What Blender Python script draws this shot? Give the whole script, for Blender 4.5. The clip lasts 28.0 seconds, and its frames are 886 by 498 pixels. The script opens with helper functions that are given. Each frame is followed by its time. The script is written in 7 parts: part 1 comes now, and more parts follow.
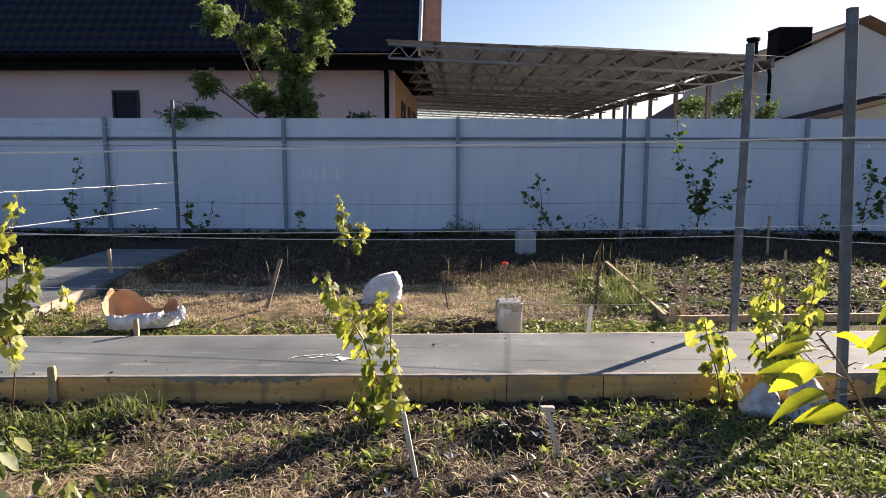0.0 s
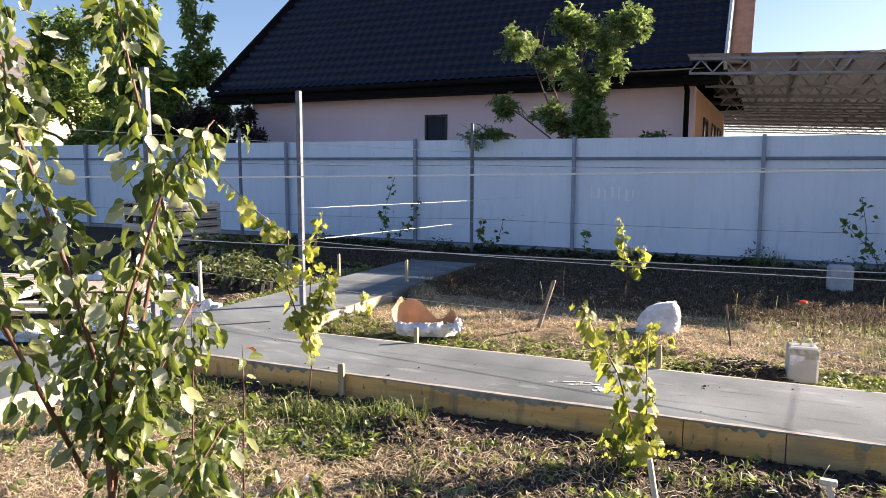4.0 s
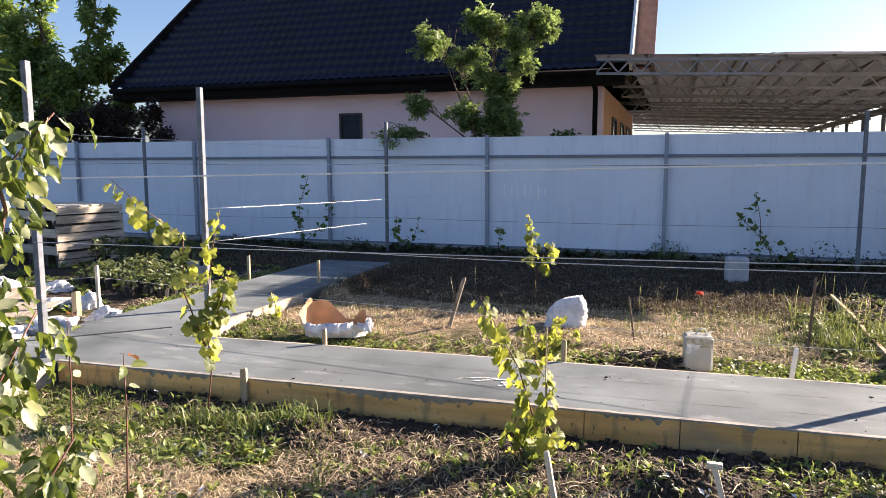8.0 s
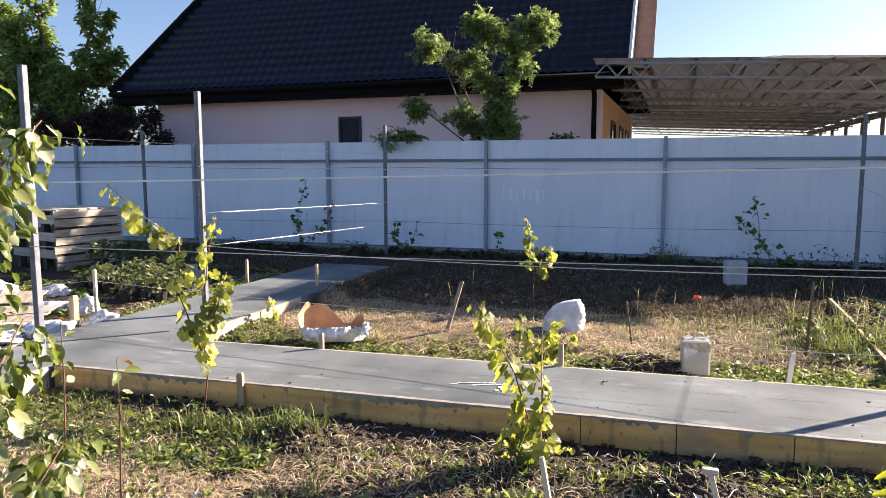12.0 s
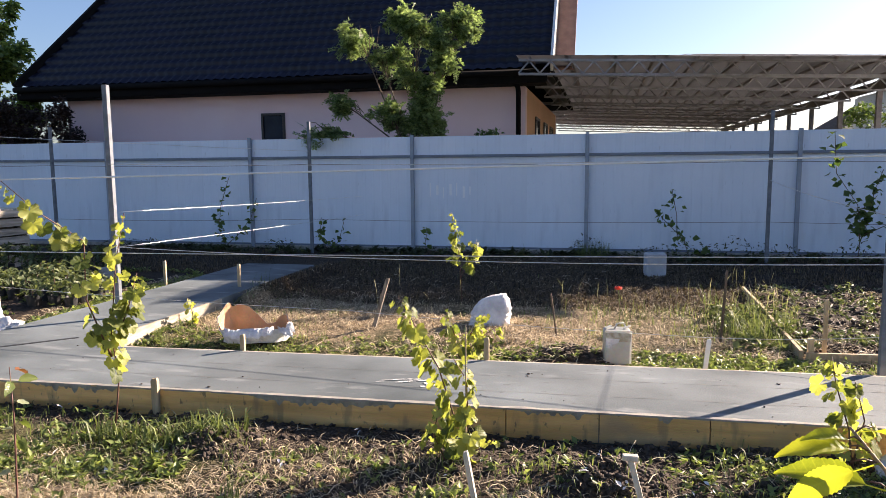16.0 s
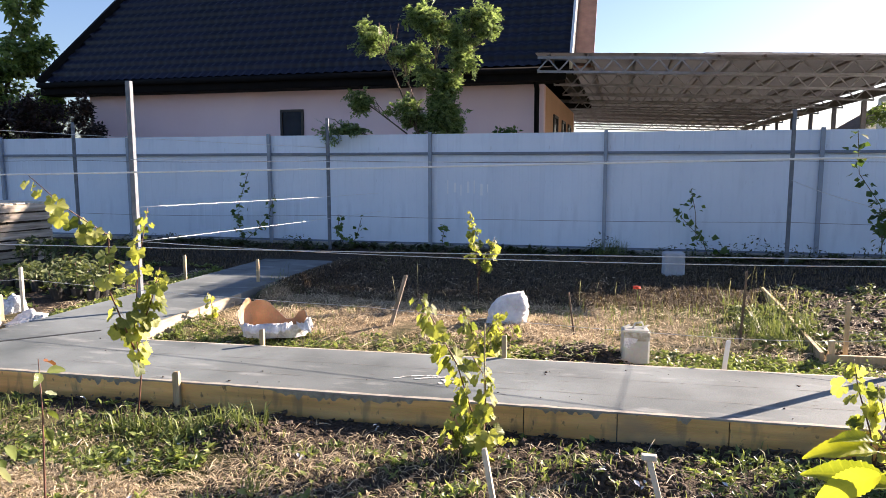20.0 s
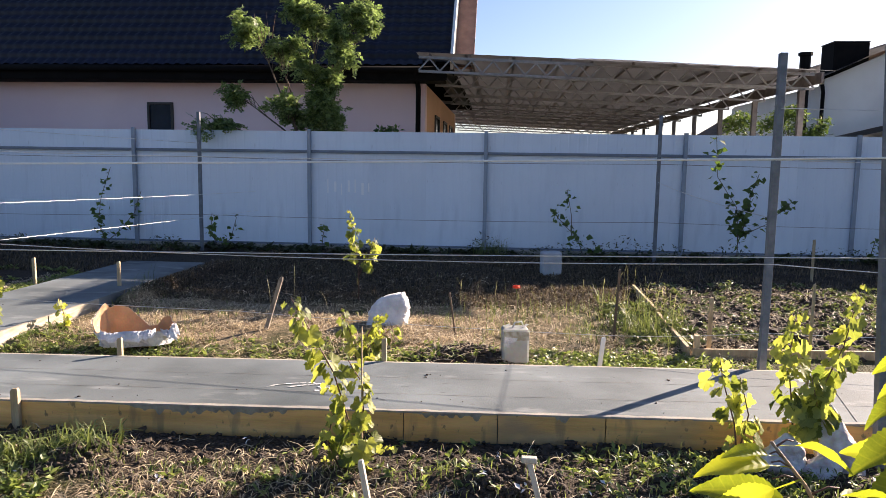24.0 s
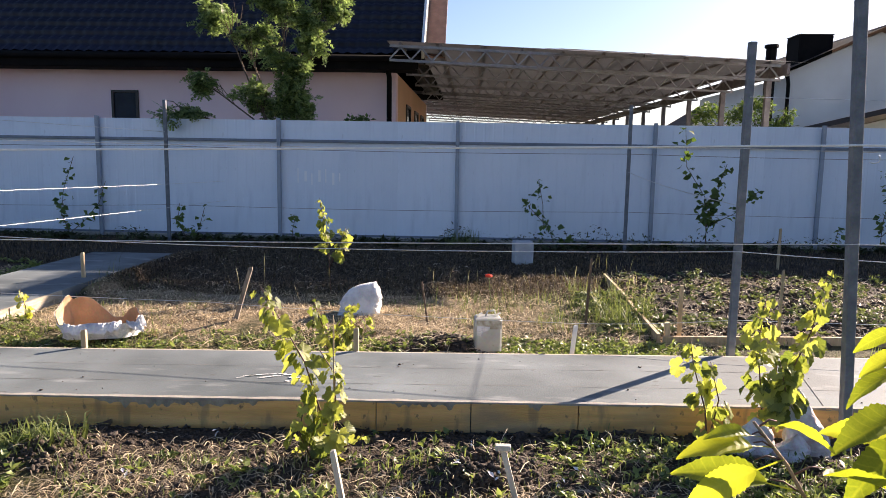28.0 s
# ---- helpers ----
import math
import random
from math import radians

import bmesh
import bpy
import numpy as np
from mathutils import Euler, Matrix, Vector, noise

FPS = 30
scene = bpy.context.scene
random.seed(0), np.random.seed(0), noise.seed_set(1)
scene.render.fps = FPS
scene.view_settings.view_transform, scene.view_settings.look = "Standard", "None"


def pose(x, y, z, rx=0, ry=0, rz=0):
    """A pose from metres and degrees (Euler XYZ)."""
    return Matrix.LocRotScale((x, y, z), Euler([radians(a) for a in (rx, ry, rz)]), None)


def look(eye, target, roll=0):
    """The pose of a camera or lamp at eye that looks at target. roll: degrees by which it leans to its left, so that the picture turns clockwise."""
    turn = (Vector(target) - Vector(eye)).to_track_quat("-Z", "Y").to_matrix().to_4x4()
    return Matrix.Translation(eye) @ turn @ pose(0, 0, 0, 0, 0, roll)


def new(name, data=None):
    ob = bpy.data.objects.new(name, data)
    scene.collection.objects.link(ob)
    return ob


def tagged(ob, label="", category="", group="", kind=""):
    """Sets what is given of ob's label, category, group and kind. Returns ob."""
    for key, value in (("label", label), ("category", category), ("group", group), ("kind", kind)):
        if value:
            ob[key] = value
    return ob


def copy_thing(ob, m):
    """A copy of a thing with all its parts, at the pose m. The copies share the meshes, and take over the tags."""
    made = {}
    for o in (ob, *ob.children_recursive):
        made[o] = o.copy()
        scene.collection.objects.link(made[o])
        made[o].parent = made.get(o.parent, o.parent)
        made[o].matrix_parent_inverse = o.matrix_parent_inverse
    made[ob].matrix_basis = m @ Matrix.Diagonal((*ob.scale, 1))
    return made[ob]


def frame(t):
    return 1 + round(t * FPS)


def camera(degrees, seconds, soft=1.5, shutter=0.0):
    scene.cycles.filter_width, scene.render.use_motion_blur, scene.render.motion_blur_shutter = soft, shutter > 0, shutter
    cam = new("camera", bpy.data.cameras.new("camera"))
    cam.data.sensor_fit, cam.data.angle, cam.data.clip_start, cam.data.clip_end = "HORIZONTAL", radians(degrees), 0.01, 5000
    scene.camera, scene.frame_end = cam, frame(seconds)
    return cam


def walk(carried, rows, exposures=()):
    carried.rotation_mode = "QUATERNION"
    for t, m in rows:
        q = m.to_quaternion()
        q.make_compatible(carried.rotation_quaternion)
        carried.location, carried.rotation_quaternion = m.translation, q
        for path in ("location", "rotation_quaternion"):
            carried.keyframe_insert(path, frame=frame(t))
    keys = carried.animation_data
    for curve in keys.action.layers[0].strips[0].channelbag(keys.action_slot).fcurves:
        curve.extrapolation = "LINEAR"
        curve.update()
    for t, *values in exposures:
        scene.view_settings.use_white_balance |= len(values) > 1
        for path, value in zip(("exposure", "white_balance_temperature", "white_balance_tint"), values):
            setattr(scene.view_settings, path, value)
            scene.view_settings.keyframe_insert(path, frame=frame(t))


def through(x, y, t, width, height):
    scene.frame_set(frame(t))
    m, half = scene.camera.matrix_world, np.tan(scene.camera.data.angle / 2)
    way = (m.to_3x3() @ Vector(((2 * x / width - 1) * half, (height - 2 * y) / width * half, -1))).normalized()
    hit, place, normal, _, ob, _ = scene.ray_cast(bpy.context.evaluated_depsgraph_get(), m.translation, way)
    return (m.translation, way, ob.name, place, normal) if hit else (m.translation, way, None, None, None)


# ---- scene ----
cam = camera(64.3, 28.0, soft=0.8)
PATH = [
    (0, (0.054, -0.713, 1.535), (0.021, 1.267, 1.255), 0.1),
    (0.5, (0.043, -0.648, 1.534), (-0.334, 1.297, 1.264), -2.0),
    (1, (0.117, -0.598, 1.553), (-0.505, 1.281, 1.265), -0.1),
    (1.5, (0.25, -0.596, 1.57), (-0.593, 1.196, 1.289), 1.0),
    (2, (0.264, -0.622, 1.586), (-0.685, 1.132, 1.439), 0.7),
    (2.5, (0.259, -0.647, 1.593), (-0.702, 1.099, 1.419), 0.0),
    (3, (0.225, -0.604, 1.587), (-0.636, 1.192, 1.404), 0.5),
    (3.5, (0.23, -0.645, 1.594), (-0.706, 1.113, 1.409), -0.5),
    (4, (0.235, -0.617, 1.585), (-0.601, 1.185, 1.35), 0.2),
    (4.5, (0.215, -0.577, 1.584), (-0.443, 1.3, 1.374), 1.0),
    (6.5, (0.324, -0.539, 1.58), (-0.349, 1.332, 1.365), 0.5),
    (7, (0.332, -0.558, 1.587), (-0.363, 1.306, 1.378), 0.7),
    (7.5, (0.334, -0.552, 1.585), (-0.29, 1.339, 1.396), 0.2),
    (8, (0.333, -0.541, 1.576), (-0.299, 1.341, 1.339), -0.1),
    (8.5, (0.344, -0.549, 1.584), (-0.292, 1.333, 1.353), -0.3),
    (9, (0.353, -0.543, 1.585), (-0.285, 1.341, 1.384), -0.2),
    (9.5, (0.372, -0.53, 1.58), (-0.177, 1.383, 1.384), 0.1),
    (10, (0.378, -0.508, 1.579), (-0.108, 1.422, 1.377), 0.1),
    (10.5, (0.378, -0.516, 1.577), (-0.157, 1.401, 1.375), 0.2),
    (11, (0.363, -0.524, 1.577), (-0.205, 1.381, 1.354), 0.0),
    (11.5, (0.344, -0.543, 1.586), (-0.343, 1.322, 1.362), -0.6),
    (12, (0.353, -0.528, 1.585), (-0.28, 1.356, 1.356), -0.1),
    (12.5, (0.419, -0.491, 1.574), (0.111, 1.47, 1.335), 0.6),
    (14.5, (0.352, -0.487, 1.568), (-0.156, 1.435, 1.352), 0.7),
    (15, (0.348, -0.486, 1.569), (-0.233, 1.415, 1.346), 0.5),
    (15.5, (0.35, -0.494, 1.568), (-0.202, 1.415, 1.34), 0.1),
    (16, (0.385, -0.468, 1.562), (-0.058, 1.468, 1.326), -0.5),
    (16.5, (0.42, -0.458, 1.563), (0.18, 1.513, 1.316), 0.9),
    (17, (0.426, -0.464, 1.566), (0.292, 1.516, 1.32), 0.3),
    (17.5, (0.371, -0.507, 1.565), (-0.081, 1.425, 1.312), -0.4),
    (18, (0.344, -0.535, 1.581), (-0.29, 1.341, 1.299), -0.7),
    (18.5, (0.351, -0.518, 1.572), (-0.237, 1.374, 1.3), -1.2),
    (19, (0.371, -0.487, 1.566), (-0.104, 1.436, 1.293), -0.6),
    (19.5, (0.371, -0.49, 1.572), (-0.112, 1.433, 1.313), -0.5),
    (20, (0.367, -0.487, 1.567), (-0.119, 1.437, 1.323), -0.1),
    (20.5, (0.371, -0.496, 1.571), (-0.119, 1.426, 1.318), 0.0),
    (21, (0.361, -0.498, 1.565), (-0.149, 1.416, 1.289), -1.1),
    (21.5, (0.294, -0.43, 1.554), (-0.036, 1.52, 1.256), -0.3),
    (23.5, (0.3, -0.37, 1.556), (-0.003, 1.593, 1.319), 1.5),
    (24, (0.37, -0.331, 1.546), (0.209, 1.648, 1.305), 0.8),
    (24.5, (0.372, -0.323, 1.552), (0.158, 1.653, 1.334), -0.9),
    (25, (0.377, -0.305, 1.536), (0.19, 1.657, 1.198), -0.1),
    (25.5, (0.38, -0.308, 1.537), (0.132, 1.651, 1.22), -0.9),
    (26, (0.383, -0.303, 1.537), (0.18, 1.669, 1.274), -0.6),
    (26.5, (0.36, -0.32, 1.531), (0.12, 1.651, 1.29), -0.7),
    (27, (0.363, -0.32, 1.529), (0.182, 1.652, 1.25), -0.3),
    (27.5, (0.379, -0.315, 1.523), (0.269, 1.663, 1.249), 0.1),
    (28, (0.363, -0.298, 1.525), (0.283, 1.683, 1.26), 0.9),
]
walk(cam, [(t, look(eye, target, roll)) for t, eye, target, roll in PATH], exposures=[(t, e + 0.01, 6500, 22) for t, e in (
    (0.0, 1.5), (0.6, 1.75), (1.0, 2.0), (4.0, 2.0), (7.0, 2.0), (10.0, 1.9), (12.0, 1.98), (15.0, 1.92), (16.0, 1.85), (17.0, 1.8), (18.0, 2.05), (21.0, 2.05), (24.0, 1.78), (25.0, 1.55), (26.0, 1.85), (28.0, 1.82))])

# ---- light ----
SUN_AZ, SUN_EL = radians(47.5), radians(22.0)
TO_SUN = Vector((math.sin(SUN_AZ) * math.cos(SUN_EL), math.cos(SUN_AZ) * math.cos(SUN_EL), math.sin(SUN_EL)))
world = bpy.data.worlds.new("sky")
scene.world = world
world.use_nodes = True
wn = world.node_tree
sky = wn.nodes.new("ShaderNodeTexSky")
sky.sky_type = "NISHITA"
sky.sun_disc = False
sky.sun_elevation, sky.sun_rotation = SUN_EL, SUN_AZ
sky.air_density, sky.dust_density, sky.ozone_density = 1.0, 1.0, 3.8
wn.nodes["Background"].inputs[1].default_value = 0.048
wn.links.new(sky.outputs[0], wn.nodes["Background"].inputs[0])
sun = new("sun", bpy.data.lights.new("sun", "SUN"))
sun.data.energy, sun.data.angle, sun.data.color = 5.0, radians(0.55), (1.0, 0.87, 0.68)
sun.matrix_world = look(TO_SUN * 60, (0, 0, 0))


# ---- materials ----
def hexa(c):
    return (*c, 1.0)


def material(name, base, second=None, rough=0.8, scale=6.0, fine=60.0, bump=0.15, metal=0.0, spec=0.5, third=None, stretch=(1, 1, 1),
             jitter=0.0, glow=0.0, lit=0.0, detail=6.0, low=0.35, high=0.65, speck=0.25, dist=0.01):
    """A procedural surface: two colours mixed by broad noise, fine grain, roughness variation and bump. lit: light that passes through."""
    m = bpy.data.materials.new(name)
    m.use_nodes = True
    nt = m.node_tree
    bs = nt.nodes["Principled BSDF"]
    co = nt.nodes.new("ShaderNodeTexCoord")
    mp = nt.nodes.new("ShaderNodeMapping")
    mp.inputs["Scale"].default_value = stretch
    nt.links.new(co.outputs["Object"], mp.inputs[0])
    big = nt.nodes.new("ShaderNodeTexNoise")
    big.inputs["Scale"].default_value, big.inputs["Detail"].default_value = scale, detail
    small = nt.nodes.new("ShaderNodeTexNoise")
    small.inputs["Scale"].default_value, small.inputs["Detail"].default_value = fine, 4.0
    for n in (big, small):
        nt.links.new(mp.outputs[0], n.inputs["Vector"])
    ramp = nt.nodes.new("ShaderNodeValToRGB")
    ramp.color_ramp.elements[0].position, ramp.color_ramp.elements[1].position = low, high
    ramp.color_ramp.elements[0].color = hexa(base)
    ramp.color_ramp.elements[1].color = hexa(second or tuple(min(1, c * 1.25) for c in base))
    if third:
        e = ramp.color_ramp.elements.new(0.5 * (low + high))
        e.color = hexa(third)
    nt.links.new(big.outputs["Fac"], ramp.inputs[0])
    grain = nt.nodes.new("ShaderNodeMix")
    grain.data_type, grain.blend_type = "RGBA", "OVERLAY"
    grain.inputs[0].default_value = speck
    nt.links.new(ramp.outputs[0], grain.inputs[6])
    nt.links.new(small.outputs["Color"], grain.inputs[7])
    sat = nt.nodes.new("ShaderNodeHueSaturation")
    nt.links.new(grain.outputs[2], sat.inputs["Color"])
    if jitter:
        info = nt.nodes.new("ShaderNodeObjectInfo")
        rng = nt.nodes.new("ShaderNodeMapRange")
        rng.inputs["To Min"].default_value, rng.inputs["To Max"].default_value = 1 - jitter, 1 + jitter
        nt.links.new(info.outputs["Random"], rng.inputs[0])
        nt.links.new(rng.outputs[0], sat.inputs["Value"])
    nt.links.new(sat.outputs[0], bs.inputs["Base Color"])
    rr = nt.nodes.new("ShaderNodeMapRange")
    rr.inputs["To Min"].default_value, rr.inputs["To Max"].default_value = max(0.02, rough - 0.12), min(1, rough + 0.12)
    nt.links.new(big.outputs["Fac"], rr.inputs[0])
    nt.links.new(rr.outputs[0], bs.inputs["Roughness"])
    bs.inputs["Metallic"].default_value = metal
    bs.inputs["Specular IOR Level"].default_value = spec
    if bump:
        bp = nt.nodes.new("ShaderNodeBump")
        bp.inputs["Strength"].default_value, bp.inputs["Distance"].default_value = bump, dist
        add = nt.nodes.new("ShaderNodeMath")
        add.operation = "ADD"
        nt.links.new(big.outputs["Fac"], add.inputs[0])
        nt.links.new(small.outputs["Fac"], add.inputs[1])
        nt.links.new(add.outputs[0], bp.inputs["Height"])
        nt.links.new(bp.outputs[0], bs.inputs["Normal"])
    if lit:
        tr = nt.nodes.new("ShaderNodeBsdfTranslucent")
        mx = nt.nodes.new("ShaderNodeMixShader")
        mx.inputs[0].default_value = lit
        br = nt.nodes.new("ShaderNodeBrightContrast")
        br.inputs["Bright"].default_value = glow
        nt.links.new(sat.outputs[0], br.inputs[0])
        nt.links.new(br.outputs[0], tr.inputs[0])
        nt.links.new(bs.outputs[0], mx.inputs[1])
        nt.links.new(tr.outputs[0], mx.inputs[2])
        nt.links.new(mx.outputs[0], nt.nodes["Material Output"].inputs[0])
    return m


M = {
    "concrete": material("concrete", (0.083, 0.099, 0.103), (0.197, 0.226, 0.232), rough=0.76, spec=0.26, scale=1.3, fine=110, bump=0.2, dist=0.008, speck=0.22, detail=14.0, third=(0.147, 0.169, 0.174), low=0.32, high=0.68),
    "board": material("form_board", (0.22, 0.17, 0.11), (0.82, 0.58, 0.27), rough=0.75, scale=3.0, fine=40, bump=0.25, stretch=(0.6, 6, 6), jitter=0.12, third=(0.7, 0.47, 0.19), low=0.36, high=0.62),
    "old_wood": material("weathered_wood", (0.4, 0.34, 0.26), (0.6, 0.54, 0.44), rough=0.85, scale=3, fine=40, bump=0.35, stretch=(0.5, 7, 7), jitter=0.2),
    "crate_wood": material("crate_wood", (0.19, 0.165, 0.135), (0.56, 0.5, 0.42), rough=0.88, scale=3, fine=40, bump=0.45, stretch=(7, 0.7, 7), jitter=0.22, third=(0.38, 0.33, 0.265), low=0.3, high=0.7),
    # Dark brown that stands in for the shade inside the crate.
    "dark_wood": material("gap_shade_wood", (0.05, 0.04, 0.03), (0.11, 0.088, 0.065), rough=0.9, scale=4, fine=40, bump=0.3),
    "stake": material("stake_wood", (0.38, 0.28, 0.16), (0.55, 0.43, 0.27), rough=0.8, scale=8, fine=60, bump=0.3, stretch=(4, 4, 0.6), jitter=0.2),
    "grey_stake": material("grey_stake", (0.15, 0.125, 0.1), (0.32, 0.27, 0.21), rough=0.85, scale=8, fine=60, bump=0.3, stretch=(4, 4, 0.6)),
    "pale_wood": material("pale_wood", (0.5, 0.44, 0.34), (0.7, 0.64, 0.53), rough=0.8, scale=8, fine=60, bump=0.3, stretch=(4, 4, 0.6)),
    "sheet": material("fence_sheet", (0.66, 0.735, 0.83), (0.74, 0.8, 0.88), rough=0.42, scale=0.9, fine=25, bump=0.05, jitter=0.03, speck=0.08),
    "fence_post": material("fence_post_paint", (0.24, 0.28, 0.34), (0.31, 0.35, 0.41), rough=0.5, scale=4, fine=60, bump=0.08, speck=0.15),
    "rail": material("fence_rail_paint", (0.13, 0.16, 0.21), (0.18, 0.215, 0.27), rough=0.5, scale=4, fine=60, bump=0.08, speck=0.15),
    "steel": material("galvanised_steel", (0.135, 0.15, 0.17), (0.21, 0.225, 0.245), rough=0.72, scale=14, fine=80, bump=0.12, metal=0.2, speck=0.25, spec=0.3),
    "white_wire": material("white_cable", (0.8, 0.8, 0.78), (0.88, 0.88, 0.86), rough=0.45, scale=30, fine=90, bump=0.0),
    "wire": material("wire", (0.6, 0.6, 0.6), (0.75, 0.75, 0.74), rough=0.34, scale=30, fine=90, bump=0.0, metal=0.9),
    "pink": material("pink_render", (0.82, 0.6, 0.61), (0.88, 0.67, 0.67), rough=0.9, scale=0.7, fine=140, bump=0.2, dist=0.004, speck=0.12),
    "ochre": material("ochre_render", (0.62, 0.36, 0.2), (0.7, 0.42, 0.25), rough=0.9, scale=0.7, fine=140, bump=0.2, dist=0.004),
    "roof": material("roof_tile_metal", (0.005, 0.0055, 0.014), (0.009, 0.01, 0.026), rough=0.42, scale=1.2, fine=40, bump=0.06, spec=0.3),
    "dark": material("dark_trim", (0.006, 0.0055, 0.0055), (0.011, 0.0095, 0.0095), rough=0.85, scale=5, fine=50, bump=0.1, spec=0.1),
    "whiteparts": material("white_trim", (0.72, 0.71, 0.69), (0.8, 0.79, 0.77), rough=0.6, scale=3, fine=60, bump=0.05),
    "white_render": material("white_render", (0.66, 0.65, 0.62), (0.76, 0.75, 0.72), rough=0.9, scale=0.7, fine=120, bump=0.15, dist=0.004),
    "truss": material("truss_steel", (0.22, 0.215, 0.22), (0.3, 0.295, 0.3), rough=0.65, scale=8, fine=60, bump=0.08, metal=0.1),
    "column": material("brown_column_paint", (0.12, 0.1, 0.095), (0.2, 0.17, 0.155), rough=0.6, scale=8, fine=60, bump=0.08),
    "glass": material("window_glass", (0.01, 0.016, 0.03), (0.02, 0.03, 0.05), rough=0.14, scale=2, fine=10, bump=0.0, spec=0.08),
    "frame": material("window_frame_brown", (0.018, 0.013, 0.011), (0.03, 0.022, 0.018), rough=0.5, scale=8, fine=60, bump=0.08),
    "bark": material("bark", (0.09, 0.062, 0.042), (0.17, 0.125, 0.09), rough=0.9, scale=14, fine=80, bump=0.5, stretch=(1, 1, 0.3)),
    "cherry_bark": material("cherry_bark", (0.28, 0.17, 0.09), (0.42, 0.27, 0.15), rough=0.55, scale=30, fine=120, bump=0.25, stretch=(1, 1, 0.4)),
    "red_bark": material("red_brown_bark", (0.09, 0.036, 0.026), (0.17, 0.08, 0.055), rough=0.6, scale=20, fine=90, bump=0.25, stretch=(1, 1, 0.3)),
}


def leaf_material(name, a, b, through=0.45, rough=0.5, gain=1.6, single=False, warm=(1.0, 1.0, 0.6), veins=0.0):
    """A thin leaf: two greens picked leaf by leaf, light passing through it, fine mottling."""
    m = bpy.data.materials.new(name)
    m.use_nodes = True
    nt = m.node_tree
    bs = nt.nodes["Principled BSDF"]
    if single:
        pick = nt.nodes.new("ShaderNodeObjectInfo").outputs["Random"]
    else:
        pick = nt.nodes.new("ShaderNodeNewGeometry").outputs["Random Per Island"]
    co = nt.nodes.new("ShaderNodeTexCoord")
    no = nt.nodes.new("ShaderNodeTexNoise")
    no.inputs["Scale"].default_value = 40.0
    nt.links.new(co.outputs["Object"], no.inputs["Vector"])
    sm = nt.nodes.new("ShaderNodeMath")
    sm.operation = "MULTIPLY_ADD"
    sm.inputs[1].default_value = 0.35
    nt.links.new(no.outputs["Fac"], sm.inputs[0])
    nt.links.new(pick, sm.inputs[2])
    ra = nt.nodes.new("ShaderNodeValToRGB")
    ra.color_ramp.elements[0].position, ra.color_ramp.elements[1].position = 0.15, 1.15
    ra.color_ramp.elements[0].color, ra.color_ramp.elements[1].color = hexa(a), hexa(b)
    nt.links.new(sm.outputs[0], ra.inputs[0])
    skin = ra.outputs[0]
    if veins:
        def calc(op, x, y, z=0.0):
            n = nt.nodes.new("ShaderNodeMath")
            n.operation = op
            for i, q in enumerate((x, y, z)):
                if isinstance(q, (int, float)):
                    n.inputs[i].default_value = q
                else:
                    nt.links.new(q, n.inputs[i])
            return n.outputs[0]

        xyz = nt.nodes.new("ShaderNodeSeparateXYZ")
        nt.links.new(co.outputs["Object"], xyz.inputs[0])
        out = calc("ABSOLUTE", xyz.outputs[0], 0.0)
        rib = calc("MULTIPLY_ADD", out, -0.75, xyz.outputs[1])
        saw = calc("ABSOLUTE", calc("SUBTRACT", calc("FRACT", calc("MULTIPLY", rib, 9.0), 0.0), 0.5), 0.0)
        side_vein = calc("MULTIPLY", calc("SUBTRACT", saw, 0.38), 7.0)
        mid_vein = calc("MULTIPLY", calc("SUBTRACT", 0.022, out), 60.0)
        line = nt.nodes.new("ShaderNodeClamp")
        nt.links.new(calc("MAXIMUM", side_vein, mid_vein), line.inputs[0])
        tint = nt.nodes.new("ShaderNodeMix")
        tint.data_type = "RGBA"
        nt.links.new(calc("MULTIPLY", line.outputs[0], veins), tint.inputs[0])
        nt.links.new(skin, tint.inputs[6])
        tint.inputs[7].default_value = (min(1, b[0] * 1.5 + 0.04), min(1, b[1] * 1.4 + 0.04), b[2] * 1.4 + 0.03, 1)
        skin = tint.outputs[2]
        bp = nt.nodes.new("ShaderNodeBump")
        bp.inputs["Strength"].default_value, bp.inputs["Distance"].default_value = 0.14, 0.01
        nt.links.new(saw, bp.inputs["Height"])
        nt.links.new(bp.outputs[0], bs.inputs["Normal"])
    nt.links.new(skin, bs.inputs["Base Color"])
    bs.inputs["Roughness"].default_value = rough
    bs.inputs["Specular IOR Level"].default_value = 0.35
    tr = nt.nodes.new("ShaderNodeBsdfTranslucent")
    ml = nt.nodes.new("ShaderNodeMix")
    ml.data_type, ml.blend_type, ml.clamp_result = "RGBA", "MULTIPLY", False
    ml.inputs[0].default_value = 1.0
    ml.inputs[7].default_value = (gain * warm[0], gain * warm[1], gain * warm[2], 1)
    nt.links.new(skin, ml.inputs[6])
    nt.links.new(ml.outputs[2], tr.inputs[0])
    mx = nt.nodes.new("ShaderNodeMixShader")
    mx.inputs[0].default_value = through
    nt.links.new(bs.outputs[0], mx.inputs[1])
    nt.links.new(tr.outputs[0], mx.inputs[2])
    nt.links.new(mx.outputs[0], nt.nodes["Material Output"].inputs[0])
    return m


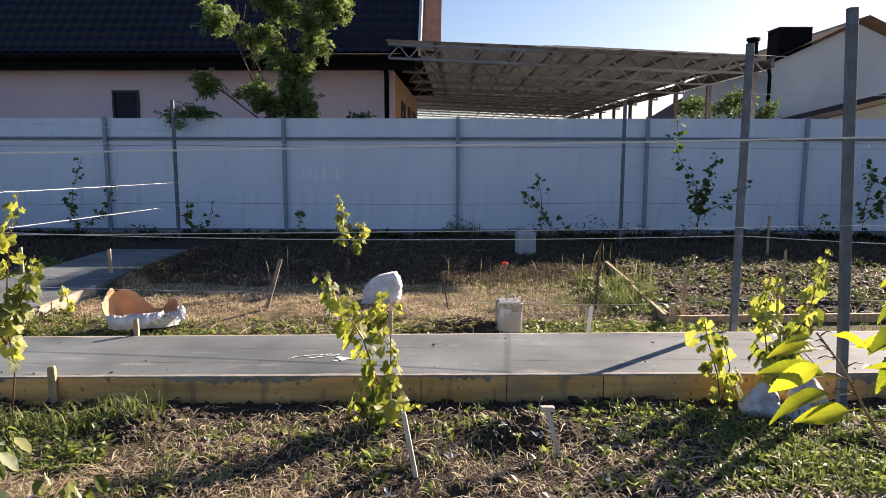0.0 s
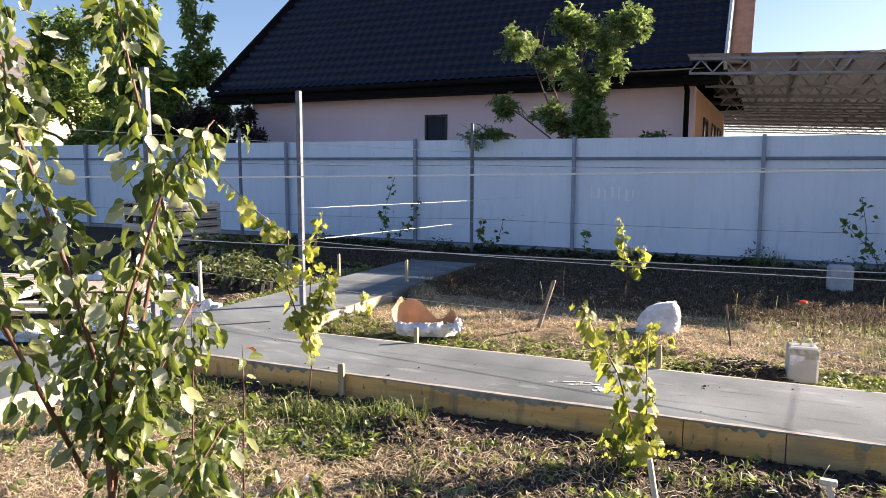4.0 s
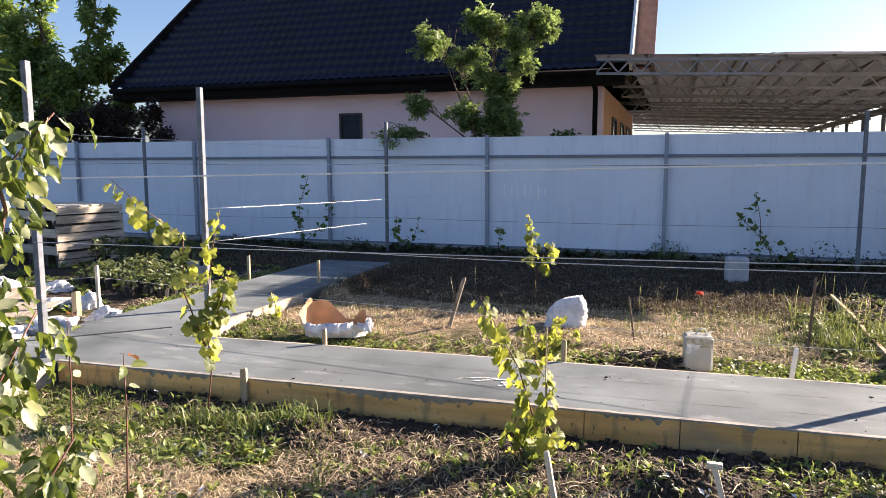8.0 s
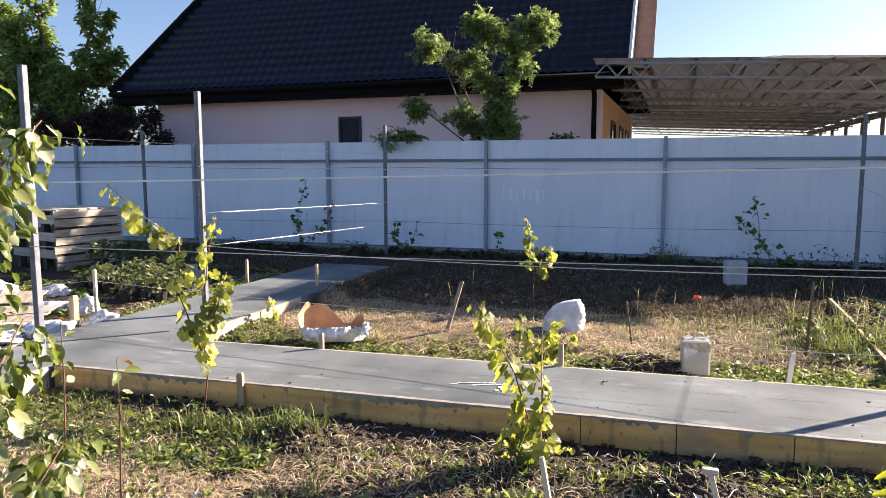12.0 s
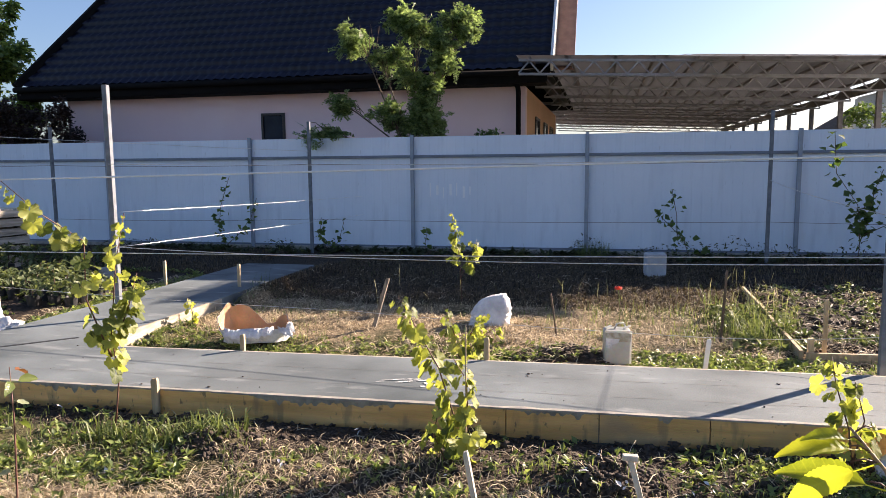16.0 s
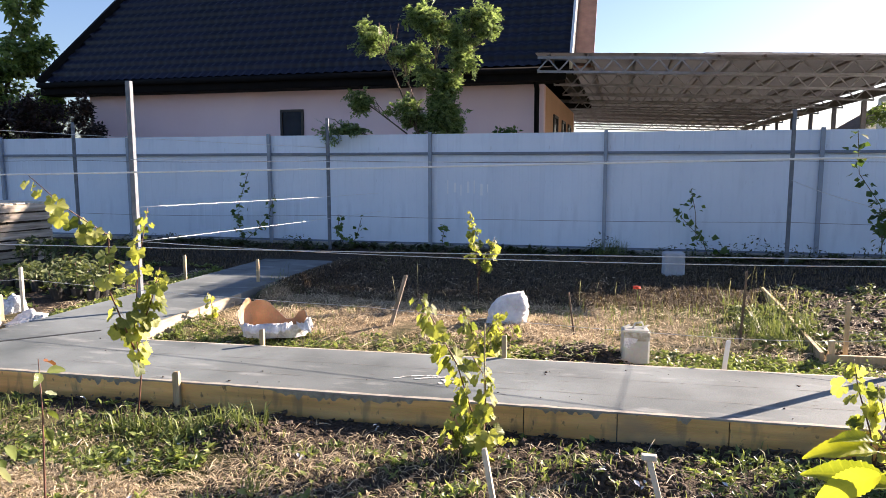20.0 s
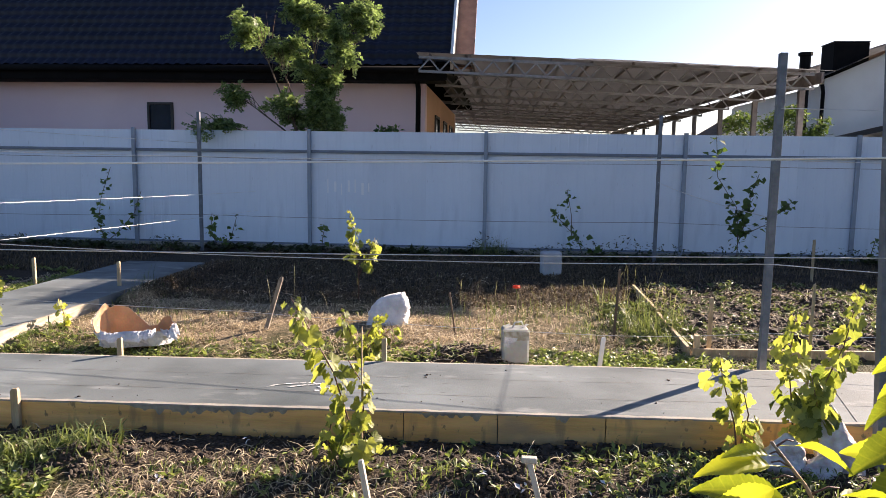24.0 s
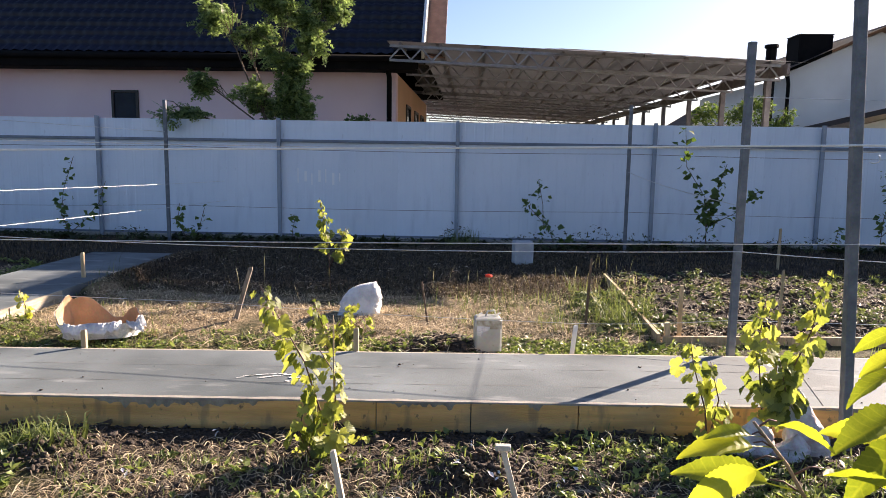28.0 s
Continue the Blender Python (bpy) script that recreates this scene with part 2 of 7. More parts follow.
M.update({
    "vine_leaf": leaf_material("vine_leaf", (0.07, 0.1, 0.03), (0.35, 0.365, 0.125), through=0.5, gain=1.75, single=True, warm=(1.0, 1.0, 0.42), veins=0.18),
    # Darker copy of vine_leaf, with the fence's shade put into its green.
    "far_vine_leaf": leaf_material("shade_tone_vine_leaf", (0.04, 0.075, 0.02), (0.12, 0.17, 0.05), through=0.4),
    "pear_leaf": leaf_material("pear_leaf", (0.04, 0.066, 0.02), (0.17, 0.21, 0.07), through=0.4, gain=1.6, rough=0.32, single=True, warm=(1.0, 1.0, 0.4), veins=0.07),
    "cherry_leaf": leaf_material("cherry_leaf", (0.12, 0.16, 0.028), (0.32, 0.34, 0.06), through=0.52, gain=1.75, single=True, warm=(1.0, 1.0, 0.25), veins=0.16),
    "red_leaf": leaf_material("red_leaf", (0.09, 0.05, 0.025), (0.2, 0.085, 0.045), through=0.4, gain=1.3, single=True),
    "pale_leaf": leaf_material("pale_leaf", (0.24, 0.27, 0.16), (0.48, 0.5, 0.36), through=0.3, gain=1.3, rough=0.5, single=True),
    "tree_leaf": leaf_material("tree_leaf", (0.055, 0.1, 0.03), (0.25, 0.33, 0.11), through=0.45, gain=1.8, rough=0.36),
    "acacia_leaf": leaf_material("acacia_leaf", (0.055, 0.09, 0.035), (0.25, 0.33, 0.14), through=0.45, gain=1.7, rough=0.38, warm=(1.0, 1.0, 0.7)),
    "shrub_leaf": leaf_material("dark_shrub_leaf", (0.012, 0.008, 0.007), (0.04, 0.02, 0.015), through=0.15),
    "grass": leaf_material("green_grass", (0.05, 0.075, 0.026), (0.2, 0.235, 0.09), through=0.42, gain=1.5),
    "weed": leaf_material("weed_leaf", (0.055, 0.085, 0.026), (0.24, 0.29, 0.1), through=0.42, gain=1.7, rough=0.42),
    "straw": leaf_material("dry_straw", (0.2, 0.15, 0.09), (0.7, 0.59, 0.41), through=0.3, gain=1.1, rough=0.6, warm=(1, 0.95, 0.85)),
    # Darker, greyer copy of weed; the dimmer light is put into its colour.
    "bed_weed": leaf_material("dimmed_weed_leaf", (0.035, 0.055, 0.022), (0.16, 0.19, 0.085), through=0.36, gain=1.4, rough=0.5),
    # Weed leaf made near-black: the shade by the fence is in the colour.
    "fence_shade_weed": leaf_material("fence_shade_weed", (0.02, 0.022, 0.012), (0.065, 0.075, 0.035), through=0.3),
    "seed": leaf_material("seed_head", (0.2, 0.2, 0.1), (0.46, 0.44, 0.27), through=0.35, gain=1.2, rough=0.6),
    # Dead grass for the far ground; shade is put into its dark colour.
    "thatch": leaf_material("shade_dark_thatch", (0.026, 0.02, 0.014), (0.185, 0.138, 0.09), through=0.2, gain=1.1, rough=0.8),
    "clod": material("soil_clod", (0.028, 0.02, 0.015), (0.095, 0.07, 0.05), rough=0.97, scale=30, fine=120, bump=0.6),
    "sack": material("woven_white_sack", (0.6, 0.6, 0.62), (0.8, 0.8, 0.8), rough=0.55, scale=9, fine=60, bump=0.8, dist=0.02, low=0.4, high=0.6),
    "paper": material("brown_paper", (0.4, 0.24, 0.13), (0.52, 0.33, 0.19), rough=0.8, scale=8, fine=60, bump=0.2),
    "dirty_sack": material("dirty_plastic", (0.42, 0.33, 0.3), (0.74, 0.71, 0.71), rough=0.45, scale=13, fine=60, bump=0.6, dist=0.012),
    "pear_leaf_many": leaf_material("pear_leaf_many", (0.04, 0.066, 0.02), (0.17, 0.21, 0.07), through=0.4, gain=1.6, rough=0.32, warm=(1.0, 1.0, 0.4)),
    "pale_leaf_many": leaf_material("pale_leaf_many", (0.24, 0.27, 0.16), (0.48, 0.5, 0.36), through=0.3, gain=1.3, rough=0.5),
    "limed_board": material("limed_board", (0.28, 0.23, 0.165), (0.5, 0.44, 0.35), rough=0.85, scale=6, fine=50, bump=0.4, stretch=(4, 0.8, 4)),
    "grey_roof": material("grey_tile_roof", (0.075, 0.07, 0.068), (0.13, 0.122, 0.115), rough=0.8, scale=2, fine=20, bump=0.3, stretch=(1, 1, 6)),
    "scuff": material("pale_glare", (0.85, 0.87, 0.9), (0.9, 0.91, 0.93), rough=0.35, scale=30, fine=90, bump=0.0),
    "jug": material("cloudy_plastic", (0.58, 0.59, 0.56), (0.7, 0.7, 0.66), rough=0.4, scale=6, fine=40, bump=0.05, lit=0.4),
    "jug_dirt": material("jug_dirt", (0.3, 0.25, 0.17), (0.6, 0.58, 0.5), rough=0.6, scale=25, fine=90, bump=0.1),
    "block": material("pale_block", (0.36, 0.38, 0.4), (0.46, 0.47, 0.49), rough=0.85, scale=8, fine=90, bump=0.2),
    "canopy": material("canopy_sheet", (0.095, 0.094, 0.097), (0.14, 0.138, 0.141), rough=0.6, scale=1.0, fine=30, bump=0.05, lit=0.1),
    "poppy": leaf_material("poppy_petal", (0.55, 0.1, 0.07), (0.7, 0.17, 0.12), through=0.4),
    "pot": material("white_pot", (0.3, 0.3, 0.29), (0.42, 0.42, 0.4), rough=0.5, scale=8, fine=60, bump=0.05),
    "tray": material("black_tray", (0.02, 0.02, 0.02), (0.035, 0.035, 0.035), rough=0.5, scale=8, fine=60, bump=0.05),
    "old_roof": material("brown_tile_roof", (0.1, 0.075, 0.06), (0.17, 0.13, 0.1), rough=0.8, scale=2, fine=20, bump=0.3, stretch=(1, 1, 6)),
    "cream": material("cream_render", (0.62, 0.55, 0.4), (0.7, 0.63, 0.48), rough=0.9, scale=0.7, fine=120, bump=0.15, dist=0.004),
    "seam": material("cement_seam", (0.12, 0.12, 0.115), (0.18, 0.178, 0.172), rough=0.9, scale=8, fine=60, bump=0.1),
    "lip": material("cement_rim", (0.24, 0.225, 0.2), (0.38, 0.35, 0.3), rough=0.9, scale=9, fine=80, bump=0.3),
    "slurry": material("cement_slurry", (0.2, 0.18, 0.14), (0.37, 0.33, 0.25), rough=0.9, scale=16, fine=90, bump=0.25),
    "lime": material("lime_splash", (0.62, 0.62, 0.6), (0.75, 0.75, 0.73), rough=0.9, scale=30, fine=90, bump=0.1),
})


def stained(m, layers):
    """Lays stains over a material: scale, noise from and to, stretch, colour, strength."""
    nt = m.node_tree
    bs = nt.nodes["Principled BSDF"]
    src = bs.inputs["Base Color"].links[0].from_socket
    co = nt.nodes.new("ShaderNodeTexCoord")
    for scale, lo, hi, stretch, col, most in layers:
        mp = nt.nodes.new("ShaderNodeMapping")
        mp.inputs["Scale"].default_value = stretch
        nt.links.new(co.outputs["Object"], mp.inputs[0])
        n = nt.nodes.new("ShaderNodeTexNoise")
        n.inputs["Scale"].default_value, n.inputs["Detail"].default_value = scale, 6.0
        nt.links.new(mp.outputs[0], n.inputs["Vector"])
        r = nt.nodes.new("ShaderNodeMapRange")
        r.inputs["From Min"].default_value, r.inputs["From Max"].default_value, r.inputs["To Max"].default_value = lo, hi, most
        nt.links.new(n.outputs["Fac"], r.inputs[0])
        x = nt.nodes.new("ShaderNodeMix")
        x.data_type = "RGBA"
        nt.links.new(r.outputs[0], x.inputs[0])
        nt.links.new(src, x.inputs[6])
        x.inputs[7].default_value = (*col, 1)
        src = x.outputs[2]
    nt.links.new(src, bs.inputs["Base Color"])
    return m


def board_material():
    """Yellow pine shuttering: long grain, joints of dried cement slurry along the top edge and in drips."""
    m = material("form_board", (0.6, 0.34, 0.11), (0.84, 0.52, 0.2), rough=0.75, scale=2.2, fine=45, bump=0.25, stretch=(0.5, 6, 7), jitter=0.1, third=(0.74, 0.43, 0.15))
    return stained(m, ((1.6, 0.52, 0.68, (1, 1, 2.2), (0.3, 0.24, 0.16), 0.6), (7.0, 0.56, 0.66, (1.6, 1, 0.45), (0.17, 0.135, 0.09), 0.45), (26.0, 0.63, 0.7, (1, 1, 0.6), (0.1, 0.08, 0.06), 0.7)))


M["board"] = board_material()
stained(M["concrete"], ((0.7, 0.5, 0.7, (1, 1, 1), (0.12, 0.13, 0.128), 0.5), (5.0, 0.58, 0.7, (0.5, 1.5, 1), (0.33, 0.345, 0.34), 0.5), (16.0, 0.66, 0.72, (0.5, 1.4, 1), (0.09, 0.088, 0.08), 0.7), (60.0, 0.68, 0.74, (1, 1, 1), (0.07, 0.066, 0.06), 0.6)))
stained(M["sheet"], ((2.5, 0.55, 0.75, (2.5, 1, 0.35), (0.5, 0.56, 0.64), 0.4), (14.0, 0.66, 0.74, (1.5, 1, 0.5), (0.42, 0.45, 0.5), 0.4)))


# ---- mesh helpers ----
def mesh_from(name, verts, faces, mat=None, smooth=False):
    me = bpy.data.meshes.new(name)
    me.from_pydata([tuple(v) for v in verts], [], faces)
    if mat:
        me.materials.append(mat)
    if smooth:
        me.polygons.foreach_set("use_smooth", [True] * len(me.polygons))
    me.update()
    return me


def done(bm, name, mat, smooth=False):
    me = bpy.data.meshes.new(name)
    bm.normal_update()
    bm.to_mesh(me)
    bm.free()
    if mat:
        me.materials.append(mat)
    if smooth:
        me.polygons.foreach_set("use_smooth", [True] * len(me.polygons))
    return me


def part(name, bm, mat, parent, label="", smooth=False):
    """Links a bmesh (or a mesh) as one mesh object under a thing or a part."""
    me = bm if isinstance(bm, bpy.types.Mesh) else done(bm, name, mat, smooth)
    ob = new(name, me)
    ob.parent = parent
    if label:
        ob["label"] = label
    return ob


def thing(name, m, label, category, group="", kind=""):
    ob = new(name)
    ob.matrix_world = m
    ob.empty_display_size = 0.1
    return tagged(ob, label, category, group, kind)


def box(x0, y0, z0, x1, y1, z1, bevel=0.0, bm=None):
    bm = bm or bmesh.new()
    r = bmesh.ops.create_cube(bm, size=1.0)
    bmesh.ops.transform(bm, matrix=Matrix.Translation(((x0 + x1) / 2, (y0 + y1) / 2, (z0 + z1) / 2)) @ Matrix.Diagonal((x1 - x0, y1 - y0, z1 - z0, 1)), verts=r["verts"])
    if bevel:
        es = list({e for v in r["verts"] for e in v.link_edges})
        bmesh.ops.bevel(bm, geom=es, offset=bevel, segments=1, affect="EDGES", profile=0.7)
    return bm


def bar(a, b, w, h, bm=None, up=(0, 0, 1)):
    """A straight bar of section w by h from a to b."""
    bm = bm or bmesh.new()
    a, b = Vector(a), Vector(b)
    d = (b - a).normalized()
    s = d.cross(Vector(up))
    s = s.normalized() if s.length > 1e-4 else Vector((1, 0, 0))
    u = s.cross(d).normalized()
    vs = [bm.verts.new(p + s * (i * w / 2) + u * (j * h / 2)) for p in (a, b) for i, j in ((-1, -1), (1, -1), (1, 1), (-1, 1))]
    for f in ((3, 2, 1, 0), (4, 5, 6, 7), (0, 1, 5, 4), (1, 2, 6, 5), (2, 3, 7, 6), (3, 0, 4, 7)):
        bm.faces.new([vs[i] for i in f])
    return bm


def tube(points, radii, sides=6, bm=None):
    """A tapered tube along points."""
    bm = bm or bmesh.new()
    rings = []
    pts = [Vector(p) for p in points]
    for i, p in enumerate(pts):
        d = (pts[min(i + 1, len(pts) - 1)] - pts[max(i - 1, 0)]).normalized()
        s = d.cross(Vector((0.31, 0.77, 0.55))).normalized()
        u = s.cross(d)
        r = radii[i] if hasattr(radii, "__len__") else radii
        rings.append([bm.verts.new(p + (s * math.cos(k) + u * math.sin(k)) * r) for k in (2 * math.pi * j / sides for j in range(sides))])
    for a, b in zip(rings, rings[1:]):
        for j in range(sides):
            bm.faces.new((a[j], a[(j + 1) % sides], b[(j + 1) % sides], b[j]))
    bm.faces.new(rings[0][::-1])
    bm.faces.new(rings[-1])
    return bm


def hollow_post(h, w, wall=0.003):
    """A square hollow section, open at the top."""
    bm = box(-w / 2, -w / 2, -0.25, w / 2, w / 2, h, bevel=0.004)
    top = max(bm.faces, key=lambda f: (f.calc_center_median().z, f.calc_area()))
    r = bmesh.ops.inset_region(bm, faces=[top], thickness=wall)
    bmesh.ops.translate(bm, verts=top.verts[:], vec=(0, 0, -0.12))
    return bm


# ---- lay of the land ----
FENCE_Y = 11.58


def near_edge(x):
    return 3.505 + 0.0375 * x


def far_edge(x):
    return 4.475 + 0.05 * x


def value_noise(x, y, seed):
    """Smooth value noise on numpy arrays, 0 to 1."""
    xi, yi = np.floor(x).astype(np.int64), np.floor(y).astype(np.int64)
    fx, fy = x - xi, y - yi
    fx, fy = fx * fx * (3 - 2 * fx), fy * fy * (3 - 2 * fy)

    def cell(i, j):
        h = (i * 374761393 + j * 668265263 + seed * 1442695041) & 0x7FFFFFFF
        h = ((h ^ (h >> 13)) * 1274126177) & 0x7FFFFFFF
        return ((h ^ (h >> 16)) & 0xFFFF) / 65535.0

    return (cell(xi, yi) * (1 - fx) + cell(xi + 1, yi) * fx) * (1 - fy) + (cell(xi, yi + 1) * (1 - fx) + cell(xi + 1, yi + 1) * fx) * fy


def fractal(x, y, seed, scale, octaves=3):
    out, amp, total = 0, 1.0, 0
    for k in range(octaves):
        out = out + amp * value_noise(x * scale * 2 ** k, y * scale * 2 ** k, seed + 17 * k)
        total += amp
        amp *= 0.5
    return out / total


def on_path(x, y, margin=0.0):
    main = (y > near_edge(x) - margin) & (y < far_edge(x) + margin) & (x > -4.9)
    cross = (x > -4.85 - margin) & (x < np.where(y < 3.9, -3.98, -3.62) + margin) & (y < 9.0 + margin)
    return main | cross


def soil_zone(x, y):
    """How much bare dug soil shows, 0 to 1; also darkens shaded far ground."""
    strip = np.clip((y - (1.35 + 0.5 * fractal(x, y, 5, 0.8))) / 0.5, 0, 1) * np.clip((near_edge(x) - y + 0.25) / 0.2, 0, 1) * np.clip((x + 1.9) / 0.6, 0.12, 1)
    bed = np.clip((x - 1.8) / 0.15, 0, 1) * np.clip((y - 5.35) / 0.15, 0, 1) * np.clip((9.6 - y) / 0.6, 0, 1)
    strip = np.maximum(strip, np.clip((y - near_edge(x) + 0.42) / 0.15, 0, 1) * np.clip((near_edge(x) + 0.25 - y) / 0.2, 0, 1) * np.clip((x + 3.6) / 0.5, 0.3, 1))
    heap = np.exp(-(((x - 0.15) / 0.38) ** 2 + ((y - 5.02) / 0.22) ** 2)) * 1.2
    left = np.clip((-5.0 - x) / 0.3, 0, 1) * np.clip((y - 5.0) / 0.5, 0, 1) * 0.8
    # Dark soil tone laid past y 6.75 to stand in for shade.
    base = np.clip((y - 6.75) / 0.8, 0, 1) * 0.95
    return np.clip(np.maximum.reduce([strip, bed, heap, left, base]), 0, 1)


def dry_zone(x, y):
    """How much straw-dry grass there is, 0 to 1."""
    lawn = np.clip((y - 4.95) / 0.5, 0, 1) * np.clip((1.9 - x) / 0.5, 0, 1) * np.clip((x + 3.7) / 0.4, 0, 1)
    front = np.clip((2.5 - y) / 0.4, 0, 1) * np.clip((-1.2 - x) / 0.7, 0.2, 1)
    front = front * np.clip((y - 0.1 + 0.9 * fractal(x, y, 33, 0.9)) / 0.9, 0.2, 1)
    # Straw fades out past y 6.7 so the shaded ground stays dark.
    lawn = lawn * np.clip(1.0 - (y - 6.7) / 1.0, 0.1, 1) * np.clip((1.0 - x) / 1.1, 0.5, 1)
    return np.clip(np.maximum(lawn, front * 1.35) * (0.1 + 1.45 * fractal(x, y, 31, 1.3)), 0, 1)


def ground_height(x, y):
    s = soil_zone(x, y) * np.where((y > 7) & (x < 1.8), 0.05, 1.0)
    h = 0.05 * np.clip((y - 4.6) / 1.0, 0, 1) + 0.05 * (fractal(x, y, 3, 0.5) - 0.5) + 0.02 * (fractal(x, y, 9, 3.0) - 0.5)
    h = h + s * (0.11 * (fractal(x, y, 21, 2.6, 4) - 0.5) + 0.06 * (fractal(x, y, 22, 9.0, 2) - 0.5))
    for hx, hy, hh, hr in ((0.15, 5.02, 0.10, 0.3), (0.42, 2.95, 0.13, 0.2), (-1.75, 2.95, 0.1, 0.16), (2.3, 2.9, 0.08, 0.25), (2.9, 2.8, 0.1, 0.2)):
        h = h + hh * np.exp(-((x - hx) ** 2 + (y - hy) ** 2) / hr ** 2)
    h = np.maximum(h, 0.17 * np.exp(-((x + 3.47) / 0.17) ** 2) * np.clip((y - 6.35) / 0.2, 0, 1) * np.clip((9.4 - y) / 0.3, 0, 1))
    h = np.maximum(h, 0.13 * np.exp(-((y - 9.12) / 0.14) ** 2) * np.clip((x + 5.2) / 0.3, 0, 1) * np.clip((-3.3 - x) / 0.2, 0, 1))
    h = np.maximum(h, 0.1 * np.exp(-((x + 3.46) / 0.13) ** 2) * np.clip((y - 4.65) / 0.3, 0, 1) * np.clip((6.6 - y) / 0.3, 0, 1) * (0.55 + 0.8 * fractal(x, y, 41, 3.0)))
    near_path = on_path(x, y, 0.06)
    return np.where(near_path, np.minimum(h, 0.0) - 0.04, h)


# ---- ground ----
gx = np.concatenate([[-1500, -600, -250, -120, -60, -35, -24, -18], np.arange(-14, 9.01, 0.06), [12, 17, 26, 40, 70, 130, 260, 600, 1500]])
gy = np.concatenate([[-1500, -500, -150, -50, -20, -8], np.arange(-3, 12.01, 0.06), [13, 15, 18, 24, 34, 55, 100, 200, 500, 1500]])
GX, GY = np.meshgrid(gx, gy)
GZ = ground_height(GX, GY)
far_off = (GX < -14) | (GX > 9) | (GY < -3) | (GY > 12)
GZ = np.where(far_off, 0.03, GZ)
nx_, ny_ = len(gx), len(gy)
idx = np.arange(nx_ * ny_).reshape(ny_, nx_)
quads = np.stack([idx[:-1, :-1], idx[:-1, 1:], idx[1:, 1:], idx[1:, :-1]], -1).reshape(-1, 4)
gme = bpy.data.meshes.new("ground")
gme.vertices.add(nx_ * ny_)
gme.vertices.foreach_set("co", np.stack([GX, GY, GZ], -1).astype(np.float32).ravel())
gme.loops.add(quads.size)
gme.loops.foreach_set("vertex_index", quads.ravel().astype(np.int32))
gme.polygons.add(len(quads))
gme.polygons.foreach_set("loop_start", np.arange(0, quads.size, 4, dtype=np.int32))
gme.polygons.foreach_set("use_smooth", np.ones(len(quads), dtype=bool))
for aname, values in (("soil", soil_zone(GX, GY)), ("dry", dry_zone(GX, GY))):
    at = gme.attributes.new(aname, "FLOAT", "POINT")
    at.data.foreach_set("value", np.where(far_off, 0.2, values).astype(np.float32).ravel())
gme.update()


def ground_material():
    m = bpy.data.materials.new("garden_soil_and_grass")
    m.use_nodes = True
    nt = m.node_tree
    bs = nt.nodes["Principled BSDF"]
    bs.inputs["Roughness"].default_value = 0.95
    bs.inputs["Specular IOR Level"].default_value = 0.2
    co = nt.nodes.new("ShaderNodeTexCoord")

    def noise_at(scale, detail=5.0):
        n = nt.nodes.new("ShaderNodeTexNoise")
        n.inputs["Scale"].default_value, n.inputs["Detail"].default_value = scale, detail
        nt.links.new(co.outputs["Object"], n.inputs["Vector"])
        return n

    def ramp(node, a, b, p0=0.35, p1=0.65):
        r = nt.nodes.new("ShaderNodeValToRGB")
        r.color_ramp.elements[0].position, r.color_ramp.elements[1].position = p0, p1
        r.color_ramp.elements[0].color, r.color_ramp.elements[1].color = (*a, 1), (*b, 1)
        nt.links.new(node.outputs["Fac"], r.inputs[0])
        return r

    fine, mid, coarse = noise_at(55), noise_at(11), noise_at(2.2)
    soil = ramp(fine, (0.02, 0.015, 0.011), (0.085, 0.064, 0.046))
    grass = ramp(mid, (0.045, 0.045, 0.02), (0.12, 0.105, 0.05))
    straw = ramp(fine, (0.1, 0.075, 0.046), (0.38, 0.29, 0.18))

    def mix(fac, a, b):
        x = nt.nodes.new("ShaderNodeMix")
        x.data_type = "RGBA"
        nt.links.new(fac, x.inputs[0])
        nt.links.new(a, x.inputs[6])
        nt.links.new(b, x.inputs[7])
        return x.outputs[2]

    def zone(name, node, gain):
        a = nt.nodes.new("ShaderNodeAttribute")
        a.attribute_name = name
        s = nt.nodes.new("ShaderNodeMath")
        s.operation = "MULTIPLY_ADD"
        nt.links.new(node.outputs["Fac"], s.inputs[0])
        s.inputs[1].default_value = gain
        nt.links.new(a.outputs["Fac"], s.inputs[2])
        r = nt.nodes.new("ShaderNodeMapRange")
        r.inputs["From Min"].default_value, r.inputs["From Max"].default_value = 0.35 + gain * 0.5, 0.65 + gain * 0.5
        nt.links.new(s.outputs[0], r.inputs[0])
        return r.outputs[0]

    c = mix(zone("dry", mid, 0.6), grass.outputs[0], straw.outputs[0])
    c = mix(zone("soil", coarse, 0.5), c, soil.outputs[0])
    nt.links.new(c, bs.inputs["Base Color"])
    bp = nt.nodes.new("ShaderNodeBump")
    bp.inputs["Strength"].default_value, bp.inputs["Distance"].default_value = 0.9, 0.03
    nt.links.new(fine.outputs["Fac"], bp.inputs["Height"])
    nt.links.new(bp.outputs[0], bs.inputs["Normal"])
    return m


gme.materials.append(ground_material())
ground = tagged(new("ground", gme), "garden ground of dug soil, weeds and mown straw-dry grass", "ground", kind="structure")


# ---- concrete path ----
def slab(name, outline, z0, z1):
    bm = bmesh.new()
    low = [bm.verts.new((x, y, z0)) for x, y in outline]
    top = [bm.verts.new((x, y, z1)) for x, y in outline]
    bm.faces.new(top)
    for i in range(len(outline)):
        j = (i + 1) % len(outline)
        bm.faces.new((low[i], low[j], top[j], top[i]))
    return done(bm, name, M["concrete"])


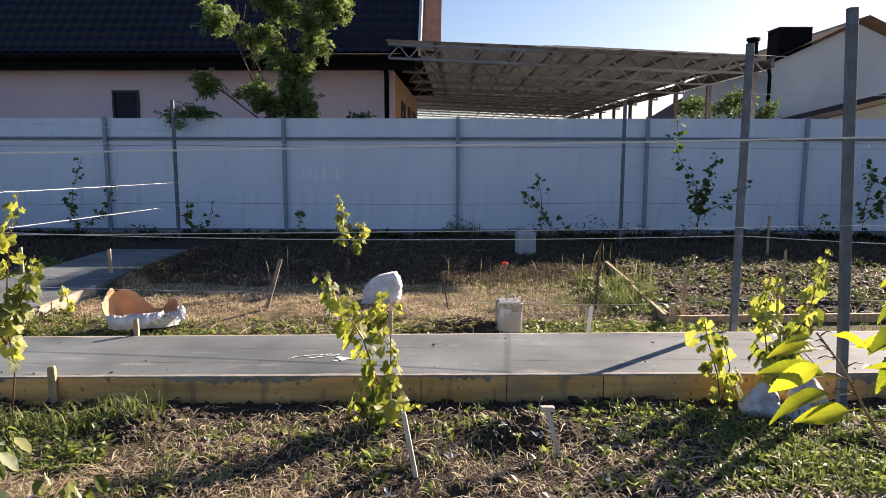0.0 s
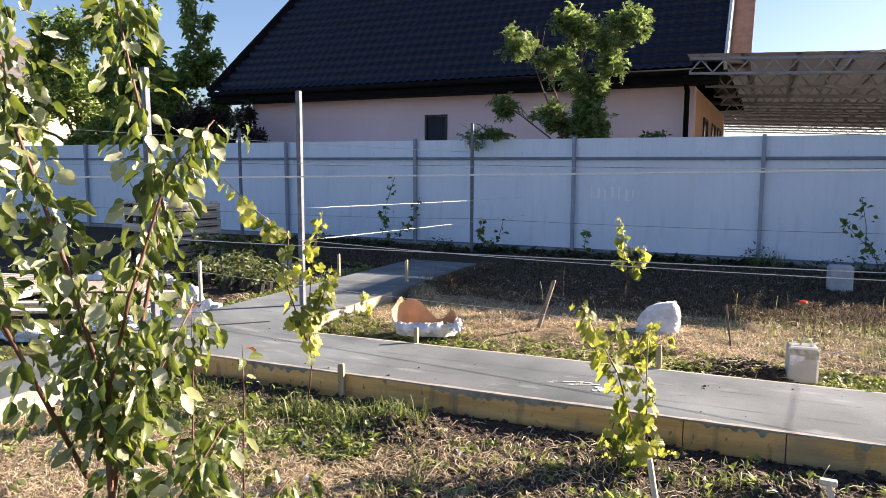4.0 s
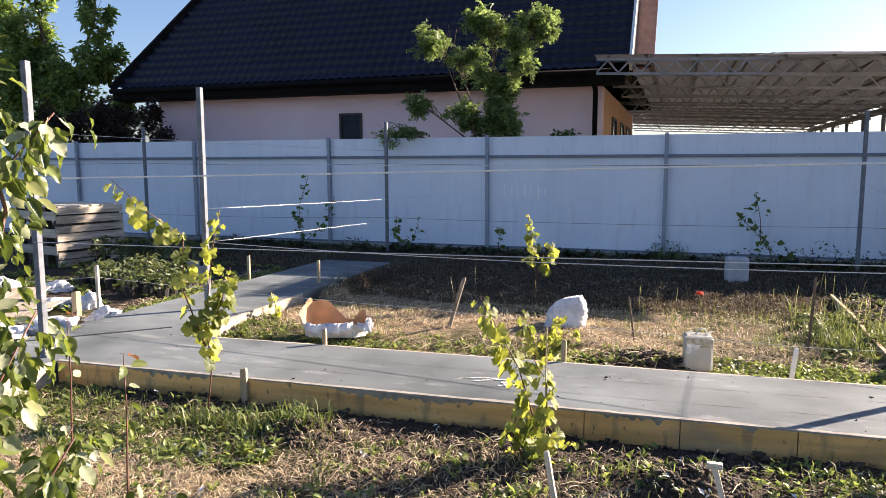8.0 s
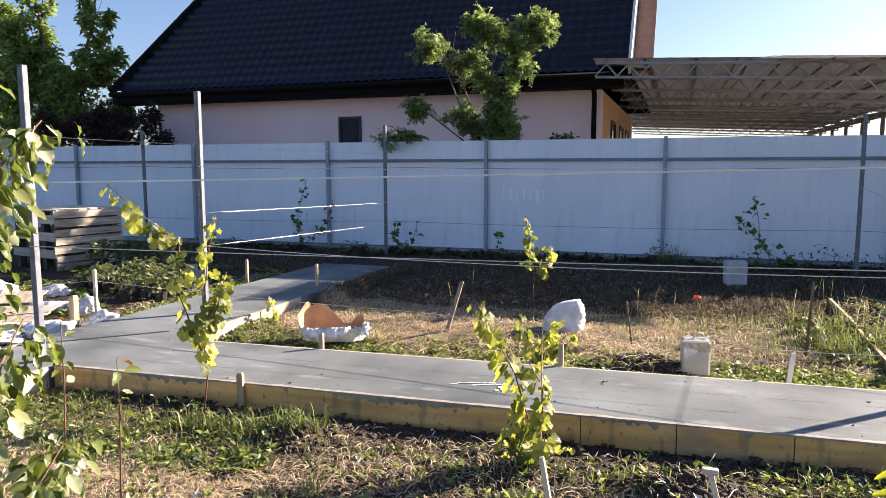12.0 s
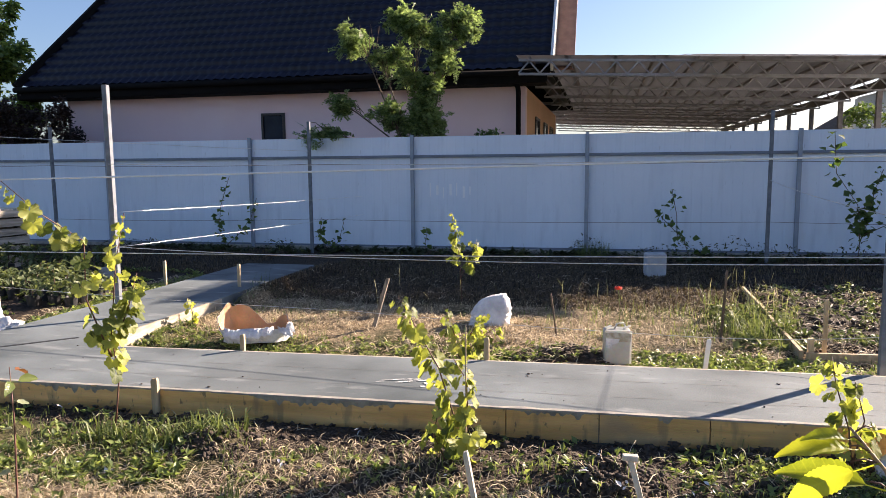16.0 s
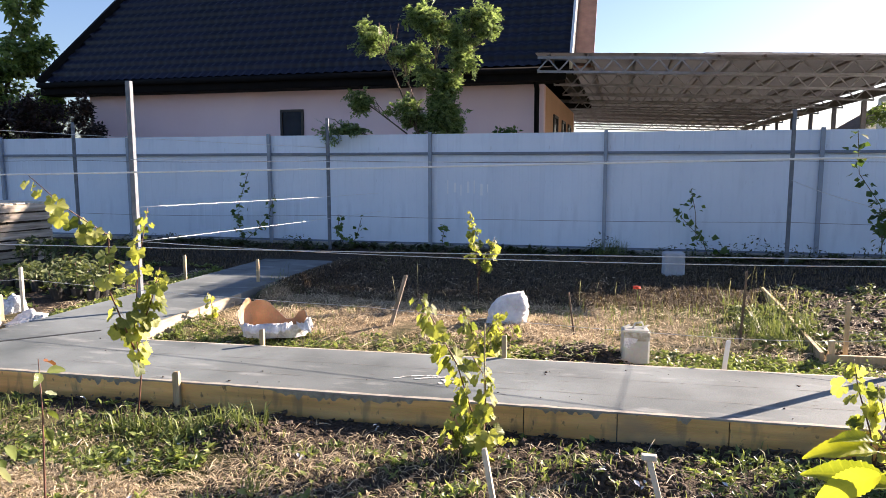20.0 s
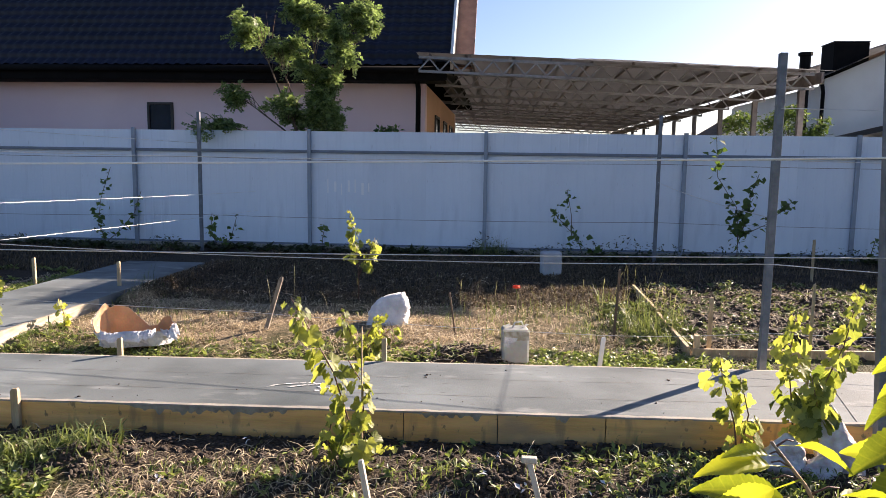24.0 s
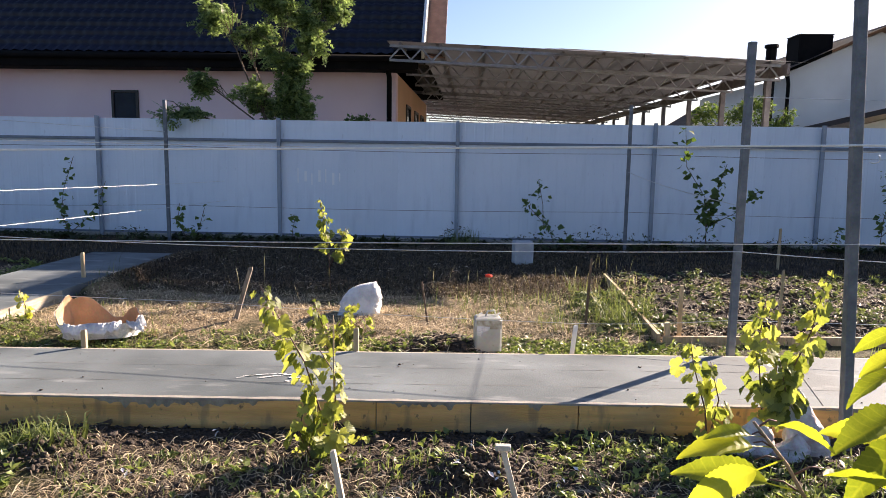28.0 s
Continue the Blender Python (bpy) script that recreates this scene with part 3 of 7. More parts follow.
path = tagged(new("path", slab("path", [(-4.84, -2.5), (-3.98, -2.5), (-3.98, near_edge(-3.98)), (7.5, near_edge(7.5)), (7.5, far_edge(7.5)), (-3.63, far_edge(-3.63)),
                                        (-3.66, 8.95), (-4.74, 8.95)], -0.1, 0.15)), "grey cast concrete garden path with trowel marks", "path", kind="structure")

# ---- fence ----
POSTS = [-21.2, -18.15, -15.1, -12.08, -9.04, -6.0, -2.9, 0.1, 3.34, 6.04, 9.1, 12.2]
FENCE_TOP, FENCE_LOW = 2.06, 0.13
fence = thing("fence", pose(0, FENCE_Y, 0), "tall fence of pale grey profiled metal sheets on blue-grey posts", "fence", kind="structure")


def sheet_mesh(width):
    """A sheet with trapezoid ribs, seen from its flat back."""
    bm = bmesh.new()
    pitch, deep = 0.155, 0.0022
    prof, x = [], 0.0
    while x < width - 0.02:
        prof += [(x, 0), (x + 0.118, 0), (x + 0.126, deep), (x + 0.146, deep)]
        x += pitch
    prof = [(min(px, width), py) for px, py in prof] + [(width, 0)]
    a = [bm.verts.new((px, py, FENCE_LOW)) for px, py in prof]
    b = [bm.verts.new((px, py, FENCE_TOP)) for px, py in prof]
    for i in range(len(prof) - 1):
        if prof[i + 1][0] > prof[i][0] + 1e-5:
            bm.faces.new((a[i], a[i + 1], b[i + 1], b[i]))
    return done(bm, "panel", M["sheet"])


post_me = done(box(-0.03, -0.03, 0.0, 0.03, 0.03, FENCE_TOP + 0.03, bevel=0.005), "post", M["fence_post"])
for i, (x0, x1) in enumerate(zip(POSTS, POSTS[1:])):
    p = part("post", post_me, None, fence)
    p.location = (x0, -0.05, 0)
    n = 3
    w = (x1 - x0) / n
    me = sheet_mesh(w + 0.03)
    for k in range(n):
        s = part("panel", me, None, fence)
        s.location = (x0 + k * w, 0.004 * (k % 2), 0)
    part("rail", box(x0 + 0.032, -0.047, 1.695, x1 - 0.032, -0.006, 1.742, bevel=0.003), M["rail"], fence)
part("footing", box(POSTS[0], -0.06, -0.1, POSTS[-1], 0.1, 0.118, bevel=0.01), M["lip"], fence, "low stained concrete footing")
# Added dark strip paints the shaded gap between sheets and footing.
part("bottom_trim", box(POSTS[0], -0.012, 0.112, POSTS[-1], -0.006, 0.15), M["rail"], fence, "dark strip standing in for the gap below the sheets")

# ---- pink house ----
K_HOUSE = 1.095
house = thing("house", Matrix.Translation(Vector((0.35, -0.45, 1.57)) * (1 - K_HOUSE)) @ Matrix.Diagonal((K_HOUSE, K_HOUSE, K_HOUSE, 1)), "single-storey pink rendered house under a steep dark tiled roof", "house")
HX0, HX1, HY0, HY1 = -11.35, -1.12, 13.3, 22.0
part("wall", box(HX0, HY0, -0.1, HX1, HY0 + 0.3, 3.05), M["pink"], house)
part("wall", box(HX1 - 0.3, HY0 + 0.3, -0.1, HX1, HY1 - 0.3, 3.05), M["ochre"], house, "ochre rendered gable wall")
part("wall", box(HX0, HY0 + 0.3, -0.1, HX0 + 0.3, HY1 - 0.3, 3.05), M["pink"], house)
part("wall", box(HX0, HY1 - 0.3, -0.1, HX1, HY1, 3.05), M["pink"], house)
ROOF_LOW, ROOF_HIGH, RIDGE_Y = 3.3, 9.4, 17.65
EAVE_Y = 12.8
RX0, RX1, RLEAN = HX0 - 0.8, HX1 + 0.5, 2.75


def tile_slope():
    """The front slope as pressed metal tiles: rows that step, columns that wave."""
    rows, per = 32, 3
    us = np.linspace(0, 1, 4 * int((RX1 - RX0) / 0.2) + 1)
    d = Vector((0, RIDGE_Y - EAVE_Y, ROOF_HIGH - ROOF_LOW))
    out = Vector((0, -d.z, d.y)).normalized()
    verts, faces = [], []
    for r in range(rows):
        for k in range(per):
            f = k / (per - 1)
            v = (r + f * 0.999) / rows
            for u in us:
                x = RX0 + RLEAN * v + u * (RX1 - RX0 - RLEAN * v)
                lift = 0.06 * (1 - f) ** 0.7 + 0.02 * math.sin(2 * math.pi * x / 0.2)
                verts.append(Vector((x, EAVE_Y, ROOF_LOW)) + d * v + out * lift)
    n = len(us)
    for r in range(rows * per - 1):
        for c in range(n - 1):
            faces.append((r * n + c, r * n + c + 1, (r + 1) * n + c + 1, (r + 1) * n + c))
    return mesh_from("roof", verts, faces, M["roof"], True)


part("roof", tile_slope(), None, house, "steep dark blue-black pressed metal tile roof")
bm = bmesh.new()
vs = [bm.verts.new(p) for p in ((RX0, EAVE_Y + 0.1, ROOF_LOW - 0.05), (RX1, EAVE_Y + 0.1, ROOF_LOW - 0.05), (RX1, RIDGE_Y, ROOF_HIGH - 0.15), (RX0 + RLEAN, RIDGE_Y, ROOF_HIGH - 0.15), (RX0, 22.5, ROOF_LOW - 0.05), (RX1, 22.5, ROOF_LOW - 0.05))]
for q in ((0, 1, 2, 3), (4, 3, 2, 5), (0, 3, 4), (1, 5, 2)):
    bm.faces.new([vs[i] for i in q])
part("roof_deck", bm, M["dark"], house)
part("soffit", box(RX0, EAVE_Y - 0.02, 3.05, RX1 - 0.1, HY0 - 0.002, 3.09), M["dark"], house, "dark eave soffit boards")
part("fascia", box(RX0, EAVE_Y - 0.05, 3.06, RX1 - 0.05, EAVE_Y - 0.022, 3.3, bevel=0.004), M["dark"], house)
gut = bmesh.new()
tube([(RX0, EAVE_Y - 0.11, 3.26), (RX1, EAVE_Y - 0.11, 3.24)], 0.06, 8, gut)
part("gutter", gut, M["dark"], house, smooth=True)
part("verge", bar((RX1 + 0.03, EAVE_Y - 0.05, ROOF_LOW + 0.02), (RX1 + 0.03, RIDGE_Y, ROOF_HIGH + 0.05), 0.05, 0.2), M["whiteparts"], house, "pale metal verge flashing")
part("bargeboard", bar((RX1 + 0.24, EAVE_Y + 0.3, ROOF_LOW + 0.02), (RX1 + 0.24, RIDGE_Y + 0.2, ROOF_HIGH - 0.05), 0.36, 0.05), material("brown_board", (0.2, 0.11, 0.08), (0.28, 0.16, 0.12), rough=0.7), house, "brown verge boarding")
part("verge", bar((RX0 - 0.02, EAVE_Y - 0.05, ROOF_LOW + 0.04), (RX0 + RLEAN - 0.02, RIDGE_Y, ROOF_HIGH + 0.07), 0.2, 0.13), M["dark"], house)
part("downpipe", tube([(HX1 - 0.12, EAVE_Y - 0.1, 3.2), (HX1 - 0.12, HY0 - 0.14, 2.95), (HX1 - 0.12, HY0 - 0.14, 0.1)], 0.05, 8), M["dark"], house, smooth=True)


def window_in(parent, x, y, z, w, h, facing):
    """A casement: four frame bars round one pane. facing: 'y' looks to -y, 'x' looks to +x."""
    win = new("window")
    win.parent = parent
    win.matrix_local = pose(x, y, z, 0, 0, 0 if facing == "y" else 90)
    t = 0.05
    for a in ((0, -0.03, 0, w, 0.02, t), (0, -0.03, h - t, w, 0.02, h), (0, -0.03, t, t, 0.02, h - t), (w - t, -0.03, t, w, 0.02, h - t)):
        part("frame", box(*a, bevel=0.004), M["frame"], win)
    part("pane", box(t, 0.0, t, w - t, 0.012, h - t), M["glass"], win)
    return win


window_in(house, -6.64, HY0 - 0.004, 1.72, 0.53, 0.95, "y")
for wy in (15.2, 17.4, 19.4):
    window_in(house, HX1 + 0.004, wy, 1.2, 1.0, 1.4, "x")

# ---- trellis posts ----
trellis = done(hollow_post(2.32, 0.05), "trellis_post", M["steel"])
TP = [(-4.14, 3.4), (-4.09, 5.27), (2.25, 4.735), (2.32, 3.38), (-9.64, 10.8), (-4.55, 10.9), (2.78, 10.85)]
for x, y in TP:
    o = tagged(new("trellis_post", trellis), "grey square steel vine trellis post set in the soil", "post", "trellis posts")
    o.matrix_world = pose(x, y, 0) if (x, y) != (2.32, 3.38) else pose(2.375, y, 0, 0, -3.0, 0)


# ---- canopy beyond the fence ----
K_CANOPY = 0.944
carport = thing("carport", Matrix.Translation(Vector((0.4, -0.47, 1.57)) * (1 - K_CANOPY)) @ Matrix.Diagonal((K_CANOPY, K_CANOPY, K_CANOPY, 1)), "large open canopy on steel lattice trusses with sheet roofing", "canopy")
CX0, CX1, CY0, CSTEP, CN = -1.31, 6.2, 13.8, 2.5, 11
CY_END = CY0 + CSTEP * (CN - 1) + 0.4
# Sheets added only to cast the ground shadow, sloped along the sight line.
SHADE_X, SHADE_Y, SHADE_DROP, SHADE_SKEW = 1.37, 11.64, 0.324, 0.5


def canopy_z(x):
    return 3.645 - 0.041 * (x + 1.31)


def canopy_sheet(name, x0, x1, y0, y1, drop=0.0, label="", fold=0.003, skew=0.0):
    """A flat roof sheet with a shallow fold every 0.25 m; drop lowers its front edge, skew shifts its back edge."""
    bm = bmesh.new()
    n = 2 * max(1, int((x1 - x0) / 0.25))
    front, back = [], []
    for i in range(n + 1):
        x = x0 + (x1 - x0) * i / n
        z = canopy_z(x) + 0.055 + fold * (i % 2)
        front.append(bm.verts.new((x, y0, z - drop)))
        back.append(bm.verts.new((x + skew, y1, z)))
    fs = [bm.faces.new((front[i], front[i + 1], back[i + 1], back[i])) for i in range(n)]
    bmesh.ops.solidify(bm, geom=fs, thickness=0.006)
    return part(name, bm, M["canopy"], carport, label)


for k in range(CN):
    y = CY0 + CSTEP * k
    tx = -1.31 if k == 0 else (-1.22 if y < 24.5 else -2.1)
    tr = part("truss", bar((tx, y, canopy_z(tx) - 0.03), (CX1, y, canopy_z(CX1) - 0.03), 0.05, 0.05), M["truss"], carport)
    part("bottom_chord", bar((tx, y, canopy_z(tx) - 0.3), (CX1, y, canopy_z(CX1) - 0.3), 0.05, 0.045), M["truss"], tr)
    n = 36
    step = (CX1 - tx) / n
    bm = bmesh.new()
    for i in range(n):
        xa, xb = tx + i * step, tx + (i + 1) * step
        za, zb = (0.05, 0.28) if i % 2 else (0.28, 0.05)
        if k < 3:
            part("diagonal", bar((xa, y, canopy_z(xa) - za), (xb, y, canopy_z(xb) - zb), 0.028, 0.028, up=(0, 1, 0)), M["truss"], tr)
        else:
            bar((xa, y, canopy_z(xa) - za), (xb, y, canopy_z(xb) - zb), 0.028, 0.028, bm, up=(0, 1, 0))
    if k >= 3:
        part("lattice", bm, M["truss"], tr)
    else:
        bm.free()
    part("column", box(5.94, y - 0.05, 0, 6.04, y + 0.05, canopy_z(5.99) - 0.325), M["column"], carport)
for i in range(10):
    x = -1.1 + i * 0.79
    part("purlin", bar((x, CY0 - 0.02, canopy_z(x) + 0.02), (x, CY_END - 0.1, canopy_z(x) + 0.02), 0.04, 0.05), M["column"], carport)
for i in range(8):
    canopy_sheet("roof_sheet", CX0 - 0.05 + i * 0.945, CX0 + (i + 1) * 0.945, CY0 - 0.06, CY_END)
canopy_sheet("roof_sheet", -2.15, -1.38, 24.6, CY_END)
# Added shadow casters with a slit between; edge-on, so hardly visible.
canopy_sheet("overhang_sheet", SHADE_X, SHADE_X + 0.085, SHADE_Y, CY0 - 0.07, SHADE_DROP, "narrow sheet added for the canopy's shadow, edge-on to the view", 0.0, SHADE_SKEW)
for i, back in enumerate((0.12, 0.5, 0.62, 0.62, 0.62)):
    canopy_sheet("overhang_sheet", SHADE_X + 0.14 + i * 0.92, SHADE_X + 0.17 + (i + 1) * 0.92 - (0.08 if i == 4 else 0), SHADE_Y + back, CY0 - 0.07, SHADE_DROP - 0.15 * back, "sheet added for the canopy's shadow, edge-on to the view", 0.0, SHADE_SKEW * (1 - i / 4))
part("edge_beam", bar((CX1 + 0.03, CY0 - 0.3, canopy_z(CX1) - 0.12), (CX1 + 0.03, CY0 + CSTEP * (CN - 1), canopy_z(CX1) - 0.12), 0.05, 0.2), M["column"], carport)

# ---- white house and cream house ----
white = thing("house", pose(0, 0, 0), "white rendered house with dark gable roof and chimney", "house")


def gable_wall(x0, x1, xp, y, ze0, ze1, zp, mat, parent):
    bm = bmesh.new()
    out = [(x0, 0), (x1, 0), (x1, ze1), (xp, zp), (x0, ze0)]
    f = bm.faces.new([bm.verts.new((x, y, z)) for x, z in out])
    r = bmesh.ops.extrude_face_region(bm, geom=[f])
    bmesh.ops.translate(bm, verts=[v for v in r["geom"] if isinstance(v, bmesh.types.BMVert)], vec=(0, 0.3, 0))
    bmesh.ops.recalc_face_normals(bm, faces=bm.faces[:])
    return part("wall", bm, mat, parent)


gable_wall(10.75, 17.0, 13.6, 24.0, 4.42, 4.2, 5.72, M["white_render"], white)
part("wall", box(10.75, 24.3, 0, 11.05, 33, 4.25), M["white_render"], white)
part("wall", box(10.75, 33, 0, 17, 33.3, 4.2), M["white_render"], white)
part("wall", box(16.7, 24.3, 0, 17.0, 33, 4.2), M["white_render"], white)
for xa, za, xb, zb in ((10.3, 4.36, 13.7, 5.93), (17.4, 4.2, 13.66, 5.93)):
    bm = bmesh.new()
    f = bm.faces.new([bm.verts.new(p) for p in ((xa, 23.5, za), (xb, 23.5, zb), (xb, 33.8, zb), (xa, 33.8, za))])
    bmesh.ops.solidify(bm, geom=[f], thickness=0.14)
    part("roof", bm, M["old_roof"], white, "dark tiled gable roof")
ch = part("chimney", box(11.0, 24.05, 4.3, 12.1, 25.0, 5.62, bevel=0.02), M["dark"], white, "dark clad chimney")
part("cap", box(10.98, 24.03, 5.622, 12.12, 25.02, 5.65, bevel=0.008), M["column"], ch)
part("downpipe", tube([(10.62, 23.85, 4.25), (10.68, 23.88, 4.0), (10.68, 23.88, 0.1)], 0.06, 8), M["dark"], white, smooth=True)
part("vent_pipe", tube([(9.7, 23, 0.0), (9.7, 23, 5.0), (9.7, 23, 5.03), (9.7, 23, 5.12)], [0.16, 0.16, 0.21, 0.21], 8), M["dark"], white)
annex = thing("annex", pose(0, 0, 0), "low beige annex with sloping dark roof edge", "building")
gable_wall(10.9, 17.0, 14.6, 22.0, 2.3, 2.6, 3.25, M["cream"], annex)
for xa, za, xb, zb in ((10.45, 2.42, 14.62, 3.45), (17.3, 2.75, 14.58, 3.45)):
    bm = bmesh.new()
    f = bm.faces.new([bm.verts.new(p) for p in ((xa, 21.5, za), (xb, 21.5, zb), (xb, 23.9, zb), (xa, 23.9, za))])
    bmesh.ops.solidify(bm, geom=[f], thickness=0.22)
    part("roof", bm, M["old_roof"], annex)

far_house = thing("house", pose(0, 0, 0), "distant white house with a dark eave beyond the canopy", "house")
gable_wall(11.9, 18.0, 15.0, 40.0, 3.1, 3.1, 4.9, M["white_render"], far_house)
for xa, za, xb, zb in ((11.3, 2.75, 15.0, 5.05), (18.6, 2.75, 15.0, 5.05)):
    bm = bmesh.new()
    f = bm.faces.new([bm.verts.new(p) for p in ((xa, 39.4, za), (xb, 39.4, zb), (xb, 46.0, zb), (xa, 46.0, za))])
    bmesh.ops.solidify(bm, geom=[f], thickness=0.3)
    part("roof", bm, M["old_roof"], far_house, "dark roof edge")

cream = thing("house", pose(-27.0, 17.2, 0, 0, 0, 12), "cream rendered house with hipped brown roof and tall chimney", "house")
part("wall", box(-7, 0, 0, 0, 0.3, 4.95), M["cream"], cream)
part("wall", box(-0.3, 0.302, 0, 0, 8, 4.95), M["cream"], cream)
part("wall", box(-7, 0.302, 0, -6.7, 8, 4.95), M["cream"], cream)
part("wall", box(-6.7, 7.7, 0, -0.3, 8, 4.95), M["cream"], cream)
bm = bmesh.new()
vs = [bm.verts.new(p) for p in ((-7.5, -0.5, 4.92), (0.5, -0.5, 4.92), (0.5, 8.5, 4.92), (-7.5, 8.5, 4.92), (-3.5, 3.0, 7.4), (-3.5, 5.0, 7.4))]
for q in ((0, 1, 4), (1, 2, 5, 4), (2, 3, 5), (3, 0, 4, 5), (3, 2, 1, 0)):
    bm.faces.new([vs[i] for i in q])
part("roof", bm, M["grey_roof"], cream, "hipped grey-brown tiled roof")
part("gutter", bar((-7.5, -0.53, 4.93), (0.5, -0.53, 4.93), 0.1, 0.12), M["dark"], cream)
part("downpipe", bar((-0.05, -0.06, 4.9), (-0.05, -0.06, 0.1), 0.09, 0.09), M["dark"], cream)
chm = part("chimney", box(-4.1, 0.9, 5.0, -2.7, 2.0, 7.6, bevel=0.02), M["cream"], cream, "cream chimney with slotted top")
part("cap", box(-4.2, 0.8, 7.81, -2.6, 2.1, 7.9), M["old_roof"], chm)
for i in range(5):
    part("pier", box(-4.1 + i * 0.31, 0.9, 7.602, -3.94 + i * 0.31, 2.0, 7.808), M["cream"], chm)
window_in(cream, -2.4, -0.01, 1.8, 1.2, 1.4, "y")


# ---- timber along the path ----
def plank(name, a, b, z0, z1, thick, mat, parent, label=""):
    return part(name, bar((a[0], a[1], (z0 + z1) / 2), (b[0], b[1], (z0 + z1) / 2), thick, z1 - z0), mat, parent, label)


form = thing("formwork", pose(0, 0, 0), "yellow pine shuttering boards along the path edge", "formwork", kind="structure")
joints = [-3.95, -2.4, -0.15, 0.38, 0.98, 2.85, 4.9, 7.4]
for a, b in zip(joints, joints[1:]):
    plank("board", (a + 0.003, near_edge(a) - 0.016), (b - 0.003, near_edge(b) - 0.016), -0.02 + 0.005 * random.random(), 0.152 + 0.006 * random.random(), 0.028, M["board"], form)
for a, b in ((-2.5, 0.4), (0.4, 2.2), (2.2, 3.28)):
    plank("board", (-3.962, a), (-3.962, b), -0.02, 0.155, 0.028, M["limed_board"], form, "lime-splashed pale board")
for a, b in ((4.36, 5.5), (5.5, 6.3)):
    plank("board", (-3.62, a), (-3.628, b), -0.02, 0.155, 0.03, M["limed_board"], form, "sun-bleached board")
for a, b in ((-3.55, -1.2), (-1.2, 1.4), (1.4, 4.4)):
    plank("board", (a, far_edge(a) + 0.013), (b, far_edge(b) + 0.013), -0.02, 0.149, 0.022, M["old_wood"], form)

rs = random.Random(12)
lip = bmesh.new()
prev = None
for i in range(141):
    x = -3.95 + i * 0.08
    y0, y1 = near_edge(x) - 0.033 + rs.uniform(-0.002, 0.004), near_edge(x) + rs.uniform(-0.012, 0.006)
    row = [lip.verts.new((x, y0, 0.15)), lip.verts.new((x, y0, 0.1605)), lip.verts.new((x, y1, 0.1612)), lip.verts.new((x, y1 + 0.01, 0.151))]
    if prev:
        for k in range(3):
            lip.faces.new((prev[k], row[k], row[k + 1], prev[k + 1]))
    prev = row
part("cement_lip", lip, M["lip"], form, "thin rim of dried cement over the board tops")


def slurry(x0, x1, deep):
    """Cement that ran over the board: a ragged sheet with drips."""
    bm = bmesh.new()
    n = int((x1 - x0) / 0.011)
    top, low = [], []
    for i in range(n + 1):
        x = x0 + (x1 - x0) * i / n
        fade = min(1.0, 6 * min(i, n - i) / n)
        run = deep * (0.35 + 0.65 * noise.noise(Vector((x * 3.1, 0, deep * 50)))) + 0.05 * max(0.0, noise.noise(Vector((x * 21, 4, 0)))) ** 0.6 + 0.012 * rs.random()
        run = min(0.15, max(0.004, run * fade))
        y = near_edge(x) - 0.0335
        top.append(bm.verts.new((x, y, 0.152)))
        low.append(bm.verts.new((x, y, 0.152 - run)))
    for i in range(n):
        bm.faces.new((low[i], low[i + 1], top[i + 1], top[i]))
    part("slurry", bm, M["slurry"], form, "grey cement slurry dripped down the board")


slurry(-1.75, -0.72, 0.06)
slurry(-0.1, 0.34, 0.015)
slurry(0.7, 0.78, 0.09)
slurry(2.3, 3.2, 0.08)
slurry(-3.3, -2.6, 0.02)

bm = bmesh.new()
rs = random.Random(5)
for k in range(46):
    if k < 22:
        cx, cy, rx, ry = rs.gauss(-0.69, 0.035), rs.gauss(3.815, 0.03), rs.uniform(0.008, 0.03), rs.uniform(0.006, 0.02)
    else:
        f = rs.random()
        cx, cy = -1.06 + 0.34 * f, 3.80 + 0.1 * f + (0.06 if k % 3 else -0.005) * math.sin(3.2 * f) + rs.gauss(0, 0.006)
        rx, ry = rs.uniform(0.015, 0.045), rs.uniform(0.003, 0.008)
    ring = [bm.verts.new((cx + rx * math.cos(q) * rs.uniform(0.35, 1.15), cy + ry * math.sin(q) * rs.uniform(0.4, 1.3) + 0.3 * rx * math.cos(q) * (k > 21), 0.154 + 0.00004 * k)) for q in (2 * math.pi * i / 12 for i in range(12))]
    bm.faces.new(ring)
tagged(new("lime_stain", done(bm, "lime_stain", M["lime"])), "dried white lime splash on the concrete path", "stain")


def stake(x, y, top, base=0.0, w=0.035, lean=(0.0, 0.0), mat="stake", label="short wooden stake driven in beside the path", depth=0.025):
    """A sawn stake with a chipped top and a point in the ground."""
    bm = bmesh.new()
    h = top - base
    z = -0.12
    secs = ((z, 0.2), (0.0, 1.0), (h * 0.5, 1.0), (h - 0.012, 1.0), (h, 0.75))
    rings = []
    for zz, s in secs:
        ox, oy = lean[0] * zz / max(h, 0.01), lean[1] * zz / max(h, 0.01)
        rings.append([bm.verts.new((ox + i * w / 2 * s, oy + j * depth / 2 * s, zz + (0.006 if (i > 0 and zz == h) else 0))) for i, j in ((-1, -1), (1, -1), (1, 1), (-1, 1))])
    for a, b in zip(rings, rings[1:]):
        for q in range(4):
            bm.faces.new((a[q], a[(q + 1) % 4], b[(q + 1) % 4], b[q]))
    bm.faces.new(rings[-1])
    o = tagged(new("stake", done(bm, "stake", M[mat])), label, "stake", "wooden stakes")
    o.location = (x, y, base)
    return o


stake(-2.38, near_edge(-2.38) - 0.05, 0.23, w=0.045)
stake(-2.33, far_edge(-2.33) + 0.04, 0.27)
stake(-0.43, far_edge(-0.43) + 0.04, 0.31)
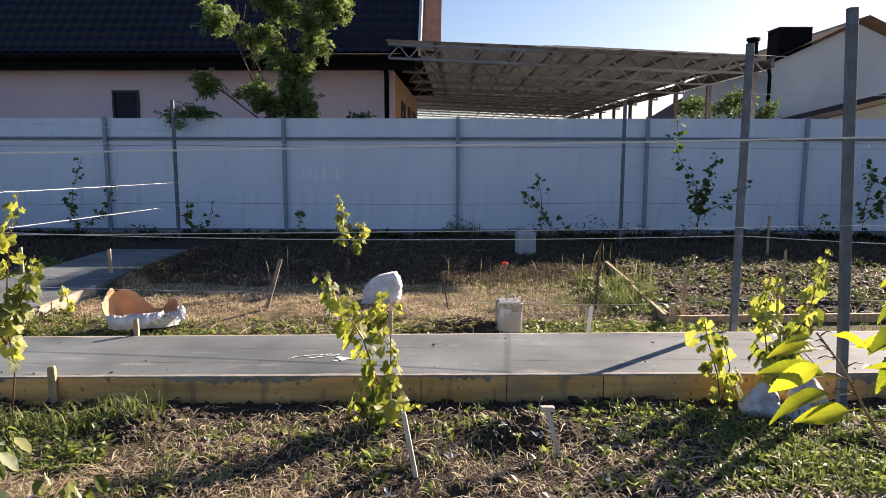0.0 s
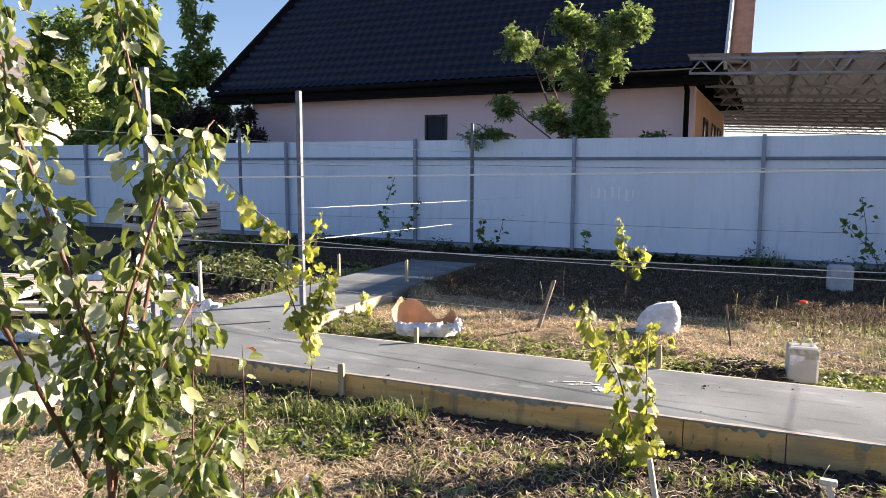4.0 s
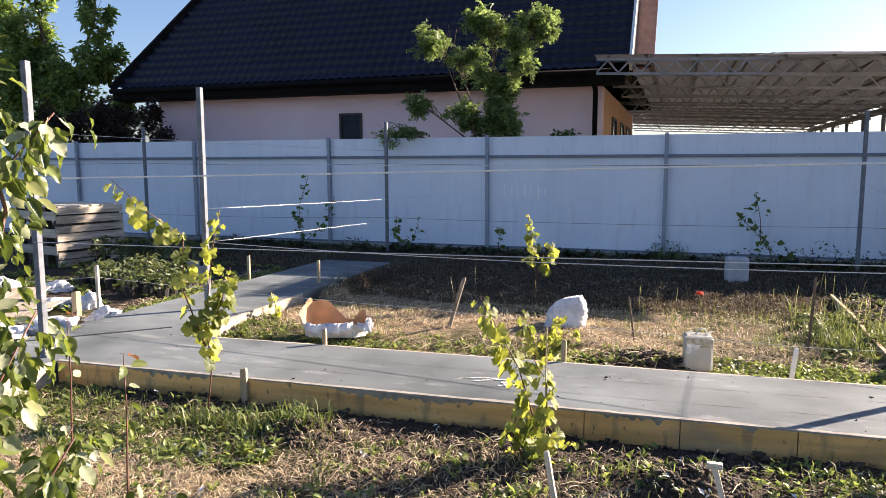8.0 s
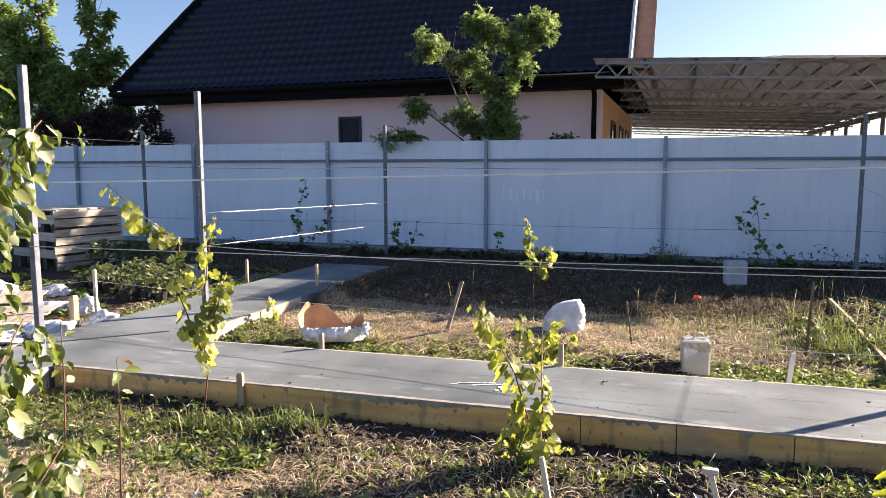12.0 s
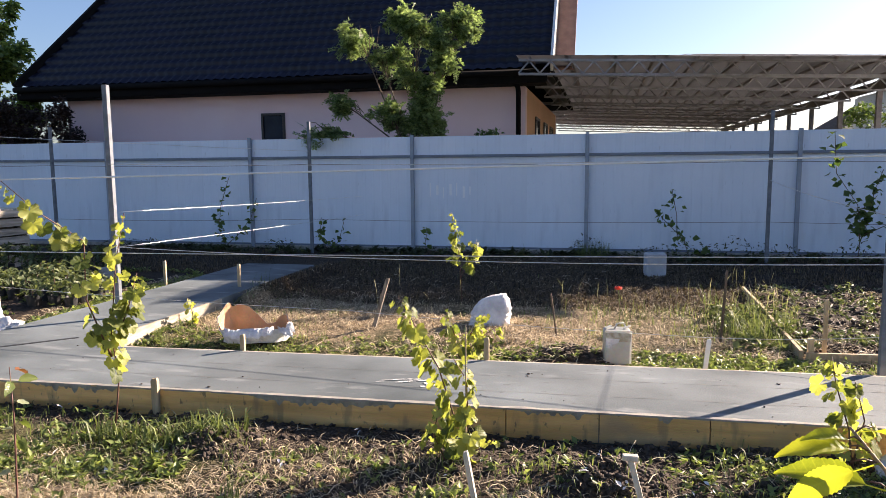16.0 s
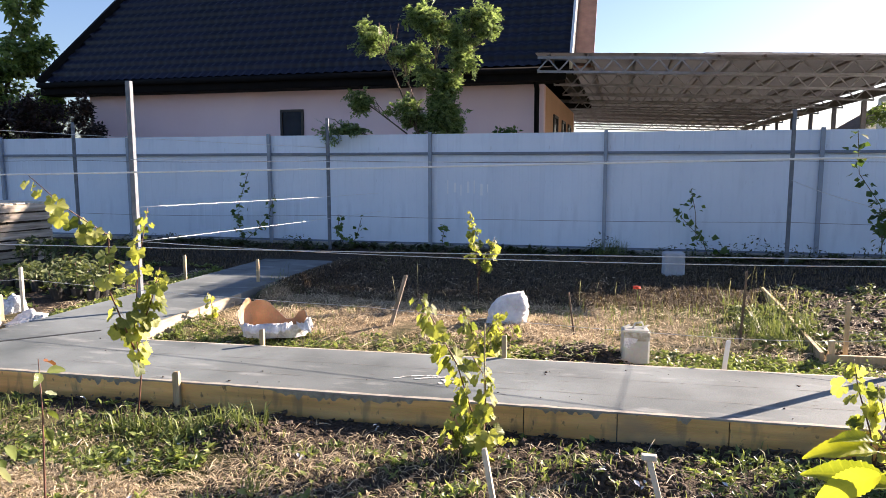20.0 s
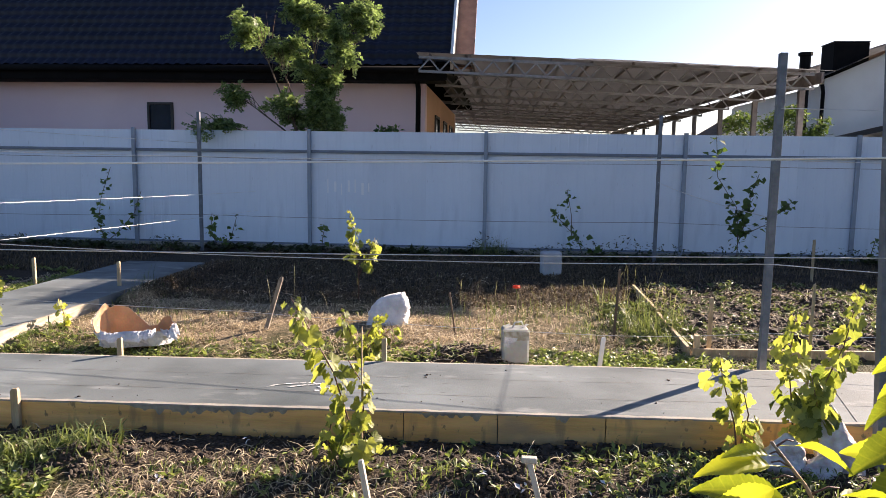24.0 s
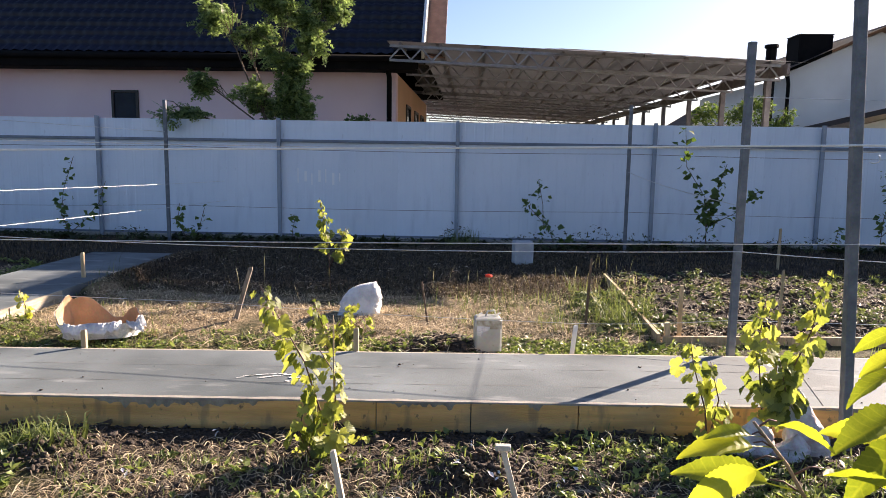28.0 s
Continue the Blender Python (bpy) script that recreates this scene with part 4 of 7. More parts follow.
stake(-3.82, 7.05, 0.42)
stake(-4.98, 7.3, 0.4)
stake(-1.72, 5.72, 0.52, lean=(0.16, 0.0), mat="grey_stake", label="leaning bare wooden stake in the dry grass")
stake(1.11, 4.78, 0.3, mat="whiteparts", w=0.03, label="pale painted peg beside the path", lean=(0.03, 0))
stake(-5.5, 5.3, 0.52, mat="pale_wood", w=0.035, label="pale painted stake by the seedling bed")
stake(-5.28, 4.8, 0.34, w=0.06, depth=0.06, label="thick wooden post stub by the path")
stake(2.08, 5.42, 0.5, base=0.03, w=0.03)
stake(0.0, 5.75, 0.42, w=0.015, depth=0.015, mat="bark", lean=(-0.06, 0), label="thin dark twig stuck in the grass")
stake(1.37, 5.76, 0.66, w=0.02, depth=0.02, mat="bark", lean=(0.03, 0), label="thin dark branch stuck in the grass")
stake(-0.12, 2.4, 0.33, w=0.022, lean=(-0.06, 0.0), mat="pale_wood", label="grey lath stake leaning in the dug soil")
mal = stake(0.6, 2.67, 0.25, base=-0.05, w=0.026, lean=(-0.08, 0.0), mat="pale_wood", label="grey lath stake with a nailed crosspiece")
part("crosspiece", box(-0.115, -0.018, 0.29, -0.045, 0.018, 0.315, bevel=0.004), M["pale_wood"], mal)
stake(2.0, 3.42, 0.95, w=0.012, depth=0.012, mat="stake", label="thin cane supporting a vine")
stake(-0.29, 2.98, 0.75, w=0.006, depth=0.006, mat="stake", label="thin cane supporting a vine")
stake(4.55, 9.4, 0.6, w=0.03, base=0.03)

# Two thin, wavy cement seams along the path.
for off in (0.3, 0.64):
    for a, b in ((-3.6, -0.6), (-0.55, 2.6), (2.7, 6.5)):
        ya, yb = near_edge(a) * (1 - off) + far_edge(a) * off, near_edge(b) * (1 - off) + far_edge(b) * off
        bm = bmesh.new()
        n = 24
        up, dn = [], []
        for i in range(n + 1):
            x = a + (b - a) * i / n
            y = ya + (yb - ya) * i / n + 0.004 * math.sin(7 * x + 9 * off)
            w = 0.0018 + 0.001 * math.sin(13 * x)
            up.append(bm.verts.new((x, y + w, 0.152)))
            dn.append(bm.verts.new((x, y - w, 0.152)))
        for i in range(n):
            bm.faces.new((dn[i], dn[i + 1], up[i + 1], up[i]))
        part("joint_line", bm, M["seam"], path)

# Left, a broad near-black diagonal bar; right, a thin cement seam.
for a, b in (((-4.8, 3.62), (-3.9, 4.5)), ((2.37, 3.61), (2.6, 4.59))):
    part("joint_line", bar((*a, 0.151), (*b, 0.151), 0.034 if a[0] < 0 else 0.006, 0.004), M["tray" if a[0] < 0 else "seam"], path)
# Pale strips paint bright glare streaks onto the sheets.
for k in range(7):
    x = -2.6 + 0.118 * k
    sc = part("scuff", box(x, -0.0085, 1.02 + 0.03 * math.sin(k * 2.3), x + 0.02 + 0.02 * (k % 2), -0.0065, 1.22 + 0.04 * math.cos(k * 1.7)), M["scuff"], fence, "pale strip painted for glare on the sheet")


# ---- raised bed ----
bed = thing("raised_bed", pose(0, 0, 0), "raised vegetable bed edged with bleached boards", "garden bed")
plank("board", (1.93, 5.33), (4.2, 5.5), 0.0, 0.10, 0.028, M["stake"], bed)
plank("board", (4.205, 5.5), (6.4, 5.66), 0.0, 0.10, 0.028, M["stake"], bed)
plank("board", (1.9, 5.35), (1.95, 6.7), 0.0, 0.11, 0.028, M["stake"], bed)
plank("board", (1.95, 6.71), (1.98, 8.2), 0.0, 0.13, 0.028, M["stake"], bed)
part("corner_post", box(1.95, 5.36, -0.1, 1.99, 5.4, 0.2), M["stake"], bed)


# ---- wires ----
def wire(points, r=0.0018, name="wire", label="thin taut trellis wire", mat="wire", sag=0.03):
    pts = []
    for a, b in zip(points, points[1:]):
        a, b = Vector(a), Vector(b)
        for k in range(12):
            f = k / 12
            p = a.lerp(b, f)
            p.z -= sag * 4 * f * (1 - f)
            pts.append(p)
    pts.append(Vector(points[-1]))
    return tagged(new(name, done(tube(pts, r, 5), name, M[mat], True)), label, "wire", "trellis wires")


wire([(-9.5, 3.2, 1.5), (-4.14, 3.37, 1.484), (2.32, 3.35, 1.605), (7.0, 3.2, 1.64)], sag=0.006, r=0.0058, mat="white_wire", label="thick pale trellis wire strung between the posts")
wire([(-4.09, 5.24, 1.6), (2.25, 4.71, 1.6), (7.0, 4.4, 1.62)], r=0.003)
wire([(-4.09, 5.24, 0.83), (2.25, 4.71, 0.88), (7.0, 4.4, 0.82)], r=0.0034, sag=0.05)
wire([(-4.14, 3.37, 1.02), (2.32, 3.35, 1.105), (7.0, 3.2, 1.12)], r=0.0028, sag=0.012)
wire([(2.25, 4.71, 1.95), (7.0, 4.3, 1.95)], r=0.003)
wire([(-4.09, 5.3, 1.15), (-3.63, 10.95, 1.05)], r=0.0026, sag=0.01)
wire([(-4.09, 5.3, 0.82), (-3.6, 10.95, 0.74)], r=0.0026, sag=0.01)
wire([(-11.0, 4.0, 2.25), (-4.55, 10.87, 1.82)], r=0.0038)
wire([(2.25, 4.77, 1.2), (2.78, 10.82, 1.3)], r=0.003)
wire([(-20, 10.85, 0.62), (-9.64, 10.85, 0.62), (-4.55, 10.86, 0.66), (2.78, 10.82, 0.68), (9, 10.8, 0.68)], r=0.0032, mat="column")
wire([(-20, 10.85, 1.62), (-9.64, 10.85, 1.62), (-4.55, 10.86, 1.6), (2.78, 10.82, 1.58), (9, 10.8, 1.58)], r=0.004, mat="column")
wire([(-5.5, 5.3, 0.4), (-1.7, 5.1, 0.34), (1.1, 4.85, 0.3), (2.25, 4.78, 0.37), (6, 4.5, 0.45)], r=0.0022, name="string", label="pale garden string stretched over the beds", sag=0.015)
wire([(-7.5, 3.4, 0.4), (-5.5, 5.3, 0.4)], r=0.0022, name="string", label="pale garden string stretched over the beds", sag=0.01)
loop = bmesh.new()
tube([(2.32 + 0.03 + 0.05 * math.sin(q), 3.35, 1.57 - 0.05 * math.cos(q) - 0.02 * q) for q in np.linspace(0, 2.2, 8)], 0.003, 5, loop)
tagged(new("wire_tail", done(loop, "wire_tail", M["wire"], True)), "curled loose end of trellis wire on the post", "wire")


# ---- loose things ----
def cloth_lump(w, d, h, seed, dent=0.5, boxy=1.0):
    """A slumped sack or cloth: a dome with folds."""
    bm = bmesh.new()
    bmesh.ops.create_icosphere(bm, subdivisions=4, radius=1.0)
    off = Vector((seed * 3.7, seed * 1.3, seed))
    for v in bm.verts:
        p = v.co.copy()
        p = Vector([math.copysign(abs(c) ** boxy, c) for c in p])
        f = noise.fractal(p * 1.6 + off, 1.0, 2.0, 4) * 0.5
        fold = 0.1 - abs(noise.noise(p * 2.6 + off)) * 0.32 * dent - abs(noise.noise(p * 5.5 + off * 2)) * 0.1 * dent
        fold -= 0.13 * abs(noise.noise(Vector((p.x * 1.1, p.y * 1.1, p.z * 4.2 + p.x * 1.8)) + off))
        s = 1 + dent * f * 0.6 + fold
        z = p.z * s
        z = z * h if z > 0 else z * 0.03
        v.co = Vector((p.x * s * w / 2 + 0.12 * w * max(0, p.z) ** 2, p.y * s * d / 2, z * (1 + 0.12 * p.x)))
    return bm


def slumped_sack(w, d, h, lean, seed, pinch=0.45, crumple=1.0):
    """A standing sack that has slumped: squarish foot, narrow crooked top, creases across it."""
    bm = bmesh.new()
    rows, n = 26, 44
    rings = []
    for k in range(rows):
        f = k / (rows - 1)
        wide = 1.0 + 0.12 * math.sin(math.pi * f) - (1 - pinch) * f ** 1.7
        ring = []
        for i in range(n):
            q = 2 * math.pi * i / n
            cx, cy = math.copysign(abs(math.cos(q)) ** 0.6, math.cos(q)), math.copysign(abs(math.sin(q)) ** 0.6, math.sin(q))
            p = Vector((cx * 1.3, cy * 1.3, f * 7.0 + 0.8 * cx)) + Vector((seed, seed * 2, seed))
            crease = 0.12 * abs(noise.noise(p)) + 0.05 * abs(noise.noise(p * 2.1)) + 0.16 * noise.noise(Vector((cx * 1.2, cy * 1.2, f * 2 + seed)))
            r = wide * (1.08 - crease * crumple) * (1 - 0.04 * abs(math.sin(9 * f + 2.2 * noise.noise(p * 0.5) + 0.9 * cx)) ** 0.5)
            ring.append(bm.verts.new((cx * w / 2 * r + lean * f, cy * d / 2 * r * (1 - 0.35 * f), h * f * (1 + 0.12 * cx + 0.05 * noise.noise(p * 0.7)) - 0.01)))
        rings.append(ring)
    for a, b in zip(rings, rings[1:]):
        for i in range(n):
            bm.faces.new((a[i], a[(i + 1) % n], b[(i + 1) % n], b[i]))
    top = bm.verts.new((lean, 0.0, h * 0.97))
    for i in range(n):
        bm.faces.new((rings[-1][i], rings[-1][(i + 1) % n], top))
    return bm


sack = tagged(new("sack", done(slumped_sack(0.37, 0.3, 0.27, 0.05, 2.0, 0.6), "sack", M["sack"], True)), "slumped white woven plastic sack on the dry grass", "sack")
sack.location = (-0.68, 6.15, 0.05)
for x, y, w, d, h, ln, s in ((1.88, 3.3, 0.24, 0.15, 0.18, -0.04, 4.0), (2.17, 3.31, 0.2, 0.14, 0.32, -0.11, 6.0), (2.02, 3.25, 0.2, 0.14, 0.12, 0.03, 9.0)):
    o = tagged(new("sack", done(slumped_sack(w, d, h, ln, s, 0.2, 2.3), "sack", M["dirty_sack"], True)), "crumpled dirty pinkish plastic sack under the vine", "sack")
    o.location = (x, y, 0.0)
for x, y, w, d, h, s in ((-5.25, 4.45, 0.7, 0.4, 0.13, 1.0), (-5.6, 4.1, 0.7, 0.4, 0.12, 2.5), (-5.9, 3.5, 0.8, 0.4, 0.1, 3.5), (-5.1, 4.95, 0.42, 0.3, 0.12, 5.0), (-5.78, 5.4, 0.36, 0.28, 0.17, 7.0),
                         (-6.6, 3.3, 0.7, 0.6, 0.1, 8.0), (-7.35, 5.55, 0.75, 0.5, 0.2, 11.0), (-6.95, 6.1, 0.5, 0.3, 0.11, 12.5), (-6.2, 5.3, 0.5, 0.3, 0.1, 14.0)):
    o = tagged(new("sheet", done(cloth_lump(w, d, h, s, dent=1.1), "sheet", M["sack"], True)), "crumpled white plastic sheet beside the path", "plastic sheet")
    o.location = (x, y, 0.04)


def torn_bag():
    """An open paper sack lying on its side, white outside, brown inside."""
    bag = thing("torn_bag", pose(-2.6, 5.12, 0.045, 0, 0, 17) @ Matrix.Diagonal((0.9, 0.92, 1.08, 1)), "torn white paper sack with brown lining, half full", "bag")
    rs = random.Random(8)

    heights = [(0.0, 0.13), (0.45, 0.18), (1.0, 0.17), (1.3, 0.1), (1.5, 0.1), (1.64, 0.24), (2.1, 0.27), (2.6, 0.28), (3.05, 0.27), (3.4, 0.2), (3.75, 0.12), (4.5, 0.1), (5.0, 0.12), (5.5, 0.1), (5.9, 0.14), (6.2832, 0.1)]

    def rim(q):
        for (a, ha), (b, hb) in zip(heights, heights[1:]):
            if a <= q <= b:
                g = (q - a) / (b - a)
                return ha + (hb - ha) * g * g * (3 - 2 * g)
        return 0.1

    def spot(q, f, inset):
        cx, cy = math.copysign(abs(math.cos(q)) ** 0.55, math.cos(q)), math.copysign(abs(math.sin(q)) ** 0.55, math.sin(q))
        p = Vector((cx * 2.2, cy * 2.2, f * 1.8))
        crumple = 0.05 * noise.noise(p) + 0.035 * abs(noise.noise(p * 2.6))
        out = 1 + crumple * 2.2 + 0.1 * f * (1 if cy < 0 else 0.4)
        return Vector(((0.3 - inset) * cx * out, (0.16 - inset) * cy * out, rim(q) * f * (1 + 0.12 * noise.noise(Vector((q * 2.5, 7, 0))) * f)))

    def shell(inset, name, mat, label, flip):
        bm = bmesh.new()
        n = 64
        rings = [[bm.verts.new(spot(2 * math.pi * i / n, f, inset)) for i in range(n)] for f in (0.0, 0.2, 0.4, 0.6, 0.8, 1.0)]
        for a, b in zip(rings, rings[1:]):
            for i in range(n):
                f = (a[i], a[(i + 1) % n], b[(i + 1) % n], b[i])
                bm.faces.new(f if not flip else f[::-1])
        return part(name, bm, M[mat], bag, label, True)

    shell(0.0, "outer_skin", "sack", "white printed outer skin", False)
    shell(0.007, "lining", "paper", "brown paper lining", True)
    part("contents", cloth_lump(0.5, 0.24, 0.05, 3.0, dent=0.3), M["clod"], bag, "dark compost", True)
    for q0, q1, reach in ((4.0, 5.15, 0.075), (5.3, 6.2, 0.09)):
        bm = bmesh.new()
        prev = None
        for i in range(25):
            q = q0 + (q1 - q0) * i / 24
            top = spot(q, 1.0, 0.0)
            way = Vector((math.cos(q), math.sin(q), 0))
            long = reach * math.sin(math.pi * i / 24) ** 0.5 * (0.7 + 0.6 * rs.random())
            row = [bm.verts.new(top), bm.verts.new(top + way * long * 0.45 + Vector((0, 0, 0.015 + 0.012 * rs.random()))), bm.verts.new(top + way * (long * 0.75 + 0.01) - Vector((0, 0, long * 0.7)))]
            if prev:
                for k in range(2):
                    bm.faces.new((prev[k], row[k], row[k + 1], prev[k + 1]))
            prev = row
        part("flap", bm, M["sack"], bag, "crumpled white flap folded out", True)
    return bag


torn_bag()


def jug():
    """A square plastic canister with its top cut off."""
    j = thing("canister", pose(0.5, 4.95, 0.05, 0, 0, 6), "cut-open cloudy plastic canister standing on the soil", "canister")
    bm = box(-0.1, -0.085, 0.0, 0.1, 0.085, 0.265, bevel=0.016)
    top = [f for f in bm.faces if f.calc_center_median().z > 0.265 and f.normal.z > 0.9]
    bmesh.ops.delete(bm, geom=top, context="FACES")
    bmesh.ops.solidify(bm, geom=bm.faces[:], thickness=0.003)
    part("body", bm, M["jug"], j)
    for x in (-0.07, 0.07):
        part("rim_flap", bar((x - 0.02, -0.02, 0.272), (x + 0.03, 0.03, 0.285), 0.02, 0.004), M["jug"], j, "ragged cut rim")
    part("soil", box(-0.09, -0.075, 0.02, 0.09, 0.075, 0.1), M["clod"], j, "dark soil inside")
    part("rim", box(-0.101, -0.0875, 0.255, 0.101, -0.0835, 0.268, bevel=0.001), M["jug"], j)
    part("dirt_band", box(-0.094, -0.0885, 0.185, 0.094, -0.0862, 0.25), M["jug_dirt"], j, "brown dirt band under the cut rim")
    # White patch on the front paints the plastic's bright reflection.
    part("torn_label", mesh_from("torn_label", [(-0.09, -0.089, 0.14), (-0.05, -0.089, 0.125), (-0.04, -0.089, 0.16), (0.0, -0.089, 0.175), (0.01, -0.089, 0.205), (-0.09, -0.089, 0.21)], [(0, 1, 2, 3, 4, 5)], M["sack"]), None, j, "white patch painted for a highlight")
    part("handle", tube([(-0.02, 0.0, 0.262), (0.0, 0.02, 0.3), (0.05, 0.03, 0.305), (0.07, 0.05, 0.262)], 0.007, 6), M["jug"], j, smooth=True)
    return j


jug()
blk = tagged(new("block", done(box(-0.135, -0.1, 0.0, 0.135, 0.1, 0.33, bevel=0.02), "block", M["block"])), "pale bucket-sized block standing near the fence", "block")
blk.matrix_world = pose(1.07, 9.35, 0.04, 0, 0, 8)


def poppy():
    p = thing("poppy", pose(0.52, 5.75, 0.04), "single red poppy on a thin stem", "flower")
    part("stem", tube([(0, 0, 0), (0.02, 0, 0.25), (0.0, 0.0, 0.45)], 0.003, 5), M["grass"], p)
    for k in range(4):
        bm = bmesh.new()
        bmesh.ops.create_uvsphere(bm, u_segments=8, v_segments=6, radius=0.028)
        for v in bm.verts:
            v.co.z = abs(v.co.z) * 0.7
            v.co.x *= 0.5
        o = part("petal", bm, M["poppy"], p, "red petal", True)
        o.matrix_local = pose(0.018 * math.cos(k * 1.57), 0.018 * math.sin(k * 1.57), 0.445, 0, 25, 90 * k)


poppy()


def crate():
    """A compost crate nailed up from pallets."""
    c = thing("pallet_crate", pose(-8.4, 7.52, 0.04, 0, 0, -12), "compost crate knocked together from weathered pallets", "crate")
    rs = random.Random(3)
    for k in range(7):
        z = 0.01 + k * 0.131
        part("slat", bar((-0.01, -0.01 - 0.03 * rs.random(), z + 0.055 + rs.uniform(-0.012, 0.012)), (-0.006, 1.07 + 0.02 * rs.random(), z + 0.055 + rs.uniform(-0.014, 0.014)), 0.022, 0.094 + 0.022 * rs.random()), M["crate_wood"], c)
    # Bearers and an added backing sheet paint the shade behind the slats.
    for y in (0.06, 0.5, 0.98):
        part("bearer", box(-0.115, y - 0.05, 0.0, -0.023, y + 0.05, 0.9), M["dark_wood"], c)
    part("inner_board", box(-0.14, 0.02, 0.0, -0.118, 1.04, 0.88), M["dark_wood"], c, "added backing sheet coloured dark for the shaded inside")
    for k, z in enumerate((0.2, 0.46, 0.72)):
        part("slat", box(-1.15, -0.022, z, -0.025, 0.0, z + 0.13, bevel=0.003), M["old_wood"], c)
    for x in (-1.1, -0.75, -0.4):
        part("bearer", box(x, 0.002, 0.0, x + 0.09, 0.1, 0.9), M["dark_wood"], c)
    for k in range(6):
        y = 0.02 + k * 0.18
        part("lid_board", box(-1.2, y, 0.91 + 0.006 * (k % 2), -0.01, y + 0.13, 0.932 + 0.006 * (k % 2), bevel=0.003), M["pale_wood"], c, "sun-bleached lid board")
    for k in range(6):
        z = 0.05 + k * 0.15
        part("slat", box(-1.17, 1.07, z, -0.02, 1.09, z + 0.1), M["old_wood"], c)
    for k in range(6):
        z = 0.05 + k * 0.15
        part("slat", box(-1.2, 0.1, z, -1.18, 1.06, z + 0.1), M["old_wood"], c)
    # Heap filled high so the inside reads dark between slats.
    part("compost", cloth_lump(0.95, 0.9, 0.75, 5.0), M["clod"], c, "dark compost heap", True).location = (-0.6, 0.55, 0)
    return c


crate()


def pallet(x, y, turn):
    p = thing("pallet", pose(x, y, 0.04, 0, 0, turn), "grey weathered pallet lying flat on the ground", "pallet")
    for k in range(9):
        part("slat", box(-0.6, -0.5 + k * 0.115, 0.1, 0.6, -0.42 + k * 0.115, 0.122, bevel=0.002), M["old_wood"], p)
    for k in (-0.55, -0.05, 0.45):
        part("bearer", box(k, -0.5, 0.0, k + 0.1, 0.5, 0.098), M["old_wood"], p)
    return p


pallet(-8.2, 4.9, 12)
pallet(-7.2, 3.3, -20)
for k, (x, y, turn, long) in enumerate(((-6.35, 4.3, 24, 0.8), (-6.75, 4.6, 31, 0.95), (-6.6, 5.25, 38, 0.75), (-7.3, 5.0, 22, 0.9))):
    o = tagged(new("plank", done(box(-long, -0.07, 0, long, 0.07, 0.03, bevel=0.004), "plank", M["pale_wood"])), "loose pale plank lying on the ground", "plank", "loose planks")
    o.matrix_world = pose(x, y, 0.05 + 0.002 * k, 0, 0, turn)
for x, y, z, tilt, turn, w, d in ((-6.3, 4.75, 0.09, 4, 24, 1.05, 0.62), (-6.9, 5.3, 0.13, 6, 30, 0.9, 0.5)):
    o = tagged(new("board", done(box(-w / 2, -d / 2, 0, w / 2, d / 2, 0.012, bevel=0.003), "board", M["limed_board"])), "bleached sheet of board lying on loose planks", "board", "loose boards")
    o.matrix_world = pose(x, y, z, tilt, 0, turn)

for x, y, r, h in ((-6.18, 7.2, 0.15, 0.14), (-6.42, 7.3, 0.12, 0.13), (-5.95, 7.5, 0.09, 0.15), (-6.1, 7.62, 0.09, 0.2), (-6.75, 7.3, 0.1, 0.1), (-7.1, 7.35, 0.12, 0.12), (-6.5, 7.0, 0.11, 0.08)):
    p = thing("pot", pose(x, y, 0.04), "white plastic plant pot by the seedling bed", "pot", "white pots")
    bm = bmesh.new()
    bmesh.ops.create_cone(bm, cap_ends=True, segments=14, radius1=r * 0.75, radius2=r, depth=h, matrix=Matrix.Translation((0, 0, h / 2)))
    top = [f for f in bm.faces if f.normal.z > 0.9]
    bmesh.ops.inset_region(bm, faces=top, thickness=0.008)
    bmesh.ops.translate(bm, verts=top[0].verts[:], vec=(0, 0, -0.03))
    part("body", bm, M["pot"], p, smooth=False)


# ---- plant builders ----
def sheet_object(name, verts, tris, mat, label, category, parent=None, kind=""):
    """One mesh from numpy arrays of corners and triangles."""
    me = bpy.data.meshes.new(name)
    me.vertices.add(len(verts))
    me.vertices.foreach_set("co", np.asarray(verts, dtype=np.float32).ravel())
    me.loops.add(tris.size)
    me.loops.foreach_set("vertex_index", np.asarray(tris, dtype=np.int32).ravel())
    me.polygons.add(len(tris))
    me.polygons.foreach_set("loop_start", np.arange(0, tris.size, 3, dtype=np.int32))
    me.materials.append(mat)
    me.update()
    ob = new(name, me)
    if parent:
        ob.parent = parent
        if label:
            ob["label"] = label
        return ob
    return tagged(ob, label, category, kind=kind)


def unit(v):
    return v / np.maximum(np.linalg.norm(v, axis=-1, keepdims=True), 1e-9)


